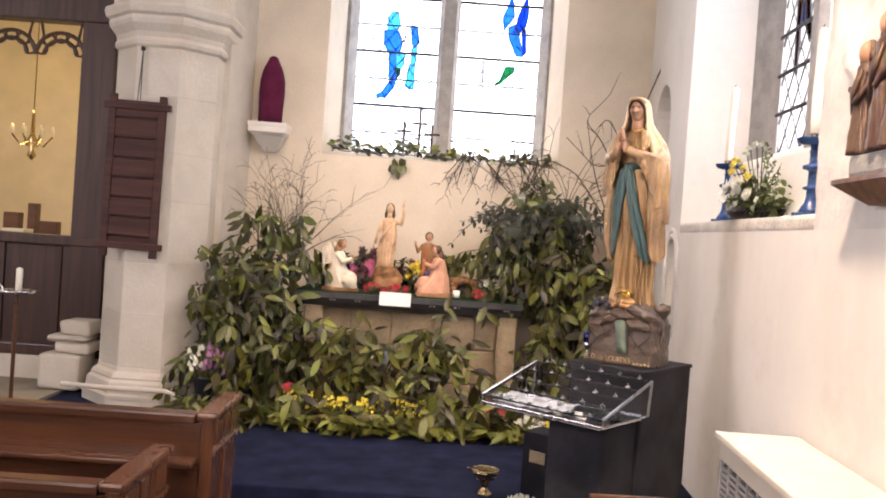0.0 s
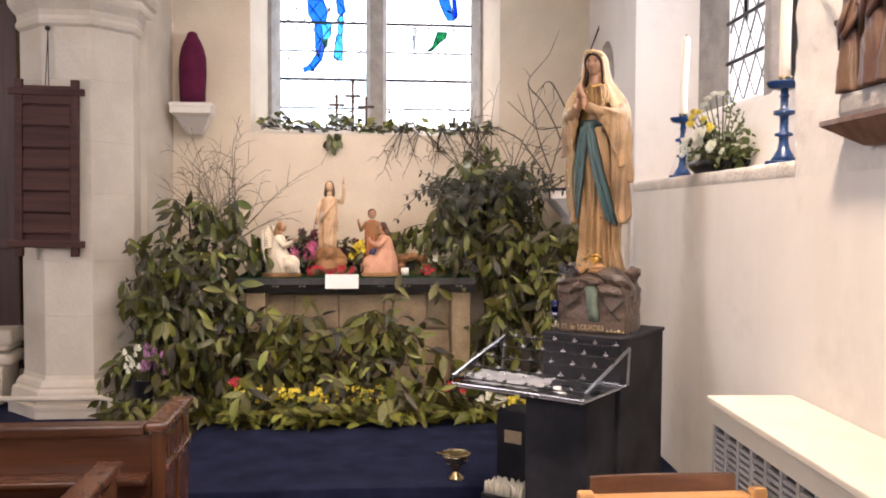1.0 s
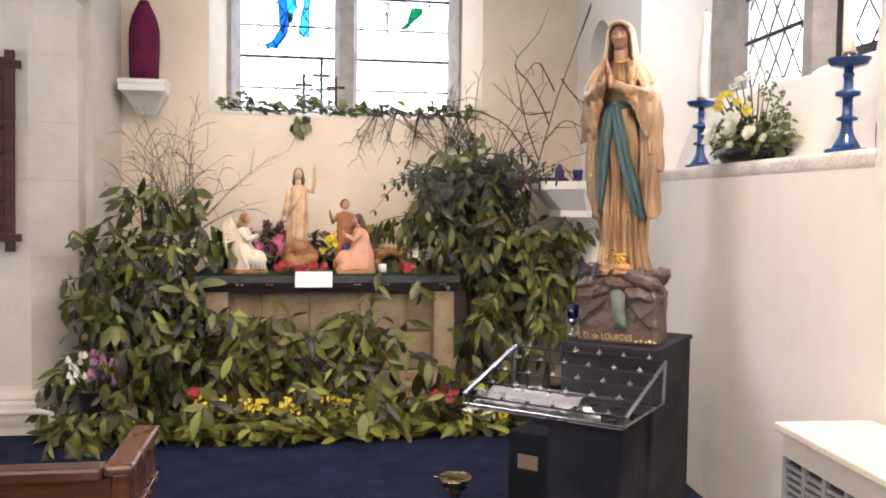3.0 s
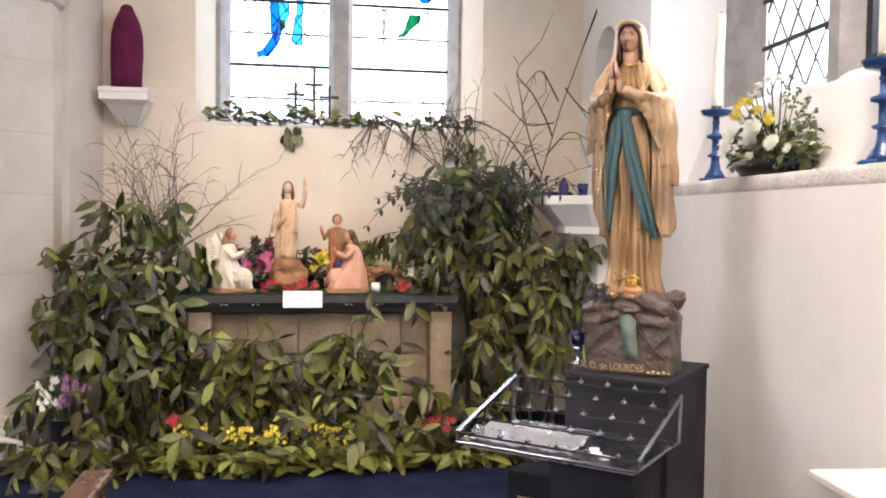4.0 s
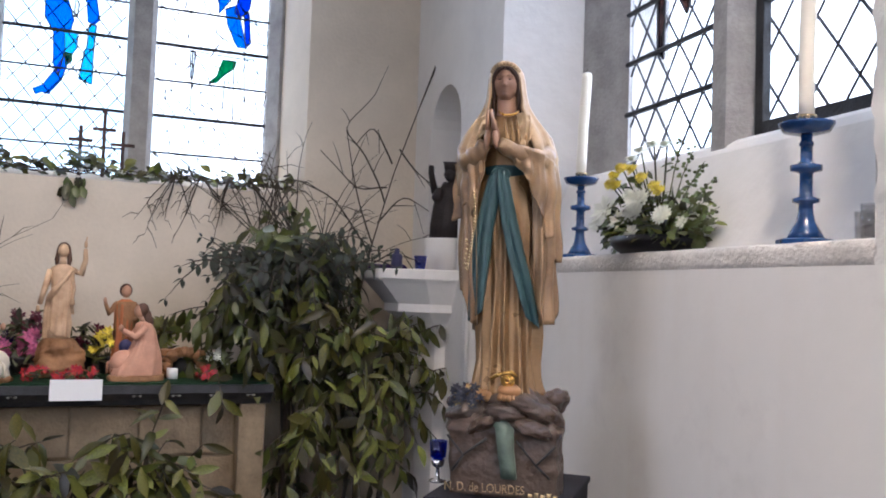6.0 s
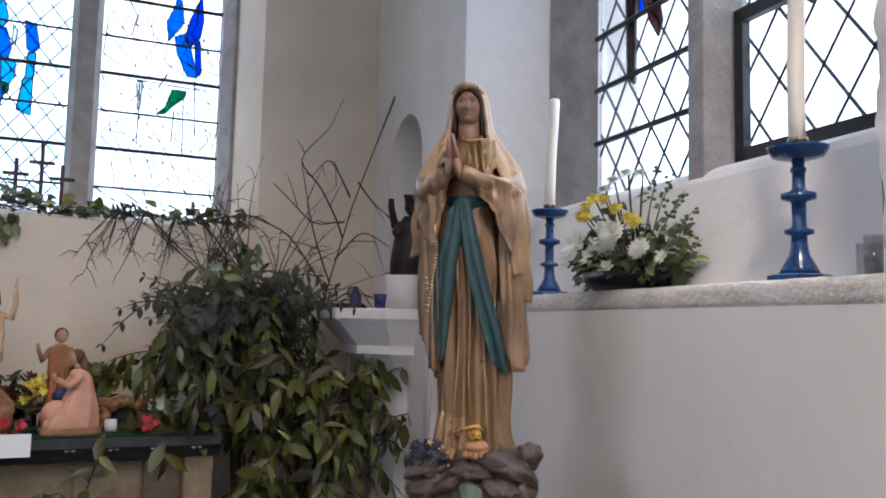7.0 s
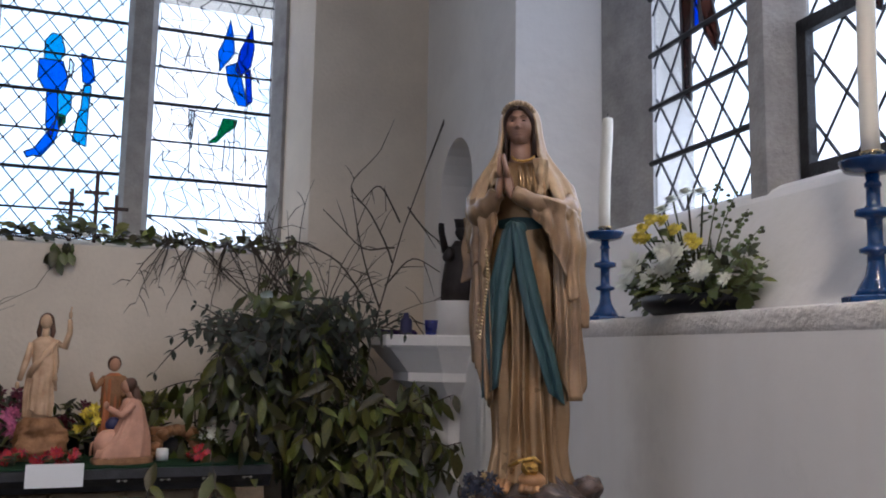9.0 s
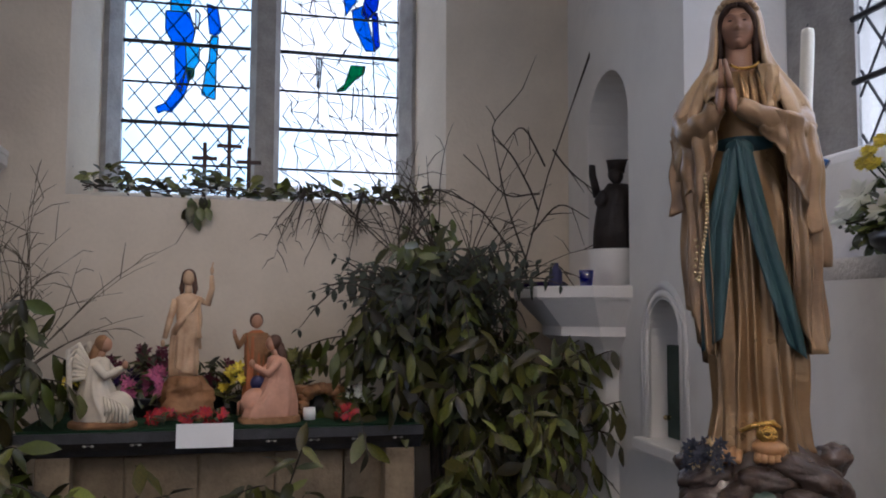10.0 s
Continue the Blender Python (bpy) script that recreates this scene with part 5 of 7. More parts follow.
        mats.append(inv @ Matrix.Translation(p) @ frame_of(Vector((rnd(-1, 1), rnd(-1, 0.3), rnd(-0.3, 0.8))), Vector((rnd(-0.5, 0.5), -0.7, 0.8))) @ Matrix.Diagonal((s * 1.5, s, s, 1)))
    for k in range(14):
        p = Vector((0.75 + rnd(-0.07, 0.07), 0.86, 2.2 - 0.12 * rnd(0, 1)))
        mats.append(inv @ Matrix.Translation(p) @ frame_of(Vector((rnd(-0.5, 0.5), -0.2, -1)), Vector((0, -1, 0.2))) @ Matrix.Diagonal((0.12, 0.09, 0.09, 1)))
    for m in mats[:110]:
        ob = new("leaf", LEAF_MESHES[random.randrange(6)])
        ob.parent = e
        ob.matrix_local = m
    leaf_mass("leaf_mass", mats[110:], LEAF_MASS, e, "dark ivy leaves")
    for k in range(34):
        bm = bmesh.new()
        bloom(bm, inv @ Vector((rnd(0.1, 2.05), rnd(0.9, 1.08), rnd(2.23, 2.29))), 0.022, 0, 6, Vector((rnd(-0.4, 0.4), -1, 0.5)))
        part("blossom", bm, WHITE_PETAL, e)
    for x, h, w in ((0.755, 0.34, 0.075), (0.9, 0.46, 0.075), (1.02, 0.32, 0.075)):
        bm = bmesh.new()
        box(bm, -0.012, 0.012, -0.01, 0.01, 0, h, bevel=0.002)
        box(bm, -w, w, -0.0112, 0.0112, h * 0.68, h * 0.68 + 0.022, bevel=0.002)
        tagged(part("wooden_cross", bm, SCREEN_OAK, None, "", pose(x, 1.25, 2.247)), "small dark wooden cross standing on the sill", "cross", "crosses on the sill")


build_altar()
build_risen_figure(0.72, 0.42)
build_kneeling(0.36, 0.16, -14, FIG_PALE, "kneeling winged plaster statuette in ivory white", True)
build_kneeling(1.14, 0.2, 190, FIG_PINK, "kneeling plaster statuette in a pink robe")
build_back_figure(1.07, 0.55)
build_foliage()
build_flowers()
build_twigs()


# ---- statue corner ----
ROBE = mat("gilded_robe_paint", (0.35, 0.22, 0.1), 0.3, 0.14, 7, 60, 0.2, second=(0.2, 0.125, 0.06), stain=0.5, stain_color=(0.15, 0.085, 0.045), metal=0.45)
MANTLE = mat("worn_beige_paint", (0.36, 0.235, 0.12), 0.33, 0.16, 8, 60, 0.2, second=(0.18, 0.115, 0.065), stain=0.55, stain_color=(0.11, 0.068, 0.045), metal=0.15)
# Lighter copy of the cloak's beige: light on the veil put into its colour.
VEIL = mat("lit_veil_paint", (0.52, 0.38, 0.22), 0.38, 0.14, 8, 60, 0.2, second=(0.36, 0.245, 0.14), stain=0.3, stain_color=(0.18, 0.12, 0.075))
GOLD = mat("gold_paint", (0.75, 0.46, 0.11), 0.28, 0.12, 20, 90, 0.15, metal=0.85)
TEAL = mat("teal_paint", (0.04, 0.09, 0.096), 0.36, 0.18, 9, 60, 0.15, second=(0.022, 0.056, 0.064))
FACE = mat("brown_face_paint", (0.29, 0.165, 0.108), 0.4, 0.1, 18, 80, 0.05)
DARK_HAIR = mat("dark_painted_hair", (0.045, 0.022, 0.013), 0.5, 0.15, 30, 90, 0.3)
SKIN = mat("tan_skin_paint", (0.33, 0.185, 0.115), 0.4, 0.1, 18, 80, 0.05)
FOOT = mat("orange_skin_paint", (0.45, 0.24, 0.1), 0.4, 0.12, 18, 80, 0.08)
LETTER = mat("pale_gilt_letters", (0.5, 0.36, 0.2), 0.4, 0.25, 60, 150, 0.1, metal=0.3)
ROCKP = mat("brown_painted_rock", (0.1, 0.07, 0.052), 0.3, 0.3, 14, 60, 0.5, second=(0.045, 0.029, 0.021), stain=0.35, stain_color=(0.26, 0.21, 0.16))
STREAM = mat("green_painted_stream", (0.13, 0.18, 0.14), 0.45, 0.2, 12, 60, 0.3)
PEARL = mat("pearl_bead", (0.8, 0.62, 0.34), 0.25, 0.1, 30, 90, 0.0, metal=0.5)
FLOWER_DARK = mat("dark_blue_plaster_roses", (0.06, 0.065, 0.095), 0.35, 0.4, 40, 90, 0.4)


def shell(bm, rows, mi, n=40, th=0.012, k=11, seed=0.0, hem=0.0):
    """A cloak open in front. rows from the hem up: (z, rx, ry, half opening in degrees, fold, cy)."""
    rings = []
    zs = [r[0] for r in rows]
    for j, (z, rx, ry, a0, fold, cy) in enumerate(rows):
        t = (max(zs) - z) / (max(zs) - min(zs))
        out, inn = [], []
        for i in range(n + 1):
            a = radians(a0) + (2 * math.pi - 2 * radians(a0)) * i / n
            f = 1 + fold * math.sin(k * a + seed + 1.5 * t) + 0.4 * fold * math.sin(2.7 * k * a + seed * 2)
            dz = hem * t * t * math.sin(4 * a + seed)
            out.append((rx * f * math.sin(a), cy - ry * f * math.cos(a), z + dz))
            g = 1 - th / rx
            inn.append((rx * f * g * math.sin(a), cy - ry * f * g * math.cos(a), z + dz))
        rings.append(out + inn[::-1])
    return loft(bm, rings, mi)


def text_verts(body, size, depth):
    cu = bpy.data.curves.new("writing", 'FONT')
    cu.body, cu.size, cu.extrude, cu.align_x = body, size, depth, 'CENTER'
    ob = new("writing", cu)
    me = bpy.data.meshes.new_from_object(ob.evaluated_get(bpy.context.evaluated_depsgraph_get()))
    bpy.data.objects.remove(ob)
    return me


def add_text(bm, body, size, depth, m, mi):
    me = text_verts(body, size, depth)
    me.transform(m)
    n = len(bm.faces)
    bm.from_mesh(me)
    bm.faces.ensure_lookup_table()
    for f in bm.faces[n:]:
        f.material_index = mi


def sleeve(bm, pts, radii, mi, seed):
    """A bent sleeve with wrinkles across it."""
    dense, rr = [], []
    for i, (p, q) in enumerate(zip(pts, pts[1:])):
        for k in range(8):
            t = k / 8
            dense.append(Vector(p).lerp(Vector(q), t))
            rr.append(radii[i] + (radii[i + 1] - radii[i]) * t)
    dense.append(Vector(pts[-1]))
    rr.append(radii[-1])
    for _ in range(3):
        dense = [dense[0]] + [(a + 2 * b + c) / 4 for a, b, c in zip(dense, dense[1:], dense[2:])] + [dense[-1]]
    n0 = len(bm.verts)
    tube(bm, dense, rr, 28, mi)
    bm.verts.ensure_lookup_table()
    for v in bm.verts[n0:]:
        c = dense[min(range(len(dense)), key=lambda i: (dense[i] - v.co).length_squared)]
        d = v.co - c
        w = noise.noise(v.co * 26 + Vector((seed, 0, 0))) + 0.7 * math.sin(v.co.x * 150 + 60 * v.co.z + seed)
        v.co = c + d * (1 + 0.1 * w)


def build_face(bm, mi):
    """Head with plain, worn features; chin at 1.328, hairline at 1.43."""
    rings = []
    nu, nv = 44, 40
    for j in range(nv + 1):
        v = j / nv
        z = 1.322 + 0.12 * v
        k = math.sin(math.pi * (0.13 + 0.75 * v)) ** 0.55
        wx, wy = 0.0425 * k * (0.8 + 0.2 * min(1.0, v * 2.2)), 0.052 * k
        r = []
        for i in range(nu):
            a = 2 * math.pi * i / nu
            x, y = wx * math.sin(a), -wy * math.cos(a)
            if math.cos(a) > 0.1:
                g = lambda cx, cz, sx, sz: math.exp(-((x - cx) / sx) ** 2 - ((z - cz) / sz) ** 2)
                o = 0.011 * math.exp(-(x / 0.0055) ** 2) * max(0.0, min(1.0, (1.402 - z) / 0.034)) * (1.0 if z > 1.366 else max(0.0, 1 - (1.366 - z) / 0.006))
                o += 0.003 * g(0, 1.368, 0.009, 0.005)
                o -= 0.0055 * (g(-0.017, 1.390, 0.010, 0.0065) + g(0.017, 1.390, 0.010, 0.0065))
                o += 0.0028 * (g(-0.017, 1.3895, 0.007, 0.0034) + g(0.017, 1.3895, 0.007, 0.0034))
                o += 0.0022 * (g(-0.018, 1.4015, 0.013, 0.0035) + g(0.018, 1.4015, 0.013, 0.0035))
                o += 0.0036 * g(0, 1.3555, 0.010, 0.0026) + 0.0036 * g(0, 1.3495, 0.008, 0.0026) - 0.002 * g(0, 1.3525, 0.013, 0.0011)
                o += 0.0045 * g(0, 1.335, 0.012, 0.007) + 0.0025 * (g(-0.022, 1.368, 0.012, 0.012) + g(0.022, 1.368, 0.012, 0.012))
                y -= 1.4 * o
            r.append((x, y - 0.024, z))
        rings.append(r)
    loft(bm, rings, mi)


def build_statue():
    bm = bmesh.new()
    # blocky rock with a ledged top
    rings = []
    for j in range(44):
        z = 0.3 * j / 43
        if z < 0.05:
            rx, ry, f = 0.19, 0.172, 0.0
        else:
            top = max(0.0, (z - 0.185) / 0.115)
            rx, ry, f = 0.19 - 0.1 * top ** 1.5, 0.172 - 0.085 * top ** 1.5, min(1.0, (z - 0.05) / 0.02)
        r = []
        for i in range(120):
            a = 2 * math.pi * i / 120
            sq = 1.0 / max(abs(math.cos(a)), abs(math.sin(a))) ** 0.72
            p = Vector((math.sin(a) * 1.5, math.cos(a) * 1.5, z * 9))
            lump = noise.noise(p * 1.2)
            crack = max(0.0, 1 - abs(noise.noise(p * 1.5 + Vector((7, 1, 3)))) / 0.05)
            q = 1 + f * (0.07 * lump + 0.03 * noise.noise(p * 4) - 0.045 * crack)
            q += 0.06 * f * max(0.0, math.sin((z - 0.16) / 0.035 * math.pi)) * (0.3 + noise.noise(p * 0.9 + Vector((3, 3, 0)))) if z > 0.16 else 0
            r.append((rx * q * sq * math.sin(a), -ry * q * sq * math.cos(a), z))
        rings.append(r)
    loft(bm, rings, 0)
    for x, y, z, w, h, tilt in ((-0.125, -0.125, 0.232, 0.075, 0.03, -16), (0.1, -0.135, 0.245, 0.082, 0.034, 14), (0.01, -0.155, 0.226, 0.075, 0.026, 4), (-0.165, -0.02, 0.235, 0.06, 0.034, 10), (0.165, 0.0, 0.25, 0.06, 0.036, -12),
                              (0.155, -0.1, 0.225, 0.055, 0.03, 22), (-0.07, -0.165, 0.2, 0.06, 0.022, -24), (0.1, -0.17, 0.195, 0.065, 0.022, 18), (-0.155, -0.12, 0.19, 0.05, 0.022, -10), (0.02, 0.1, 0.25, 0.13, 0.04, 0)):
        n0 = len(bm.verts)
        ball(bm, (x * 0.93, y + 0.014, z), w, 0.055, h, 0, 30, 20, pose(0, 0, 0, rnd(-12, 12), tilt, rnd(-20, 20)))
        bm.verts.ensure_lookup_table()
        for v in bm.verts[n0:]:
            d = v.co - Vector((x * 0.93, y + 0.014, z))
            q = noise.noise(v.co * 17) + 0.6 * noise.noise(v.co * 43) - 0.8 * max(0, 1 - abs(noise.noise(v.co * 21 + Vector((5, 0, 0)))) / 0.08)
            v.co += d * 0.34 * q
    # incised seams standing proud, painted stream
    for pts in ([(-0.185, -0.19, 0.165), (-0.13, -0.193, 0.112), (-0.05, -0.194, 0.162)], [(-0.13, -0.193, 0.112), (-0.17, -0.19, 0.065)], [(0.05, -0.194, 0.16), (0.115, -0.193, 0.095), (0.18, -0.186, 0.15)], [(0.115, -0.193, 0.095), (0.16, -0.19, 0.06)]):
        tube(bm, [(px * 0.96, py + 0.008, pz) for px, py, pz in pts], [0.004] * len(pts), 6, 11)
    loft(bm, [[(x, y, z), (x + w, y - 0.004, z), (x + w, y + 0.03, z), (x, y + 0.03, z)] for x, y, z, w in ((-0.05, -0.155, 0.225, 0.05), (-0.02, -0.19, 0.19, 0.06), (-0.012, -0.197, 0.13, 0.052), (-0.004, -0.199, 0.085, 0.05), (0.0, -0.197, 0.055, 0.048))], 7)
    for v in bm.verts:
        v.co.z *= 1.154
    # gown with deep running folds
    fluted(bm, [(0.318, 0.116, 0.098, 0.0, -0.012), (0.34, 0.108, 0.094, 0.0, -0.01), (0.42, 0.096, 0.086, 0.0, -0.006), (0.58, 0.094, 0.082, 0.0, -0.003), (0.74, 0.104, 0.082, 0.0, 0), (0.9, 0.112, 0.084, 0.0, 0), (1.03, 0.106, 0.082, 0, 0), (1.08, 0.1, 0.082, 0, 0), (1.15, 0.105, 0.09, 0, 0), (1.21, 0.1, 0.082, 0, 0), (1.25, 0.07, 0.06, 0, 0), (1.28, 0.036, 0.036, 0, 0)], 1, 280, 17, 0.036, 8, 1.04, 0.62)
    # folds of the bodice
    for x0, x1, z0, z1 in ((0.02, 0.028, 1.255, 1.12), (0.04, 0.055, 1.25, 1.11), (0.06, 0.08, 1.235, 1.12), (0.0, 0.004, 1.25, 1.14), (-0.03, -0.04, 1.245, 1.15), (-0.055, -0.075, 1.23, 1.13)):
        tube(bm, [(x0, -0.07, z0), (0.5 * (x0 + x1) + 0.004, -0.091, 0.5 * (z0 + z1)), (x1, -0.09, z1)], [0.004, 0.008, 0.003], 8, 1)

    def front(x):
        return -0.112 * math.sqrt(max(1 - (x / 0.15) ** 2, 0.08)) - 0.012
    # sash: waist band, knot and two long ends
    loft(bm, [ring(0, 0, z, rx, ry, 32) for z, rx, ry in ((1.052, 0.088, 0.083), (1.06, 0.094, 0.088), (1.085, 0.094, 0.088), (1.092, 0.088, 0.083))], 3)
    ball(bm, (-0.012, -0.1, 1.055), 0.034, 0.02, 0.026, 3, 14, 10)
    for path in (((-0.028, 0.022, 1.06), (-0.046, 0.032, 0.96), (-0.07, 0.036, 0.86), (-0.08, 0.034, 0.76), (-0.09, 0.032, 0.68), (-0.099, 0.026, 0.575)),
                 ((-0.002, 0.02, 1.06), (0.012, 0.027, 0.95), (0.027, 0.03, 0.86), (0.044, 0.031, 0.78), (0.064, 0.031, 0.7), (0.08, 0.027, 0.63), (0.094, 0.022, 0.562))):
        sec = []
        for p, q in zip(path, path[1:]):
            for i in range(6):
                sec.append([p[k] + (q[k] - p[k]) * i / 6 for k in range(3)])
        sec.append(path[-1])
        rings = []
        for x, w, z in sec:
            top = []
            for k in range(21):
                u = -1 + k / 10
                ph = 1.7 * math.pi * (u + 1) / 2 + 1.1 * z
                top.append((x + w * u, front(x + w * u) - 0.012 * abs(math.sin(ph)) ** 0.7 - 0.003 * math.sin(9 * z + 3 * u), z + 0.018 * u * (1 if x < -0.02 else -1)))
            rings.append(top + [(px, py + 0.022, pz) for px, py, pz in top[::-1]])
        loft(bm, rings, 3)
    # back of the cloak
    shell(bm, [(0.55, 0.128, 0.11, 82, 0.06, 0.0), (0.65, 0.136, 0.114, 80, 0.06, 0.0), (0.78, 0.146, 0.116, 78, 0.05, 0), (0.9, 0.152, 0.116, 76, 0.045, 0), (1.0, 0.158, 0.116, 72, 0.035, 0), (1.08, 0.158, 0.112, 66, 0.025, 0)], 2, 96, 0.02, 13, 0.7, 0.03)
    # cloak falling from each arm
    drape_fall(bm, [(-0.088, -0.098), (-0.125, -0.088), (-0.152, -0.045), (-0.152, 0.01), (-0.115, 0.075)], lambda u: 1.1, steps((0, 0.545), (0.25, 0.56), (0.3, 0.64), (0.55, 0.665), (0.62, 0.7), (1, 0.62)), 0.018, 4.6, 0.1, 2)
    drape_fall(bm, [(-0.062, -0.128), (-0.1, -0.12), (-0.138, -0.08), (-0.162, -0.02)], steps((0, 1.135), (1, 1.1)), steps((0, 1.06), (0.2, 1.0), (0.34, 0.93), (0.5, 0.9), (0.6, 0.96), (1, 0.9)), 0.017, 3.4, 0.3, 2)
    drape_fall(bm, [(0.098, -0.094), (0.13, -0.082), (0.152, -0.03), (0.146, 0.03), (0.115, 0.075)], lambda u: 1.08, steps((0, 0.66), (0.12, 0.6), (0.25, 0.555), (0.5, 0.56), (0.6, 0.61), (1, 0.6)), 0.02, 4.4, 0.45, 2)
    drape_fall(bm, [(0.035, -0.132), (0.08, -0.13), (0.12, -0.112), (0.152, -0.07), (0.17, -0.01), (0.16, 0.05)], steps((0, 1.15), (0.5, 1.12), (1, 1.08)), steps((0, 1.09), (0.15, 1.06), (0.3, 0.98), (0.42, 0.9), (0.5, 0.84), (0.62, 0.86), (0.72, 0.765), (0.86, 0.77), (1, 0.8)), 0.019, 5.0, 0.2, 2)
    # bent arms in wide sleeves
    sleeve(bm, [(-0.12, 0.01, 1.19), (-0.132, -0.01, 1.135), (-0.122, -0.07, 1.1), (-0.085, -0.122, 1.12), (-0.058, -0.142, 1.155)], [0.04, 0.044, 0.04, 0.031, 0.023], 2, 1.0)
    sleeve(bm, [(0.12, 0.01, 1.19), (0.133, -0.01, 1.135), (0.118, -0.075, 1.102), (0.045, -0.128, 1.125), (-0.012, -0.142, 1.155)], [0.04, 0.044, 0.04, 0.03, 0.023], 2, 4.0)
    # palm to palm
    for s in (-1, 1):
        c = -0.037
        ball(bm, (c + s * 0.0125, -0.148, 1.172), 0.0115, 0.025, 0.04, 12, 14, 10, pose(0, 0, 0, -14, -s * 8, 0))
        for k in range(4):
            tube(bm, [(c + s * 0.0115, -0.134 - 0.0115 * k, 1.195), (c + s * 0.0085 - 0.001, -0.139 - 0.0115 * k, 1.225), (c + s * 0.005 - 0.004, -0.143 - 0.0105 * k, 1.262 + 0.009 * (1 - abs(k - 1.4)))], [0.0074, 0.0068, 0.004], 8, 12)
        tube(bm, [(c + s * 0.02, -0.126, 1.165), (c + s * 0.016, -0.122, 1.2), (c + s * 0.009 - 0.002, -0.124, 1.222)], [0.009, 0.0075, 0.0045], 8, 12)
    # neck, head and hair
    tube(bm, [(0, -0.005, 1.24), (0, -0.012, 1.29), (0, -0.016, 1.34)], [0.05, 0.034, 0.033], 16, 4)
    build_face(bm, 4)
    for s in (-1, 1):
        ball(bm, (s * 0.017, -0.068, 1.3893), 0.0066, 0.0036, 0.0022, 5, 10, 6)
        tube(bm, [(s * 0.007, -0.0755, 1.401), (s * 0.017, -0.0745, 1.4035), (s * 0.028, -0.0665, 1.4)], [0.0008, 0.001, 0.0006], 5, 5)
        for q in range(4):
            tube(bm, [(s * 0.002, -0.071 + 0.004 * q, 1.43 + 0.003 * q), (s * (0.02 + 0.002 * q), -0.068 + 0.006 * q, 1.427 + 0.002 * q), (s * (0.037 + 0.002 * q), -0.05 + 0.006 * q, 1.405), (s * (0.043 + 0.001 * q), -0.034 + 0.004 * q, 1.37 + 0.004 * q), (s * 0.0455, -0.024 + 0.004 * q, 1.33), (s * (0.042 + 0.002 * q), -0.03, 1.285 - 0.006 * q)], [0.007, 0.009, 0.01, 0.01, 0.01, 0.005], 7, 5)
    # veil over head and shoulders, one cloth with the cloak, its lit tone painted in
    shell(bm, [(0.98, 0.166, 0.12, 74, 0.05, 0.0), (1.03, 0.17, 0.122, 68, 0.045, 0.0), (1.06, 0.172, 0.123, 62, 0.04, 0.0), (1.09, 0.171, 0.122, 54, 0.05, 0.0), (1.12, 0.17, 0.122, 46, 0.055, 0.0), (1.15, 0.163, 0.118, 42, 0.055, 0.0), (1.18, 0.152, 0.112, 40, 0.055, 0.0), (1.21, 0.138, 0.104, 40, 0.055, 0.002), (1.24, 0.119, 0.096, 42, 0.05, 0.003), (1.265, 0.101, 0.09, 44, 0.045, 0.004), (1.29, 0.086, 0.085, 44, 0.04, 0.002), (1.32, 0.076, 0.082, 52, 0.02, 0.002), (1.36, 0.069, 0.08, 54, 0.015, 0.0), (1.395, 0.066, 0.078, 52, 0.01, -0.003), (1.42, 0.06, 0.072, 44, 0.008, -0.006), (1.438, 0.049, 0.06, 34, 0.0, -0.008), (1.45, 0.032, 0.042, 20, 0, -0.01), (1.457, 0.012, 0.016, 10, 0, -0.008)], 6, 120, 0.011, 15, 0.3, 0.01)
    ball(bm, (0, -0.004, 1.4), 0.05, 0.055, 0.05, 6, 16, 10)
    # lappets of the veil on the breast
    drape_fall(bm, [(0.05, -0.068), (0.068, -0.088), (0.09, -0.084)], steps((0, 1.272), (1, 1.26)), steps((0, 1.19), (0.5, 1.155), (1, 1.18)), 0.008, 2.2, 0.1, 6, 0.008)
    drape_fall(bm, [(-0.088, -0.084), (-0.068, -0.092), (-0.052, -0.078)], steps((0, 1.245), (1, 1.265)), steps((0, 1.17), (1, 1.21)), 0.006, 2.0, 0.4, 6, 0.008)
    # small crown of roses at the hairline and gold collar
    for k in range(11):
        a = radians(-62 + 12.4 * k)
        ball(bm, (0.05 * math.sin(a), -0.02 - 0.058 * math.cos(a), 1.442 - 0.02 * (abs(k - 5) / 5) ** 2), 0.0105, 0.009, 0.009, 6, 8, 6)
    tube(bm, [(0.012 + 0.034 * math.sin(a), -0.05 - 0.025 * math.cos(a), 1.285 - 0.022 * math.cos(a)) for a in [radians(-80 + 16 * i) for i in range(11)]], 0.004, 6, 8)
    # feet, gilt rose, roses beside
    for k in range(5):
        tube(bm, [(-0.002 + 0.012 * k, -0.1, 0.335), (-0.01 + 0.015 * k, -0.16 + 0.004 * abs(k - 2), 0.31)], [0.012, 0.0085], 8, 13)
    ball(bm, (0.02, -0.105, 0.335), 0.042, 0.05, 0.024, 13, 14, 10)
    for k in range(4):
        tube(bm, [(-0.085 + 0.012 * k, -0.1, 0.325), (-0.095 + 0.014 * k, -0.15, 0.305)], [0.011, 0.008], 8, 13)
    for k in range(3):
        tube(bm, [(0.015 + 0.02 * math.cos(t) * (1 - 0.28 * k), -0.132 - 0.004 * k, 0.37 + 0.017 * math.sin(t) * (1 - 0.28 * k)) for t in [2 * math.pi * i / 16 for i in range(17)]], 0.0055, 6, 8)
    tube(bm, [(-0.045, -0.12, 0.372), (-0.01, -0.136, 0.39), (0.03, -0.136, 0.398), (0.045, -0.125, 0.385)], [0.005, 0.007, 0.007, 0.004], 6, 8)
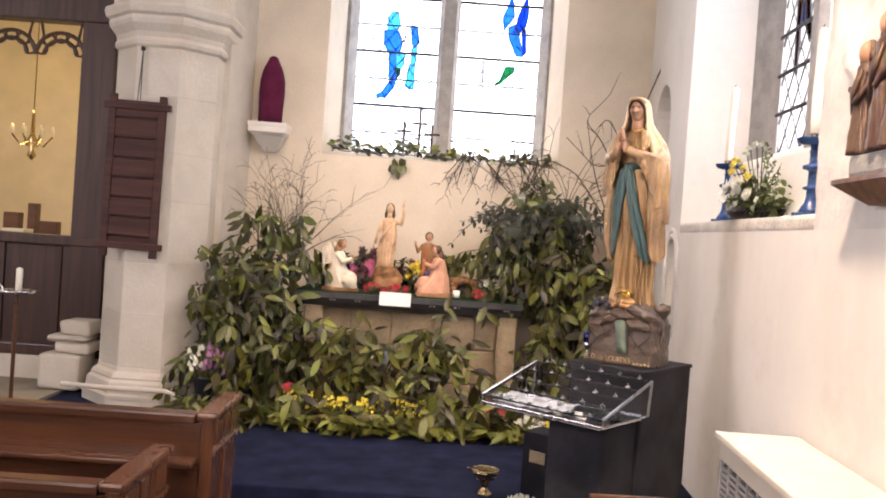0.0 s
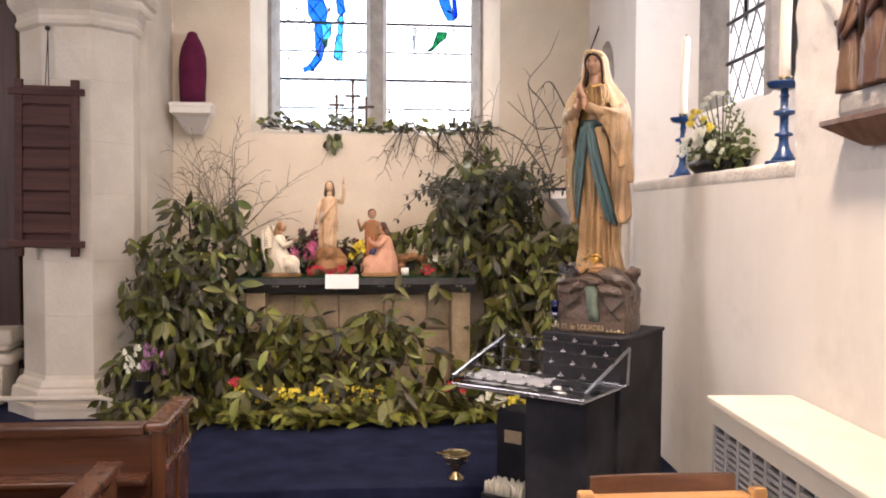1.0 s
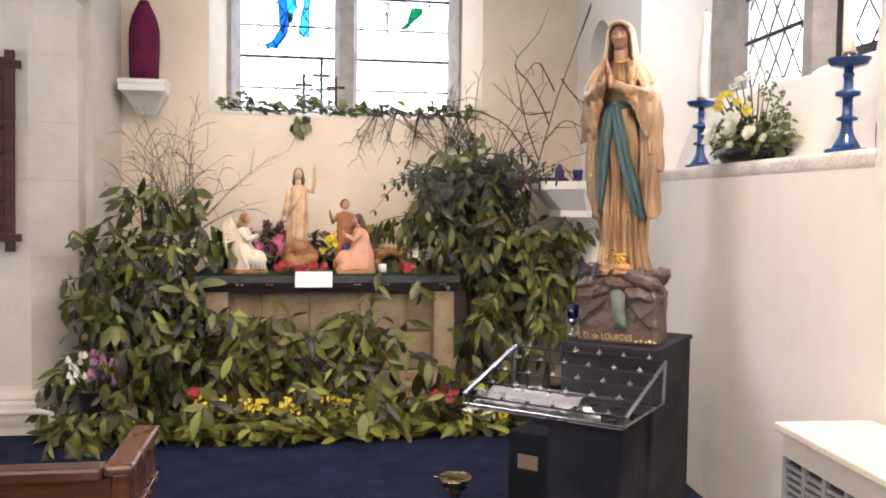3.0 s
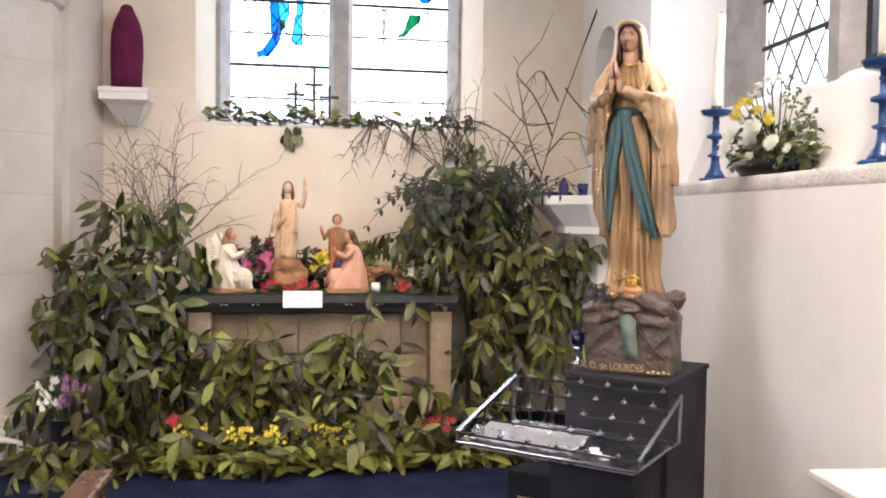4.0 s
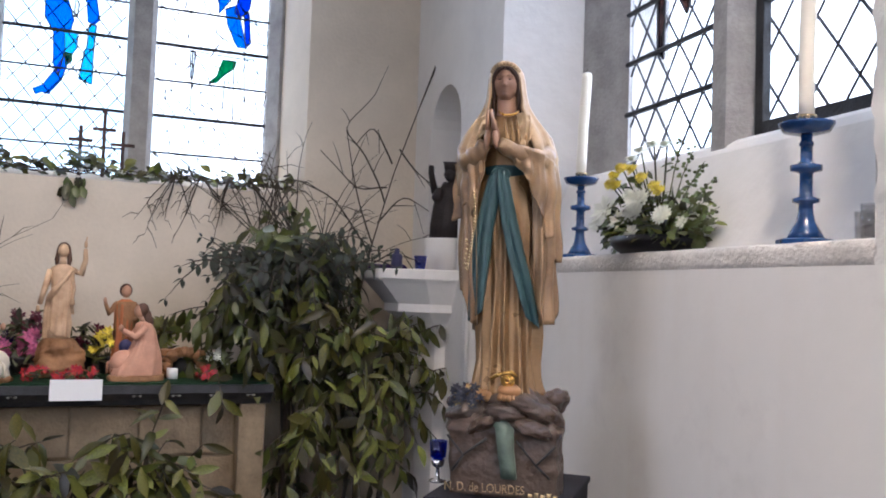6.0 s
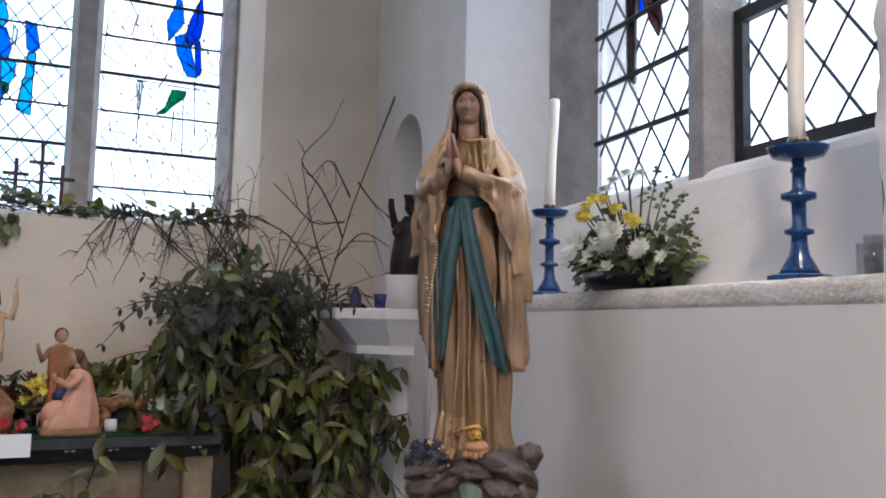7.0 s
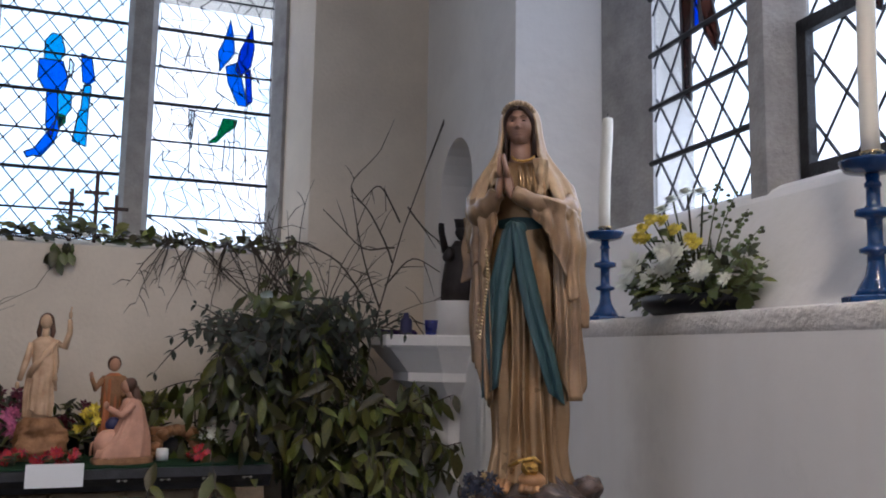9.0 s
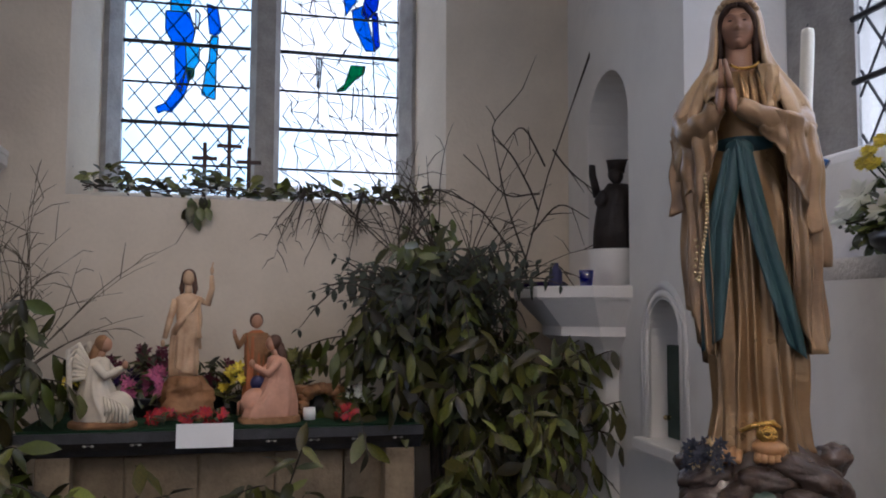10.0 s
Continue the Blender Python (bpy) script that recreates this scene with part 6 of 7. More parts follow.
    for k in range(34):
        c = Vector((-0.12 + rnd(-0.05, 0.05), -0.115 + rnd(-0.045, 0.03), 0.315 + rnd(-0.03, 0.03)))
        for q in range(3):
            bloom(bm, c + Vector((0, -0.003 * q, 0.002 * q)), 0.02 - 0.005 * q, 9 if rnd(0, 1) < 0.88 else 10, 6, Vector((rnd(-0.6, 0.6), -1, rnd(0.1, 0.9))), 0.25 + 0.3 * q)
    # rosary hung from the arm
    pts = [(-0.096 + 0.004 * math.sin(t * 5) - 0.022 * t * t, -0.136 + 0.012 * t, 0.99 - 0.26 * t) for t in [i / 26 for i in range(27)]] + [(-0.126 - 0.004 * math.sin(i), -0.122, 0.735 + 0.016 * i) for i in range(7)]
    for p in pts:
        ball(bm, p, 0.0046, mi=10, u=7, v=5)
    # raised words on the base
    add_text(bm, "N. D. de LOURDES", 0.04, 0.002, pose(-0.055, -0.2005, 0.018, 90, 0, 0) @ Matrix.Diagonal((0.8, 1, 1, 1)), 14)
    for k in range(5):
        box(bm, 0.085 + 0.02 * k, 0.099 + 0.02 * k, -0.2, -0.195, 0.012, 0.022 + 0.005 * (k % 2), 10)
    # the figure leans a little off its base
    for v in bm.verts:
        v.co.x += 0.044 * (1 - min(v.co.z, 1.4) / 1.4)
    ob = part("statue", bm, [ROCKP, ROBE, MANTLE, TEAL, FACE, DARK_HAIR, VEIL, STREAM, GOLD, FLOWER_DARK, PEARL, SLOT, SKIN, FOOT, LETTER], None, "", pose(2.2, -2.24, 0.905, 0, 0, -32), True)
    tagged(ob, "painted plaster statue of a veiled praying woman with a teal sash", "statue")


STAND = pose(2.257, -2.263, 0, 0, 0, -40.6)


def build_pedestal():
    p = thing("pedestal", "tall black cloth-covered box pedestal under the statue", "pedestal", STAND)
    part("pedestal_body", box(bmesh.new(), -0.215, 0.215, -0.28, 0.28, 0.0, 0.885, bevel=0.006), BLACK, p)
    part("pedestal_top", box(bmesh.new(), -0.222, 0.222, -0.287, 0.287, 0.885, 0.905, bevel=0.004), BLACK, p)
    c = thing("votive_cup", "cobalt blue glass cup on a small metal stem", "candle holder", pose(2.025, -2.15, 0.9055))
    bm = bmesh.new()
    lathe(bm, [(0.03, 0.0), (0.03, 0.006), (0.008, 0.012), (0.006, 0.045), (0.02, 0.055), (0.024, 0.075), (0.02, 0.078)])
    part("stem", bm, STEEL, c, "silver stem and foot", smooth=True)
    bm = bmesh.new()
    lathe(bm, [(0.014, 0.076), (0.027, 0.085), (0.031, 0.14), (0.028, 0.14), (0.023, 0.088), (0.01, 0.082)], n=20)
    part("cup", bm, COBALT, c, "blue glass cup", smooth=True)


# darker than the left side bar's steel; for the rack's other bars and posts
DULL_STEEL = mat("dull_dark_steel", (0.3, 0.31, 0.33), 0.3, 0.2, 16, 80, 0.1, metal=1.0)
FOIL = mat("crumpled_foil", (0.92, 0.92, 0.94), 0.3, 0.05, 20, 90, 0.2, metal=0.75)
TRAY_STEEL = mat("polished_tray_steel", (0.85, 0.86, 0.88), 0.3, 0.15, 14, 60, 0.08, metal=1.0)


def build_votive_stand():
    s = thing("votive_stand", "black votive candle stand with a sloping steel rack", "candle stand", STAND)
    x0, x1, yb, yf, zb, zf = -0.43, 0.27, -0.3, -0.78, 0.865, 0.725
    part("stand_body", box(bmesh.new(), -0.12, 0.2, -0.62, -0.3, 0.0, 0.672, bevel=0.01), BLACK, s, "black box body")
    part("base_plate", box(bmesh.new(), -0.13, 0.21, -0.64, -0.3, -0.1495, 0.0, bevel=0.006), BLACKP, s)
    bm = bmesh.new()
    box(bm, -0.4, -0.19, -0.42, -0.24, 0.0005, 0.5, bevel=0.006)
    ob = part("offertory_box", bm, BLACK, s, "small dark wooden money box")
    part("plaque", box(bmesh.new(), -0.35, -0.25, -0.428, -0.421, 0.34, 0.405, bevel=0.003), ALTAR_STONE, ob, "pale plaque")
    tr = part("tray", box(bmesh.new(), x0, x1, yf - 0.005, yb - 0.03, 0.685, 0.697, bevel=0.003), TRAY_GLASS, s, "clear glass drip tray")
    part("tray_plate", box(bmesh.new(), x0 + 0.02, x1 - 0.02, yf + 0.015, yb - 0.05, 0.674, 0.684), TRAY_STEEL, s, "polished grey metal tray plate")
    for x in (x0, x1):
        bm = bmesh.new()
        tube(bm, [(x, yf, zf), (x, yb, zb)], 0.011 if x < 0 else 0.008, 8)
        part("side_bar", bm, STEEL if x < 0 else DULL_STEEL, s, "bright steel side bar" if x < 0 else "dull steel side bar")
        bm = bmesh.new()
        tube(bm, [(x, yb, zb), (x, yb - 0.02, 0.69)], 0.007, 8)
        part("rear_post", bm, DULL_STEEL, s)
    for z0 in (0.697,):
        bm = bmesh.new()
        tube(bm, [(x0, yf, zf), (x0, yf, 0.69), (x1, yf, 0.69), (x1, yf, zf)], 0.006, 8)
        part("front_bar", bm, DULL_STEEL, s)
    holder = bmesh.new()
    for k in range(4):
        a = k * math.pi / 4
        tube(holder, [(-0.017 * math.cos(a), -0.017 * math.sin(a), 0), (0.017 * math.cos(a), 0.017 * math.sin(a), 0)], 0.0026, 4)
    tube(holder, [(0, 0, -0.012), (0, 0, 0.022)], [0.005, 0.0015], 6)
    lathe(holder, [(0.012, -0.004), (0.015, 0.006), (0.012, 0.006), (0.008, 0.0)], n=10)
    first = None
    for r in range(5):
        t = r / 4
        y, z = yf + (yb - yf) * t, zf + (zb - zf) * t
        bm = bmesh.new()
        tube(bm, [(x0, y, z), (x1, y, z)], 0.0045, 6)
        part("cross_rod", bm, BLACKP, s, "thin dark rod")
        for c in range(6):
            m = pose(x0 + 0.07 + c * (x1 - x0 - 0.14) / 5, y, z + 0.009) @ Matrix.Diagonal((0.75, 0.75, 0.85, 1))
            if first is None:
                first = part("spike_holder", holder, STEEL, s, "", m)
            else:
                ob = new("spike_holder", first.data)
                ob.parent = s
                ob.matrix_local = m
    # crumpled foil added to brighten the tray as a window reflection would
    bm = bmesh.new()
    nx, ny = 30, 22
    vs = []
    for j in range(ny + 1):
        for i in range(nx + 1):
            u, v = i / nx, j / ny
            p = Vector((x0 + 0.03 + 0.42 * u, yf + 0.02 + 0.2 * v, 0.0))
            vs.append(bm.verts.new((p.x + 0.02 * noise.noise(p * 9), p.y + 0.02 * noise.noise(p * 11), 0.706 + 0.022 * v + 0.012 * noise.noise(p * 22) + 0.007 * noise.noise(p * 60))))
    for j in range(ny):
        for i in range(nx):
            k = j * (nx + 1) + i
            bm.faces.new((vs[k], vs[k + 1], vs[k + nx + 2], vs[k + nx + 1]))
    bmesh.ops.solidify(bm, geom=bm.faces[:], thickness=0.002)
    part("foil", bm, FOIL, s, "crumpled silver foil added for bright reflections in the tray", smooth=True)
    # burnt candles left in the tray
    for k in range(3):
        bm = bmesh.new()
        x, y = rnd(x0 + 0.42, x0 + 0.6), rnd(yf + 0.04, yf + 0.16)
        lathe(bm, [(0.018, 0), (0.019, 0.012), (0.016, 0.013), (0.006, 0.01)], n=12)
        tagged(part("tea_light", bm, PAPER, None, "", STAND @ pose(x, y, 0.698), True), "spent white tea light in the glass tray", "candle", "tea lights in the tray")
    g = bmesh.new()
    lathe(g, [(0.02, 0), (0.024, 0.05), (0.021, 0.05), (0.018, 0.006)], n=14)
    tagged(part("glass_cup", g, TRAY_GLASS, None, "", STAND @ pose(x0 + 0.06, yf + 0.06, 0.698), True), "small clear glass candle cup", "candle holder")


# ---- south window ledge ----
def candlestick(name, m, h, lean, label):
    c = thing(name, label, "candlestick", m, "candlesticks on the ledge")
    bm = bmesh.new()
    loft(bm, [ring(0, 0, z, r, r, 8) for r, z in ((0.085, 0.0), (0.085, 0.014), (0.078, 0.018))])
    part("foot", bm, BLUEP, c, "blue octagonal foot")
    bm = bmesh.new()
    lathe(bm, [(0.056, 0.018), (0.045, 0.04), (0.028, 0.07), (0.022, 0.1), (0.021, 0.125), (0.039, 0.13), (0.04, 0.14), (0.021, 0.147), (0.019, 0.16), (0.019, 0.215), (0.023, 0.22), (0.046, 0.226), (0.047, 0.242), (0.025, 0.248), (0.018, 0.256), (0.017, 0.3), (0.021, 0.303), (0.021, 0.312), (0.016, 0.318), (0.018, 0.338)])
    part("shaft", bm, BLUEP, c, "turned blue stem with knops", smooth=True)
    bm = bmesh.new()
    lathe(bm, [(0.028, 0.335), (0.068, 0.345), (0.08, 0.365), (0.082, 0.372), (0.076, 0.372), (0.064, 0.356), (0.02, 0.352)], n=32)
    part("drip_pan", bm, BLUEP, c, "blue drip pan", smooth=True)
    bm = bmesh.new()
    lathe(bm, [(0.026, 0.352), (0.026, 0.388), (0.029, 0.39), (0.029, 0.396), (0.022, 0.396)])
    part("socket", bm, BRASS, c, "brass candle socket", smooth=True)
    bm = bmesh.new()
    loft(bm, [ring(0.004 * math.sin(z * 9), 0, z, r, r, 18) for r, z in [(0.0235, 0.39), (0.024, 0.45), (0.0235, 0.6), (0.024, 0.75), (0.0235, 0.39 + h - 0.02), (0.021, 0.39 + h), (0.012, 0.39 + h + 0.004)]])
    tilt = Euler((radians(lean), 0, 0)).to_matrix()
    bmesh.ops.rotate(bm, cent=(0, 0, 0.39), matrix=tilt, verts=bm.verts)
    wb = bmesh.new()
    tube(wb, [(0, 0, 0.39 + h), (0.001, 0, 0.402 + h), (0.005, 0, 0.412 + h)], 0.002, 5)
    bmesh.ops.rotate(wb, cent=(0, 0, 0.39), matrix=tilt, verts=wb.verts)
    candle = part("candle", bm, WAX, None, "", m, True)
    part("wick", wb, SLOT, candle, "burnt black wick")
    tagged(candle, "tall ivory wax candle in a blue candlestick", "candle", "altar candles on the ledge")


def build_ledge_things():
    candlestick("candlestick", SOUTH @ pose(0.115, -1.47, 1.737), 0.47, 3.0, "blue enamelled candlestick beside the statue")
    candlestick("candlestick", SOUTH @ pose(0.115, -2.93, 1.737), 0.5, 0.0, "blue enamelled candlestick near the casement")
    # flower arrangement
    m = SOUTH @ pose(0.13, -2.1, 1.738)
    e = thing("flower_arrangement", "low dish of white lilies and yellow chrysanthemums", "flowers", m)
    e.scale = (1.1, 1.5, 1.05)
    bm = bmesh.new()
    lathe(bm, [(0.12, 0.0), (0.15, 0.03), (0.155, 0.06), (0.14, 0.062), (0.11, 0.02)], n=28)
    part("dish", bm, BLACKP, e, "dark shallow dish", smooth=True)
    bm = bmesh.new()
    ball(bm, (0, 0, 0.05), 0.11, 0.12, 0.09, u=14, v=8)
    part("moss", bm, LEAF_DARK, e, "dark green moss", smooth=True)
    mats = []
    for k in range(460):
        v = Vector((random.gauss(-0.5, 1), random.gauss(0, 1), abs(random.gauss(0, 0.6)) - 0.05)).normalized()
        p = Vector((v.x * 0.12, v.y * 0.23, 0.06 + v.z * 0.27)) * rnd(0.5, 1.0)
        p.z = max(p.z, 0.02)
        s = rnd(0.03, 0.055)
        mats.append(Matrix.Translation(p) @ frame_of(v * 0.5 + Vector((rnd(-0.9, 0.2), rnd(-0.9, 0.9), rnd(-0.8, 0.7))), Vector((-1, rnd(-0.5, 0.5), 0.8))) @ Matrix.Diagonal((s, s, s, 1)))
    for q in mats[:130]:
        ob = new("leaf", LEAF_MESHES[random.randrange(5)])
        ob.parent = e
        ob.matrix_local = q
    leaf_mass("leaf_mass", mats[130:], LEAF_FRESH, e, "mixed green leaves", [leaf_rows(1.0, 0.72, 0.2, 0.3), leaf_rows(1.0, 0.6, 0.4, 0.3)])
    sb = bmesh.new()

    def head(c, r, mt, name, petals, layers, face, cup=0.15):
        bm = bmesh.new()
        for q in range(layers):
            bloom(bm, Vector(c) + Vector((-0.004 * q, 0, 0.002 * q)), r * (1 - 0.16 * q), 0, petals, Vector(face), cup + 0.25 * q)
        part("blossom", bm, mt, e, name)
        tube(sb, [(0, 0, 0.06), (c[0] * 0.5, c[1] * 0.6, c[2] * 0.6), c], 0.003, 4)
    # one open lily, daisy heads and small cream flowers
    for c, r, petals, layers in (((-0.12, 0.12, 0.17), 0.07, 6, 2), ((-0.12, 0.05, 0.12), 0.05, 6, 2), ((-0.13, -0.06, 0.18), 0.052, 16, 3), ((-0.12, -0.02, 0.14), 0.038, 12, 3), ((-0.12, -0.16, 0.12), 0.04, 14, 3), ((-0.1, 0.2, 0.12), 0.035, 8, 2), ((-0.13, -0.03, 0.07), 0.036, 7, 2), ((-0.11, 0.17, 0.18), 0.028, 8, 2), ((-0.1, -0.22, 0.09), 0.026, 8, 2), ((-0.12, 0.0, 0.21), 0.03, 9, 3)):
        head(c, r, WHITE_PETAL, "white flower head", petals, layers, (-1, rnd(-0.3, 0.3), 0.4))
    for c in ((-0.05, 0.03, 0.385), (-0.04, -0.02, 0.4), (-0.03, -0.07, 0.39), (-0.05, 0.07, 0.36)):
        head(c, 0.034, WHITE_PETAL, "white chrysanthemum", 14, 4, (-0.5, 0, 1), 0.05)
    for c in ((-0.1, 0.1, 0.3), (-0.11, 0.05, 0.32), (-0.1, 0.01, 0.31), (-0.11, 0.08, 0.26), (-0.1, 0.12, 0.27), (-0.1, -0.1, 0.23), (-0.11, -0.13, 0.21), (-0.1, -0.04, 0.27)):
        head(c, 0.027, YELLOW, "yellow chrysanthemum", 12, 4, (-1, rnd(-0.3, 0.3), 0.6), 0.1)
    part("stem", sb, LEAF_MASS, e)
    for y, z in ((-0.28, 0.24), (-0.2, 0.36), (-0.15, 0.4), (-0.3, 0.14), (0.26, 0.1), (-0.24, 0.3)):
        sb = bmesh.new()
        pts = [(-0.02, y * 0.3, 0.08), (-0.03, y * 0.7, z * 0.75), (-0.04, y, z)]
        tube(sb, pts, [0.003, 0.002, 0.001], 4)
        for k in range(14):
            t = 0.4 + 0.6 * k / 14
            p = Vector(pts[1]).lerp(Vector(pts[2]), (t - 0.4) / 0.6)
            ball(sb, p + Vector((rnd(-0.01, 0.01), rnd(-0.015, 0.015), rnd(-0.01, 0.01))), 0.006, u=5, v=4)
        part("trailing_sprig", sb, LEAF_FRESH, e, "fine green sprigs")
    # tea light glasses by the rough jamb
    for dy, h in ((0.0, 0.1), (0.055, 0.085)):
        bm = bmesh.new()
        lathe(bm, [(0.028, 0), (0.03, h), (0.027, h), (0.025, 0.008)], n=18)
        tagged(part("glass_cup", bm, CUP_GLASS, None, "", SOUTH @ pose(0.1 + dy * 0.6, -3.2 + dy, 1.738), True), "small clear candle glass on the ledge", "candle holder", "candle glasses")


# ---- corner bracket, niche and aumbry ----
def build_corner():
    s = thing("corbel_shelf", "white moulded stone corbel shelf under the niche", "shelf", SOUTH, kind="structure")
    plan = [(0.0, 0.78), (-0.3, 0.7), (-0.47, 0.46), (-0.44, 0.1), (-0.2, -0.1), (0.0, -0.13)]
    cx, cy = 0.0, 0.33
    def at(k, z):
        return [(p[0] * k, cy + (p[1] - cy) * (0.35 + 0.65 * k), z) for p in plan]
    bm = bmesh.new()
    loft(bm, [at(0.97, 1.62), at(1.0, 1.635), at(1.0, 1.685), at(0.985, 1.694)])
    part("slab", bm, PLASTER, s, "white shelf slab")
    bm = bmesh.new()
    loft(bm, [at(0.3, 1.28), at(0.42, 1.36), at(0.62, 1.42), at(0.66, 1.43), at(0.66, 1.48), at(0.7, 1.5), at(0.9, 1.6), at(0.93, 1.62)])
    part("moulding", bm, PLASTER, s, "hollow moulded underside")
    bm = bmesh.new()
    loft(bm, [at(0.32, z) for z in (0.0, 1.28)])
    part("shaft", bm, PLASTER, s, "plain supporting shaft")
    # round block and dark statuette in the niche
    bm = bmesh.new()
    lathe(bm, [(0.15, 0), (0.15, 0.19), (0.145, 0.2), (0.02, 0.2)], n=32)
    tagged(part("round_block", bm, PLASTER, None, "", SOUTH @ pose(0.03, 0.18, 1.7), True), "white round plinth block in the niche", "plinth")
    bm = bmesh.new()
    drape(bm, [(0, 0.1, 0.08, 0, 0), (0.1, 0.1, 0.08, 0, 0), (0.22, 0.085, 0.07, 0, 0), (0.3, 0.08, 0.065, 0.01, 0), (0.36, 0.05, 0.04, 0.01, 0)], 0, 0.1, 8, 32)
    ball(bm, (0.01, -0.01, 0.41), 0.038, 0.04, 0.05)
    loft(bm, [ring(0.01, 0, z, r, r, 12) for r, z in ((0.04, 0.43), (0.046, 0.47), (0.05, 0.49))])
    ball(bm, (-0.05, -0.05, 0.27), 0.035, 0.035, 0.05)
    tube(bm, [(-0.08, 0.0, 0.3), (-0.1, -0.03, 0.42), (-0.1, -0.03, 0.47)], [0.02, 0.018, 0.016], 8)
    roughen(bm, 0.01, 18)
    tagged(part("statuette", bm, mat("blackened_oak", (0.022, 0.014, 0.011), 0.55, 0.25, 14, 70, 0.4), None, "", SOUTH @ pose(0.03, 0.18, 1.902, 0, 0, -35) @ Matrix.Diagonal((1.15, 1.1, 1.0, 1)), True), "dark carved wooden statuette in the niche", "statuette")
    # things on the shelf
    bm = bmesh.new()
    for k in range(16):
        ball(bm, (rnd(-0.14, 0.14), rnd(-0.04, 0.04), 0.014 + rnd(0, 0.012)), rnd(0.03, 0.06), 0.03, 0.014, u=8, v=6)
    tagged(part("folded_cloth", bm, PURPLE2, None, "", SOUTH @ pose(-0.3, 0.52, 1.696, 0, 0, -40), True), "crumpled violet cloth on the stone shelf", "cloth")
    bm = bmesh.new()
    lathe(bm, [(0.034, 0), (0.037, 0.01), (0.037, 0.085), (0.03, 0.1), (0.016, 0.11), (0.016, 0.135), (0.01, 0.137)], n=18)
    tagged(part("bottle", bm, FIG_BLUE, None, "", SOUTH @ pose(-0.26, 0.34, 1.696), True), "small dark blue bottle on the stone shelf", "bottle")
    bm = bmesh.new()
    lathe(bm, [(0.03, 0), (0.038, 0.08), (0.034, 0.08), (0.027, 0.008)], n=20)
    tagged(part("glass_cup", bm, COBALT, None, "", SOUTH @ pose(-0.21, -0.02, 1.696), True), "blue glass candle cup on the stone shelf", "candle holder")
    # aumbry: moulded arch and green door
    a = thing("aumbry", "arched stone aumbry with a green door", "cupboard", SOUTH, kind="structure")
    c, r, sp = -0.48, 0.18, 1.44
    for rr, th, d in ((0.235, 0.024, 0.04), (0.195, 0.02, 0.03)):
        bm = bmesh.new()
        pts = [(d * 0.3, c + rr, 0.9)] + [(d * 0.3, c + rr * math.cos(math.pi * k / 16), sp + rr * 1.05 * math.sin(math.pi * k / 16)) for k in range(17)] + [(d * 0.3, c - rr, 0.9)]
        tube(bm, pts, th, 8)
        part("arch_moulding", bm, PLASTER, a, "white moulded arch", smooth=True)
    d = part("door", box(bmesh.new(), 0.1, 0.13, -0.655, -0.305, 0.952, 1.4, bevel=0.004), mat("dark_green_paint", (0.02, 0.05, 0.035), 0.5, 0.2), a, "dark green cupboard door")
    bm = bmesh.new()
    lathe(bm, [(0.012, 0), (0.014, 0.02), (0.008, 0.03)], n=10)
    part("knob", bm, BRASS, d, "small brass knob", pose(0.095, -0.34, 1.05, 0, -90, 0))
    part("sill", box(bmesh.new(), -0.06, 0.16, -0.72, -0.24, 0.89, 0.949, bevel=0.01), PLASTER, a, "projecting stone sill")


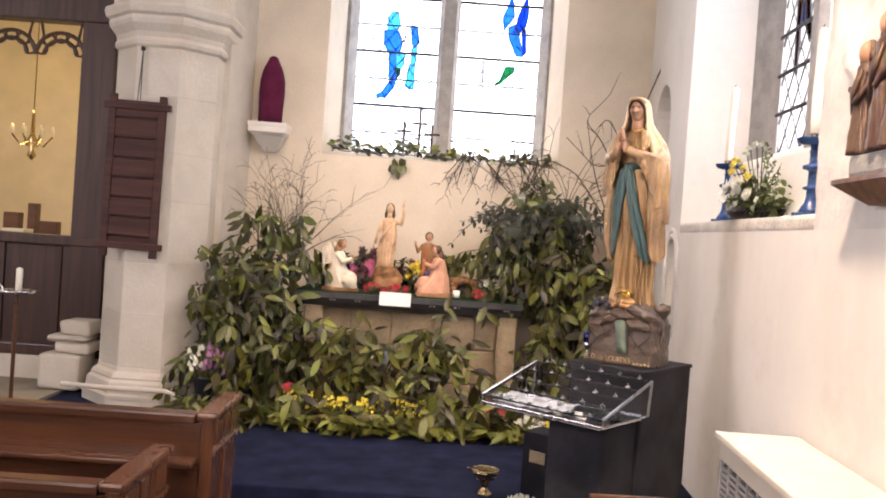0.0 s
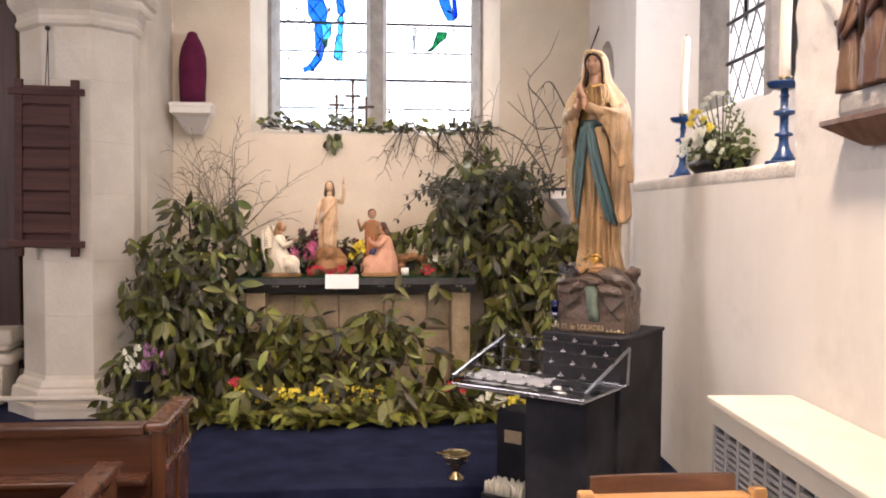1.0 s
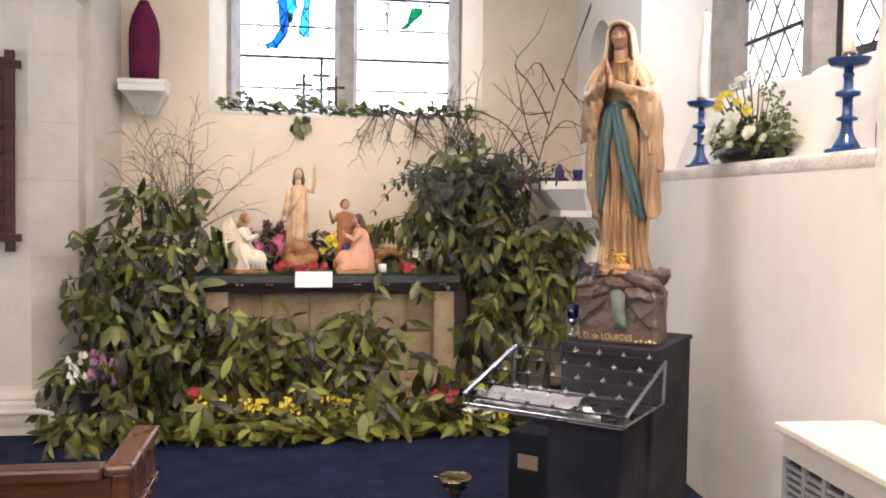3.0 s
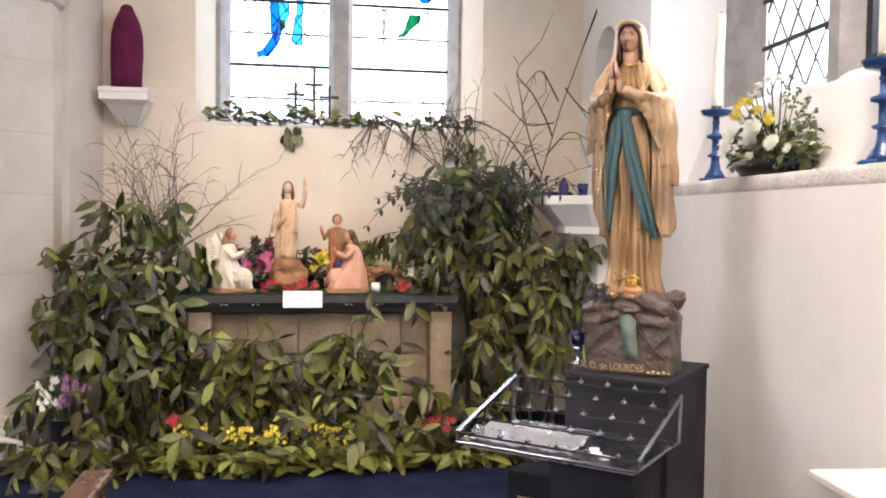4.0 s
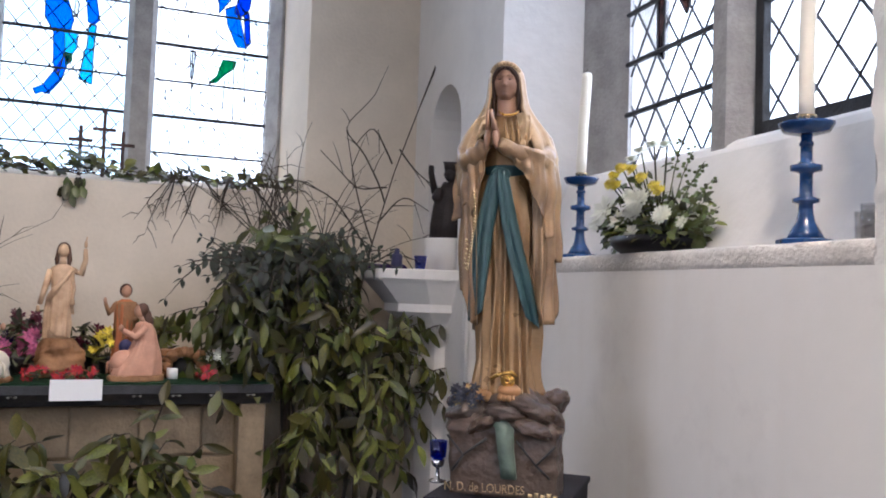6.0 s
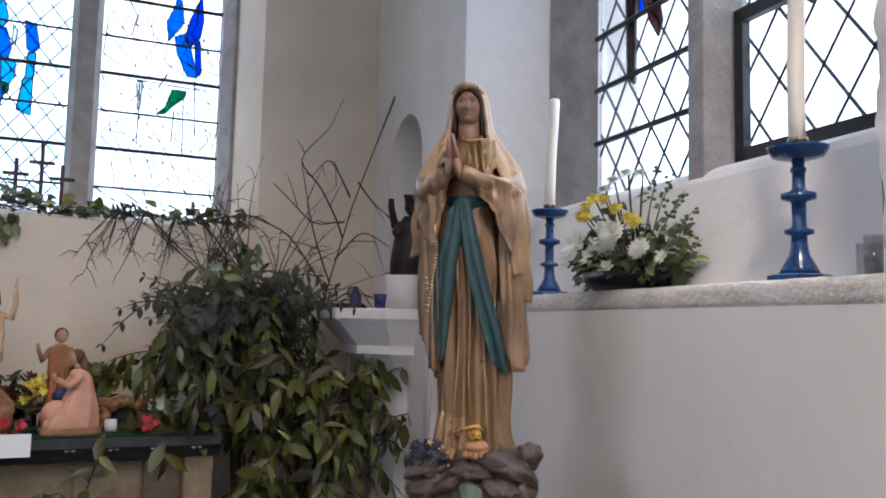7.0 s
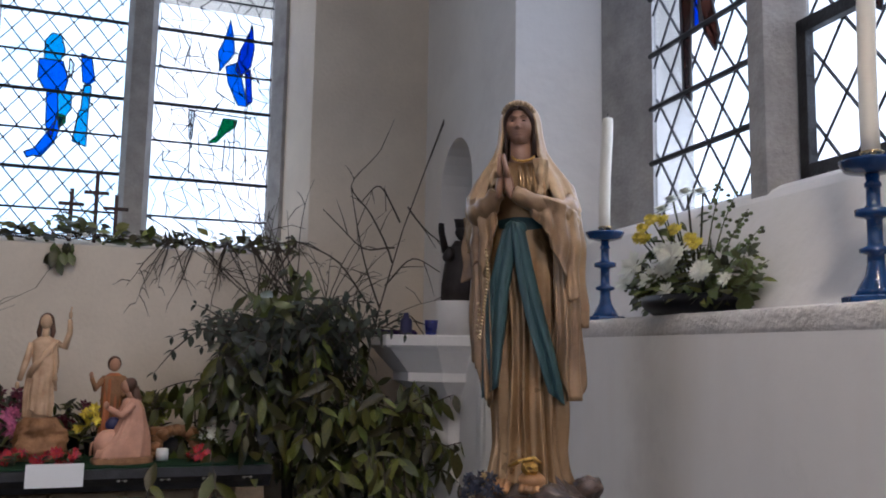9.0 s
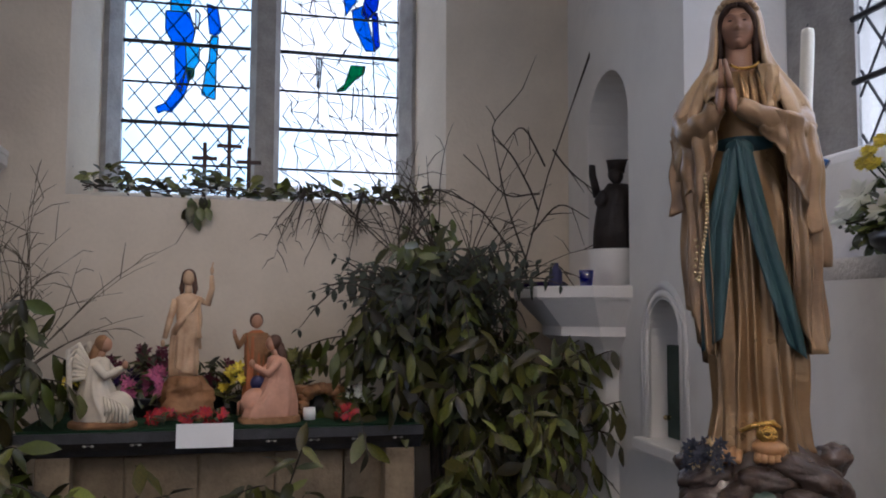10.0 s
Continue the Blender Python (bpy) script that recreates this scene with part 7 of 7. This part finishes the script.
def build_carved_group():
    s = thing("wall_shelf", "dark brown wooden shelf fixed to the south wall", "shelf", SOUTH)
    bm = bmesh.new()
    rings = [[(0.0, y0, z), (-d, y0 - 0.0, z), (-d, y1, z), (0.0, y1, z)] for d, z, y0, y1 in ((0.04, 1.745, -4.5, -3.92), (0.11, 1.825, -4.62, -3.74), (0.11, 1.842, -4.62, -3.74))]
    loft(bm, rings)
    part("board", bm, CHAIR_DARK, s)
    part("stone_block", box(bmesh.new(), -0.085, -0.005, -4.5, -3.82, 1.8425, 1.93, bevel=0.02), JAMB, s, "low grey stone block")
    bm = bmesh.new()
    for k, (y, h, w, lean) in enumerate(((-3.85, 0.42, 0.055, 0.02), (-4.0, 0.5, 0.085, 0.03), (-4.15, 0.54, 0.075, -0.01), (-4.3, 0.5, 0.08, 0.0), (-4.42, 0.44, 0.06, -0.02))):
        n = len(bm.verts)
        fluted(bm, [(0, w, 0.062, -lean, 0), (h * 0.15, w * 0.85, 0.056, -lean * 0.7, 0), (h * 0.4, w * 0.66, 0.05, -lean * 0.3, 0), (h * 0.62, w * 0.62, 0.05, 0, 0), (h * 0.76, w * 0.66, 0.045, 0, 0), (h * 0.81, w * 0.4, 0.03, 0, 0), (h * 0.83, 0.02, 0.02, 0, 0)], 0, 60, 9, 0.02, 20 + k, h * 0.7, h * 0.3)
        ball(bm, (0, -0.012, h * 0.9), 0.03, 0.032, 0.042, 1, 12, 10)
        ball(bm, (0, 0.008, h * 0.91), 0.037, 0.034, 0.044, 2, 12, 10)
        for s in (-1, 1):
            tube(bm, [(s * w * 0.62, 0, h * 0.75), (s * w * 0.85, -0.025, h * 0.58), (s * w * 0.3, -0.065, h * 0.5 + 0.03 * s)], [0.02, 0.021, 0.012], 8, 0)
            tube(bm, [(s * 0.03, 0.0, h * 0.92), (s * 0.036, -0.004, h * 0.82)], [0.012, 0.014], 6, 2)
        tube(bm, [(-w * 0.5, -0.045, h * 0.74), (0.0, -0.062, h * 0.55), (w * 0.55, -0.04, h * 0.36)], [0.01, 0.016, 0.01], 7, 0)
        bm.verts.ensure_lookup_table()
        for v in bm.verts[n:]:
            v.co = Vector((v.co.y * 0.75 - 0.05, v.co.x + y, v.co.z))
    roughen(bm, 0.004, 25)
    tagged(part("wood_carving", bm, [mat("carved_red_brown_wood", (0.075, 0.032, 0.022), 0.4, 0.25, 10, 60, 0.3, second=(0.14, 0.085, 0.045)), FIG_SKIN, FIG_HAIR], None, "", SOUTH @ pose(0, 0, 1.9305), True), "carved reddish wooden relief of figures on the wall shelf", "sculpture")


# ---- veiled figure on its bracket ----
def build_veiled():
    b = thing("stone_bracket", "white moulded stone bracket on the east wall", "bracket", pose(-0.43, 0.88, 0), kind="structure")
    bm = bmesh.new()
    loft(bm, [[(-w, 0, z), (-w, -d, z), (w, -d, z), (w, 0, z)] for w, d, z in ((0.06, 0.05, 2.17), (0.09, 0.1, 2.22), (0.13, 0.19, 2.3), (0.165, 0.25, 2.33), (0.165, 0.25, 2.38), (0.17, 0.255, 2.385), (0.17, 0.255, 2.415))])
    part("bracket", bm, PLASTER, b)
    bm = bmesh.new()
    rings = [ring(0, 0, z, rx, ry, 32, f, 7, z * 5) for z, rx, ry, f in ((0, 0.102, 0.08, 0.06), (0.1, 0.105, 0.08, 0.05), (0.25, 0.112, 0.082, 0.03), (0.38, 0.11, 0.08, 0.02), (0.47, 0.09, 0.07, 0.01), (0.53, 0.062, 0.055, 0.0), (0.565, 0.045, 0.045, 0.0), (0.585, 0.04, 0.04, 0), (0.6, 0.015, 0.015, 0))]
    loft(bm, rings)
    tagged(part("veiled_statue", bm, PURPLE, None, "", pose(-0.43, 0.755, 2.4165), True), "small statue wrapped in a deep purple Lenten veil", "statue")


# ---- pillar and board ----
def octagon(cx, cy, z, r, turn=22.5):
    return [(cx + r * math.cos(radians(45 * k + turn)), cy + r * math.sin(radians(45 * k + turn)), z) for k in range(8)]


def build_pillar():
    p = thing("pillar", "octagonal white limewashed stone pillar with moulded capital", "pillar", pose(-1.16, 0.27, 0), kind="structure")
    R = 0.445
    # shaft in courses
    z = 0.3
    for h in (0.44, 0.4, 0.5, 0.38, 0.45, 0.38):
        bm = bmesh.new()
        loft(bm, [octagon(0, 0, z + 0.0005, R - 0.0025), octagon(0, 0, z + 0.004, R), octagon(0, 0, z + h - 0.004, R), octagon(0, 0, z + h - 0.0005, R - 0.0025)])
        part("drum", bm, STONE, p, "limewashed stone course")
        z += h
    bm = bmesh.new()
    loft(bm, [octagon(0, 0, zz, r) for zz, r in ((2.85, 0.445), (2.87, 0.47), (2.9, 0.475), (2.93, 0.46), (2.97, 0.47), (3.03, 0.52), (3.06, 0.53), (3.09, 0.525), (3.11, 0.555), (3.16, 0.57), (3.19, 0.56), (3.2, 0.5), (5.2, 0.5))])
    part("capital", bm, STONE, p, "moulded octagonal capital")
    bm = bmesh.new()
    loft(bm, [octagon(0, 0, zz, r) for zz, r in ((0.0, 0.56), (0.06, 0.56), (0.065, 0.57), (0.09, 0.57), (0.105, 0.54), (0.16, 0.535), (0.19, 0.53), (0.21, 0.5), (0.225, 0.505), (0.25, 0.49), (0.27, 0.455), (0.3, 0.445))])
    part("base", bm, STONE, p, "moulded octagonal base")
    # bent pipe along the base
    bm = bmesh.new()
    tube(bm, [(-1.7, -0.3, 0.17), (-1.2, -0.33, 0.165), (-0.9, -0.32, 0.17), (-0.83, -0.3, 0.15), (-0.825, -0.3, 0.0)], 0.02, 10)
    tagged(part("heating_pipe", bm, STONE, None, "", None, True), "white painted pipe round the pillar base", "pipe")
    bm = bmesh.new()
    for b in ((-2.1, -1.75, 0.15, 0.5, 0.02, 0.32), (-2.0, -1.7, 0.2, 0.5, 0.32, 0.42), (-2.06, -1.72, 0.18, 0.48, 0.42, 0.47), (-1.95, -1.7, 0.2, 0.5, 0.47, 0.6)):
        box(bm, *b, bevel=0.03)
    roughen(bm, 0.02, 7)
    tagged(part("carved_stone", bm, STONE, None, "", None, True), "weathered pale carved stone beside the pillar", "stone")
    # hymn board
    h = thing("hymn_board", "dark brown slatted wooden hymn board on the pillar", "board", pose(-1.285, -0.175, 1.82, 0, 0.6, 0))
    part("backing", box(bmesh.new(), -0.19, 0.19, -0.006, 0.01, -0.56, 0.56), BANNER, h)
    for x in (-0.195, 0.195):
        part("stile", box(bmesh.new(), x - 0.028, x + 0.028, -0.03, 0.012, -0.64, 0.64, bevel=0.006), BANNER, h)
    for z in (-0.55, 0.55):
        part("rail", box(bmesh.new(), -0.265, 0.265, -0.038, -0.0, z - 0.025, z + 0.025, bevel=0.006), BANNER, h)
    for k in range(7):
        z = -0.46 + 0.155 * k
        part("slat", box(bmesh.new(), -0.166, 0.166, -0.022, -0.0065, z - 0.006, z + 0.125, bevel=0.004), BANNER, h)
        part("ledge", box(bmesh.new(), -0.166, 0.166, -0.034, -0.0225, z - 0.01, z + 0.012, bevel=0.003), BANNER, h)
    bm = bmesh.new()
    for x in (-0.012, 0.012):
        tube(bm, [(x, -0.01, 0.57), (0.002 * x, 0.01, 1.0)], 0.004, 5)
    ball(bm, (0, 0.005, 1.01), 0.02, u=8, v=6)
    part("hanging_cord", bm, IRON, h, "dark hanging cord and hook")


def build_screen():
    s = thing("rood_screen", "dark oak screen with pierced tracery heads", "screen", pose(-2.4, 0.7, 0.02), kind="structure")
    X0, X1 = -6.2 + 2.4, -1.6 + 2.4
    for x in (0.46, -0.62, -1.7, -2.78):
        w = 0.15 if x > 0 else 0.05
        part("post", box(bmesh.new(), x - w, x + w, -0.08, 0.08, 0.0, 3.6, bevel=0.012), SCREEN_OAK, s)
    part("beam", box(bmesh.new(), X0, X1, -0.1, 0.1, 3.15, 3.6, bevel=0.02), SCREEN_OAK, s)
    part("mid_rail", box(bmesh.new(), X0, X1, -0.09, 0.09, 1.18, 1.27, bevel=0.012), SCREEN_OAK, s)
    part("sill", box(bmesh.new(), X0, X1, -0.09, 0.09, 0.2, 0.3, bevel=0.012), SCREEN_OAK, s)
    part("lower_panel", box(bmesh.new(), X0, X1, -0.03, 0.03, 0.3, 1.18), SCREEN_OAK, s)
    for k in range(7):
        x = 0.2 - k * 0.5
        part("muntin", box(bmesh.new(), x - 0.03, x + 0.03, -0.05, 0.05, 0.3, 1.18, bevel=0.006), SCREEN_OAK, s)
    part("plinth", box(bmesh.new(), X0, X1, -0.12, 0.12, 0.0, 0.2), STONE, s, "pale stone plinth")
    for a, b in ((-0.57, 0.31), (-1.65, -0.67), (-2.73, -1.75)):
        bm = bmesh.new()
        n = 2
        w = (b - a) / n
        for i in range(n):
            c = a + w * (i + 0.5)
            for rr in (w * 0.5, w * 0.33):
                tube(bm, [(c + rr * math.cos(math.pi * k / 12), 0, 2.86 + rr * 0.9 * math.sin(math.pi * k / 12)) for k in range(13)], 0.018, 6)
            for k in range(5):
                q = math.pi * (k + 0.5) / 5
                bm2 = [(c + w * 0.4 * math.cos(q) + 0.05 * math.cos(t), 0, 2.86 + w * 0.36 * math.sin(q) + 0.05 * math.sin(t)) for t in [2 * math.pi * j / 10 for j in range(11)]]
                tube(bm, bm2, 0.01, 5)
            for k in (-1, 1):
                tube(bm, [(c + k * w * 0.5, 0, 2.86), (c + k * w * 0.35, 0, 3.02), (c + k * w * 0.42, 0, 3.16)], 0.014, 6)
        part("tracery", bm, SCREEN_OAK, s, "pierced carved tracery")
    # chancel beyond: chandelier, table, box
    c = thing("chandelier", "brass candle chandelier hanging in the chancel", "chandelier", pose(-3.6, 3.0, 2.36))
    bm = bmesh.new()
    lathe(bm, [(0.01, -0.3), (0.05, -0.25), (0.02, -0.18), (0.06, -0.08), (0.025, 0.0), (0.02, 0.2), (0.008, 0.3)], n=16)
    tube(bm, [(0, 0, 0.3), (0, 0, 2.84)], 0.006, 5)
    part("body", bm, BRASS, c, "brass baluster and chain", smooth=True)
    for k in range(8):
        a = 2 * math.pi * k / 8
        bm = bmesh.new()
        tube(bm, [(0.02 * math.cos(a), 0.02 * math.sin(a), -0.08), (0.13 * math.cos(a), 0.13 * math.sin(a), -0.14), (0.23 * math.cos(a), 0.23 * math.sin(a), -0.02)], 0.008, 6)
        arm = part("arm", bm, BRASS, c)
        bm = bmesh.new()
        lathe(bm, [(0.014, 0), (0.014, 0.11), (0.006, 0.115)], 0.23 * math.cos(a), 0.23 * math.sin(a), -0.02, 10)
        part("candle", bm, WAX, arm, "ivory candle", smooth=True)
    t = thing("side_table", "dark wooden table in the chancel", "table", pose(-3.65, 3.0, 0.02))
    part("top", box(bmesh.new(), -0.6, 0.6, -0.3, 0.3, 1.0, 1.04, bevel=0.006), SCREEN_OAK, t)
    for x in (-0.55, 0.55):
        for y in (-0.25, 0.25):
            part("leg", box(bmesh.new(), x - 0.03, x + 0.03, y - 0.03, y + 0.03, 0.0, 1.0, bevel=0.005), SCREEN_OAK, t)
    tagged(part("white_box", box(bmesh.new(), -0.13, 0.13, -0.12, 0.12, 0, 0.2, bevel=0.008), PAPER, None, "", pose(-3.66, 2.9, 1.061)), "plain white box on the chancel table", "box")
    for x, w, hh in ((-3.86, 0.09, 0.38), (-3.42, 0.1, 0.3), (-3.62, 0.05, 0.5)):
        tagged(part("book", box(bmesh.new(), -w, w, -0.06, 0.06, 0, hh, bevel=0.006), CHAIR_DARK, None, "", pose(x, 3.2, 1.061)), "upright brown book on the chancel table", "book", "books on the chancel table")
    # candle stand beside the pillar
    k = thing("candle_stand", "thin iron floor stand with a white candle", "candle stand", pose(-1.94, -0.6, 0.0205))
    bm = bmesh.new()
    tube(bm, [(0, 0, 0), (0, 0, 0.86)], 0.015, 8)
    part("pole", bm, OAK, k)
    for q in range(3):
        bm = bmesh.new()
        a = 2 * math.pi * q / 3
        tube(bm, [(0, 0, 0.08), (0.16 * math.cos(a), 0.16 * math.sin(a), 0.008)], 0.009, 6)
        part("foot", bm, IRON, k)
    bm = bmesh.new()
    lathe(bm, [(0.02, 0.86), (0.13, 0.865), (0.135, 0.885), (0.12, 0.88), (0.02, 0.875)], n=24)
    part("dish", bm, STEEL, k, "pale metal dish", smooth=True)
    bm = bmesh.new()
    tube(bm, [(-0.1, 0, 0.88), (-0.19, 0, 0.98), (-0.26, 0, 1.02)], 0.008, 6)
    part("arm", bm, STEEL, k)
    bm = bmesh.new()
    lathe(bm, [(0.024, 0.0), (0.024, 0.16), (0.008, 0.17)], n=14)
    tagged(part("candle", bm, WAX, None, "", pose(-1.93, -0.6, 0.9005), True), "short white candle on the iron stand", "candle")


# ---- pews, chair, heater ----
def pew(name, x, y0, y1, top, label):
    p = thing(name, label, "pew", pose(0, 0, -0.15), "pews")
    h = top + 0.15
    e = part("end_panel", box(bmesh.new(), x - 0.055, x, y0, y1, 0, h - 0.03, bevel=0.008), OAK_Y, p, "upright panelled pew end")
    part("cap", box(bmesh.new(), x - 0.075, x + 0.018, y0 - 0.018, y1 + 0.018, h - 0.034, h, bevel=0.012), OAK_Y, e, "rounded polished top rail")
    part("end_moulding", box(bmesh.new(), x - 0.002, x + 0.014, y0 + 0.0, y1 - 0.0, h - 0.19, h - 0.165, bevel=0.005), OAK_Y, e)
    for k in range(3):
        w = (y1 - y0 - 0.06) / 3
        part("end_carving", box(bmesh.new(), x + 0.0005, x + 0.007, y0 + 0.03 + w * k + 0.012, y0 + 0.03 + w * (k + 1) - 0.012, h - 0.15, h - 0.055, bevel=0.006), OAK_Y, e)
    part("end_stile", box(bmesh.new(), x - 0.001, x + 0.01, y0 + 0.2, y0 + 0.24, 0.05, h - 0.2, bevel=0.003), OAK_Y, e)
    part("back", box(bmesh.new(), -3.4, x - 0.057, y0 + 0.01, y0 + 0.045, 0.1, h - 0.05), OAK, p, "plain dark back boards")
    part("back_rail", box(bmesh.new(), -3.4, x - 0.078, y0 - 0.01, y0 + 0.075, h - 0.055, h - 0.008, bevel=0.012), OAK, p, "rounded top rail")
    part("book_ledge", box(bmesh.new(), -3.4, x - 0.06, y0 - 0.1, y0 + 0.008, h - 0.22, h - 0.195, bevel=0.008), OAK, p, "narrow book ledge")
    part("seat", box(bmesh.new(), -3.4, x - 0.057, y0 + 0.05, y1 - 0.02, 0.4, 0.44, bevel=0.01), OAK, p, "plain board seat")
    part("far_end", box(bmesh.new(), -3.46, -3.402, y0, y1, 0, h, bevel=0.008), OAK_Y, p)
    return p


def build_pews():
    p = pew("pew", 0.235, -3.32, -2.86, 0.705, "dark polished oak front pew with carved end")
    part("front_shelf", box(bmesh.new(), -3.4, 0.178, -3.0, -2.87, 0.7, 0.73, bevel=0.008), OAK, p, "narrow front shelf")
    part("front_board", box(bmesh.new(), -3.4, 0.178, -2.9, -2.87, 0.0, 0.699), OAK, p)
    pew("pew", 0.1, -4.02, -3.48, 0.6, "dark polished oak pew behind the front one")
    bm = bmesh.new()
    rings = [[(-0.1 + 0.2 * i / 8, -0.07, 0.004 + 0.006 * abs(math.sin(i / 8 * 6.28))), (-0.1 + 0.2 * i / 8, 0.07, 0.004 + 0.006 * abs(math.sin(i / 8 * 6.28))), (-0.1 + 0.2 * i / 8, 0.07, 0.0), (-0.1 + 0.2 * i / 8, -0.07, 0.0)] for i in range(9)]
    loft(bm, rings)
    tagged(part("leaflet", bm, PAPER, None, "", pose(-0.42, -2.935, 0.5815, 0, 0, -6)), "open white leaflet on the pew shelf", "paper")


def build_chair():
    c = thing("chair", "orange beech chair with a curved brown back rail", "chair", pose(2.0, -3.95, -0.15))
    c.scale = (1, 1, 0.945)
    for x in (-0.29, 0.29):
        bm = bmesh.new()
        box(bm, x - 0.026, x + 0.026, -0.05, 0.0, 0.0, 0.805, bevel=0.012)
        part("back_leg", bm, BEECH, c)
        part("front_leg", box(bmesh.new(), x - 0.024, x + 0.024, 0.4, 0.445, 0.0, 0.44, bevel=0.008), BEECH, c)
        part("side_rail", box(bmesh.new(), x - 0.015, x + 0.015, 0.0, 0.4, 0.37, 0.42, bevel=0.004), BEECH, c)
    part("seat", box(bmesh.new(), -0.27, 0.27, -0.005, 0.44, 0.441, 0.465, bevel=0.01), BEECH, c, "orange plywood seat")
    part("book_box", box(bmesh.new(), -0.262, 0.262, -0.06, 0.02, 0.7, 0.782, bevel=0.008), BEECH, c, "orange beech back panel")
    bm = bmesh.new()
    rings = []
    for i in range(17):
        t = i / 16 * 2 - 1
        y = 0.05 + 0.05 * (1 - t * t)
        rings.append([(0.25 * t, y, 0.68), (0.25 * t, y + 0.02, 0.68), (0.25 * t, y + 0.028, 0.825 - 0.012 * (1 - t * t)), (0.25 * t, y + 0.008, 0.825 - 0.012 * (1 - t * t))])
    loft(bm, rings)
    part("back_rail", bm, CHAIR_DARK, c, "curved dark brown back rail")


def build_heater():
    h = thing("convector_heater", "long cream metal convector heater along the wall", "heater", SOUTH @ pose(0, 0, -0.15))
    y0, y1, d, top = -6.6, -3.39, -0.345, 0.932
    part("casing", box(bmesh.new(), d + 0.02, -0.02, y0, y1 - 0.002, 0.0, top - 0.03), WHITE_METAL, h, "cream casing")
    part("top_panel", box(bmesh.new(), d - 0.025, -0.015, y0, y1 + 0.02, top - 0.028, top, bevel=0.006), WHITE_METAL, h, "cream top board")
    for z0, z1 in ((0.0, 0.42), (0.82, top - 0.029)):
        part("front_rail", box(bmesh.new(), d - 0.003, d + 0.019, y0, y1, z0, z1, bevel=0.003), WHITE_METAL, h)
    # black sheet painted as the shade behind the slats
    part("grille_shade_sheet", box(bmesh.new(), d + 0.012, d + 0.0185, y0, y1, 0.42, 0.82), SLOT, h)
    n = 15
    for i in range(n):
        z = 0.43 + i * (0.38 / n)
        bm = bmesh.new()
        box(bm, d, d + 0.011, y0, y1 - 0.01, z, z + 0.014)
        part("slat", bm, GRILLE, h)
    y = y1 - 0.004
    while y > y0 + 0.1:
        part("grille_bar", box(bmesh.new(), d - 0.004, d + 0.012, y - 0.022, y, 0.42, 0.82), GRILLE, h)
        y -= 0.125


def build_step_things():
    # brass bowl on the step
    b = thing("brass_bowl", "small footed brass bowl on the carpeted step", "bowl", pose(1.52, -1.86, 0.0005))
    b.scale = (1, 1, 0.72)
    bm = bmesh.new()
    lathe(bm, [(0.05, 0.0), (0.045, 0.012), (0.022, 0.04), (0.018, 0.07), (0.03, 0.1), (0.062, 0.135), (0.075, 0.18), (0.078, 0.2), (0.07, 0.2), (0.055, 0.14), (0.01, 0.11)], n=28)
    part("bowl", bm, BRASS, b, smooth=True)
    bm = bmesh.new()
    lathe(bm, [(0.08, 0.198), (0.084, 0.205), (0.08, 0.21), (0.074, 0.206)], n=28)
    tube(bm, [(-0.08, 0, 0.2), (-0.11, 0, 0.212)], 0.007, 6)
    part("rim", bm, BRASS, b, "rolled brass rim and handle", smooth=True)
    # box of white candles
    c = thing("candle_box", "black box packed with thin white candles", "box", pose(1.72, -2.474, -0.1495, 0, 0, -40.6))
    part("box_body", box(bmesh.new(), -0.12, 0.12, -0.075, 0.075, 0.0, 0.26, bevel=0.006), BLACKP, c)
    first = None
    for i in range(17):
        for j in range(5):
            bm = None
            m = pose(-0.106 + 0.0131 * i, -0.055 + 0.027 * j, 0.2605, rnd(-14, 14), rnd(-14, 14), 0)
            if first is None:
                bm = bmesh.new()
                lathe(bm, [(0.006, 0), (0.006, 0.05), (0.002, 0.06)], n=6)
                first = part("thin_candle", bm, WAX, c, "", m, True)
            else:
                ob = new("thin_candle", first.data)
                ob.parent = c
                ob.matrix_local = m


build_statue()
build_pedestal()
build_votive_stand()
build_ledge_things()
build_corner()
build_carved_group()
build_veiled()
build_pillar()
build_screen()
build_pews()
build_chair()
build_heater()
build_step_things()
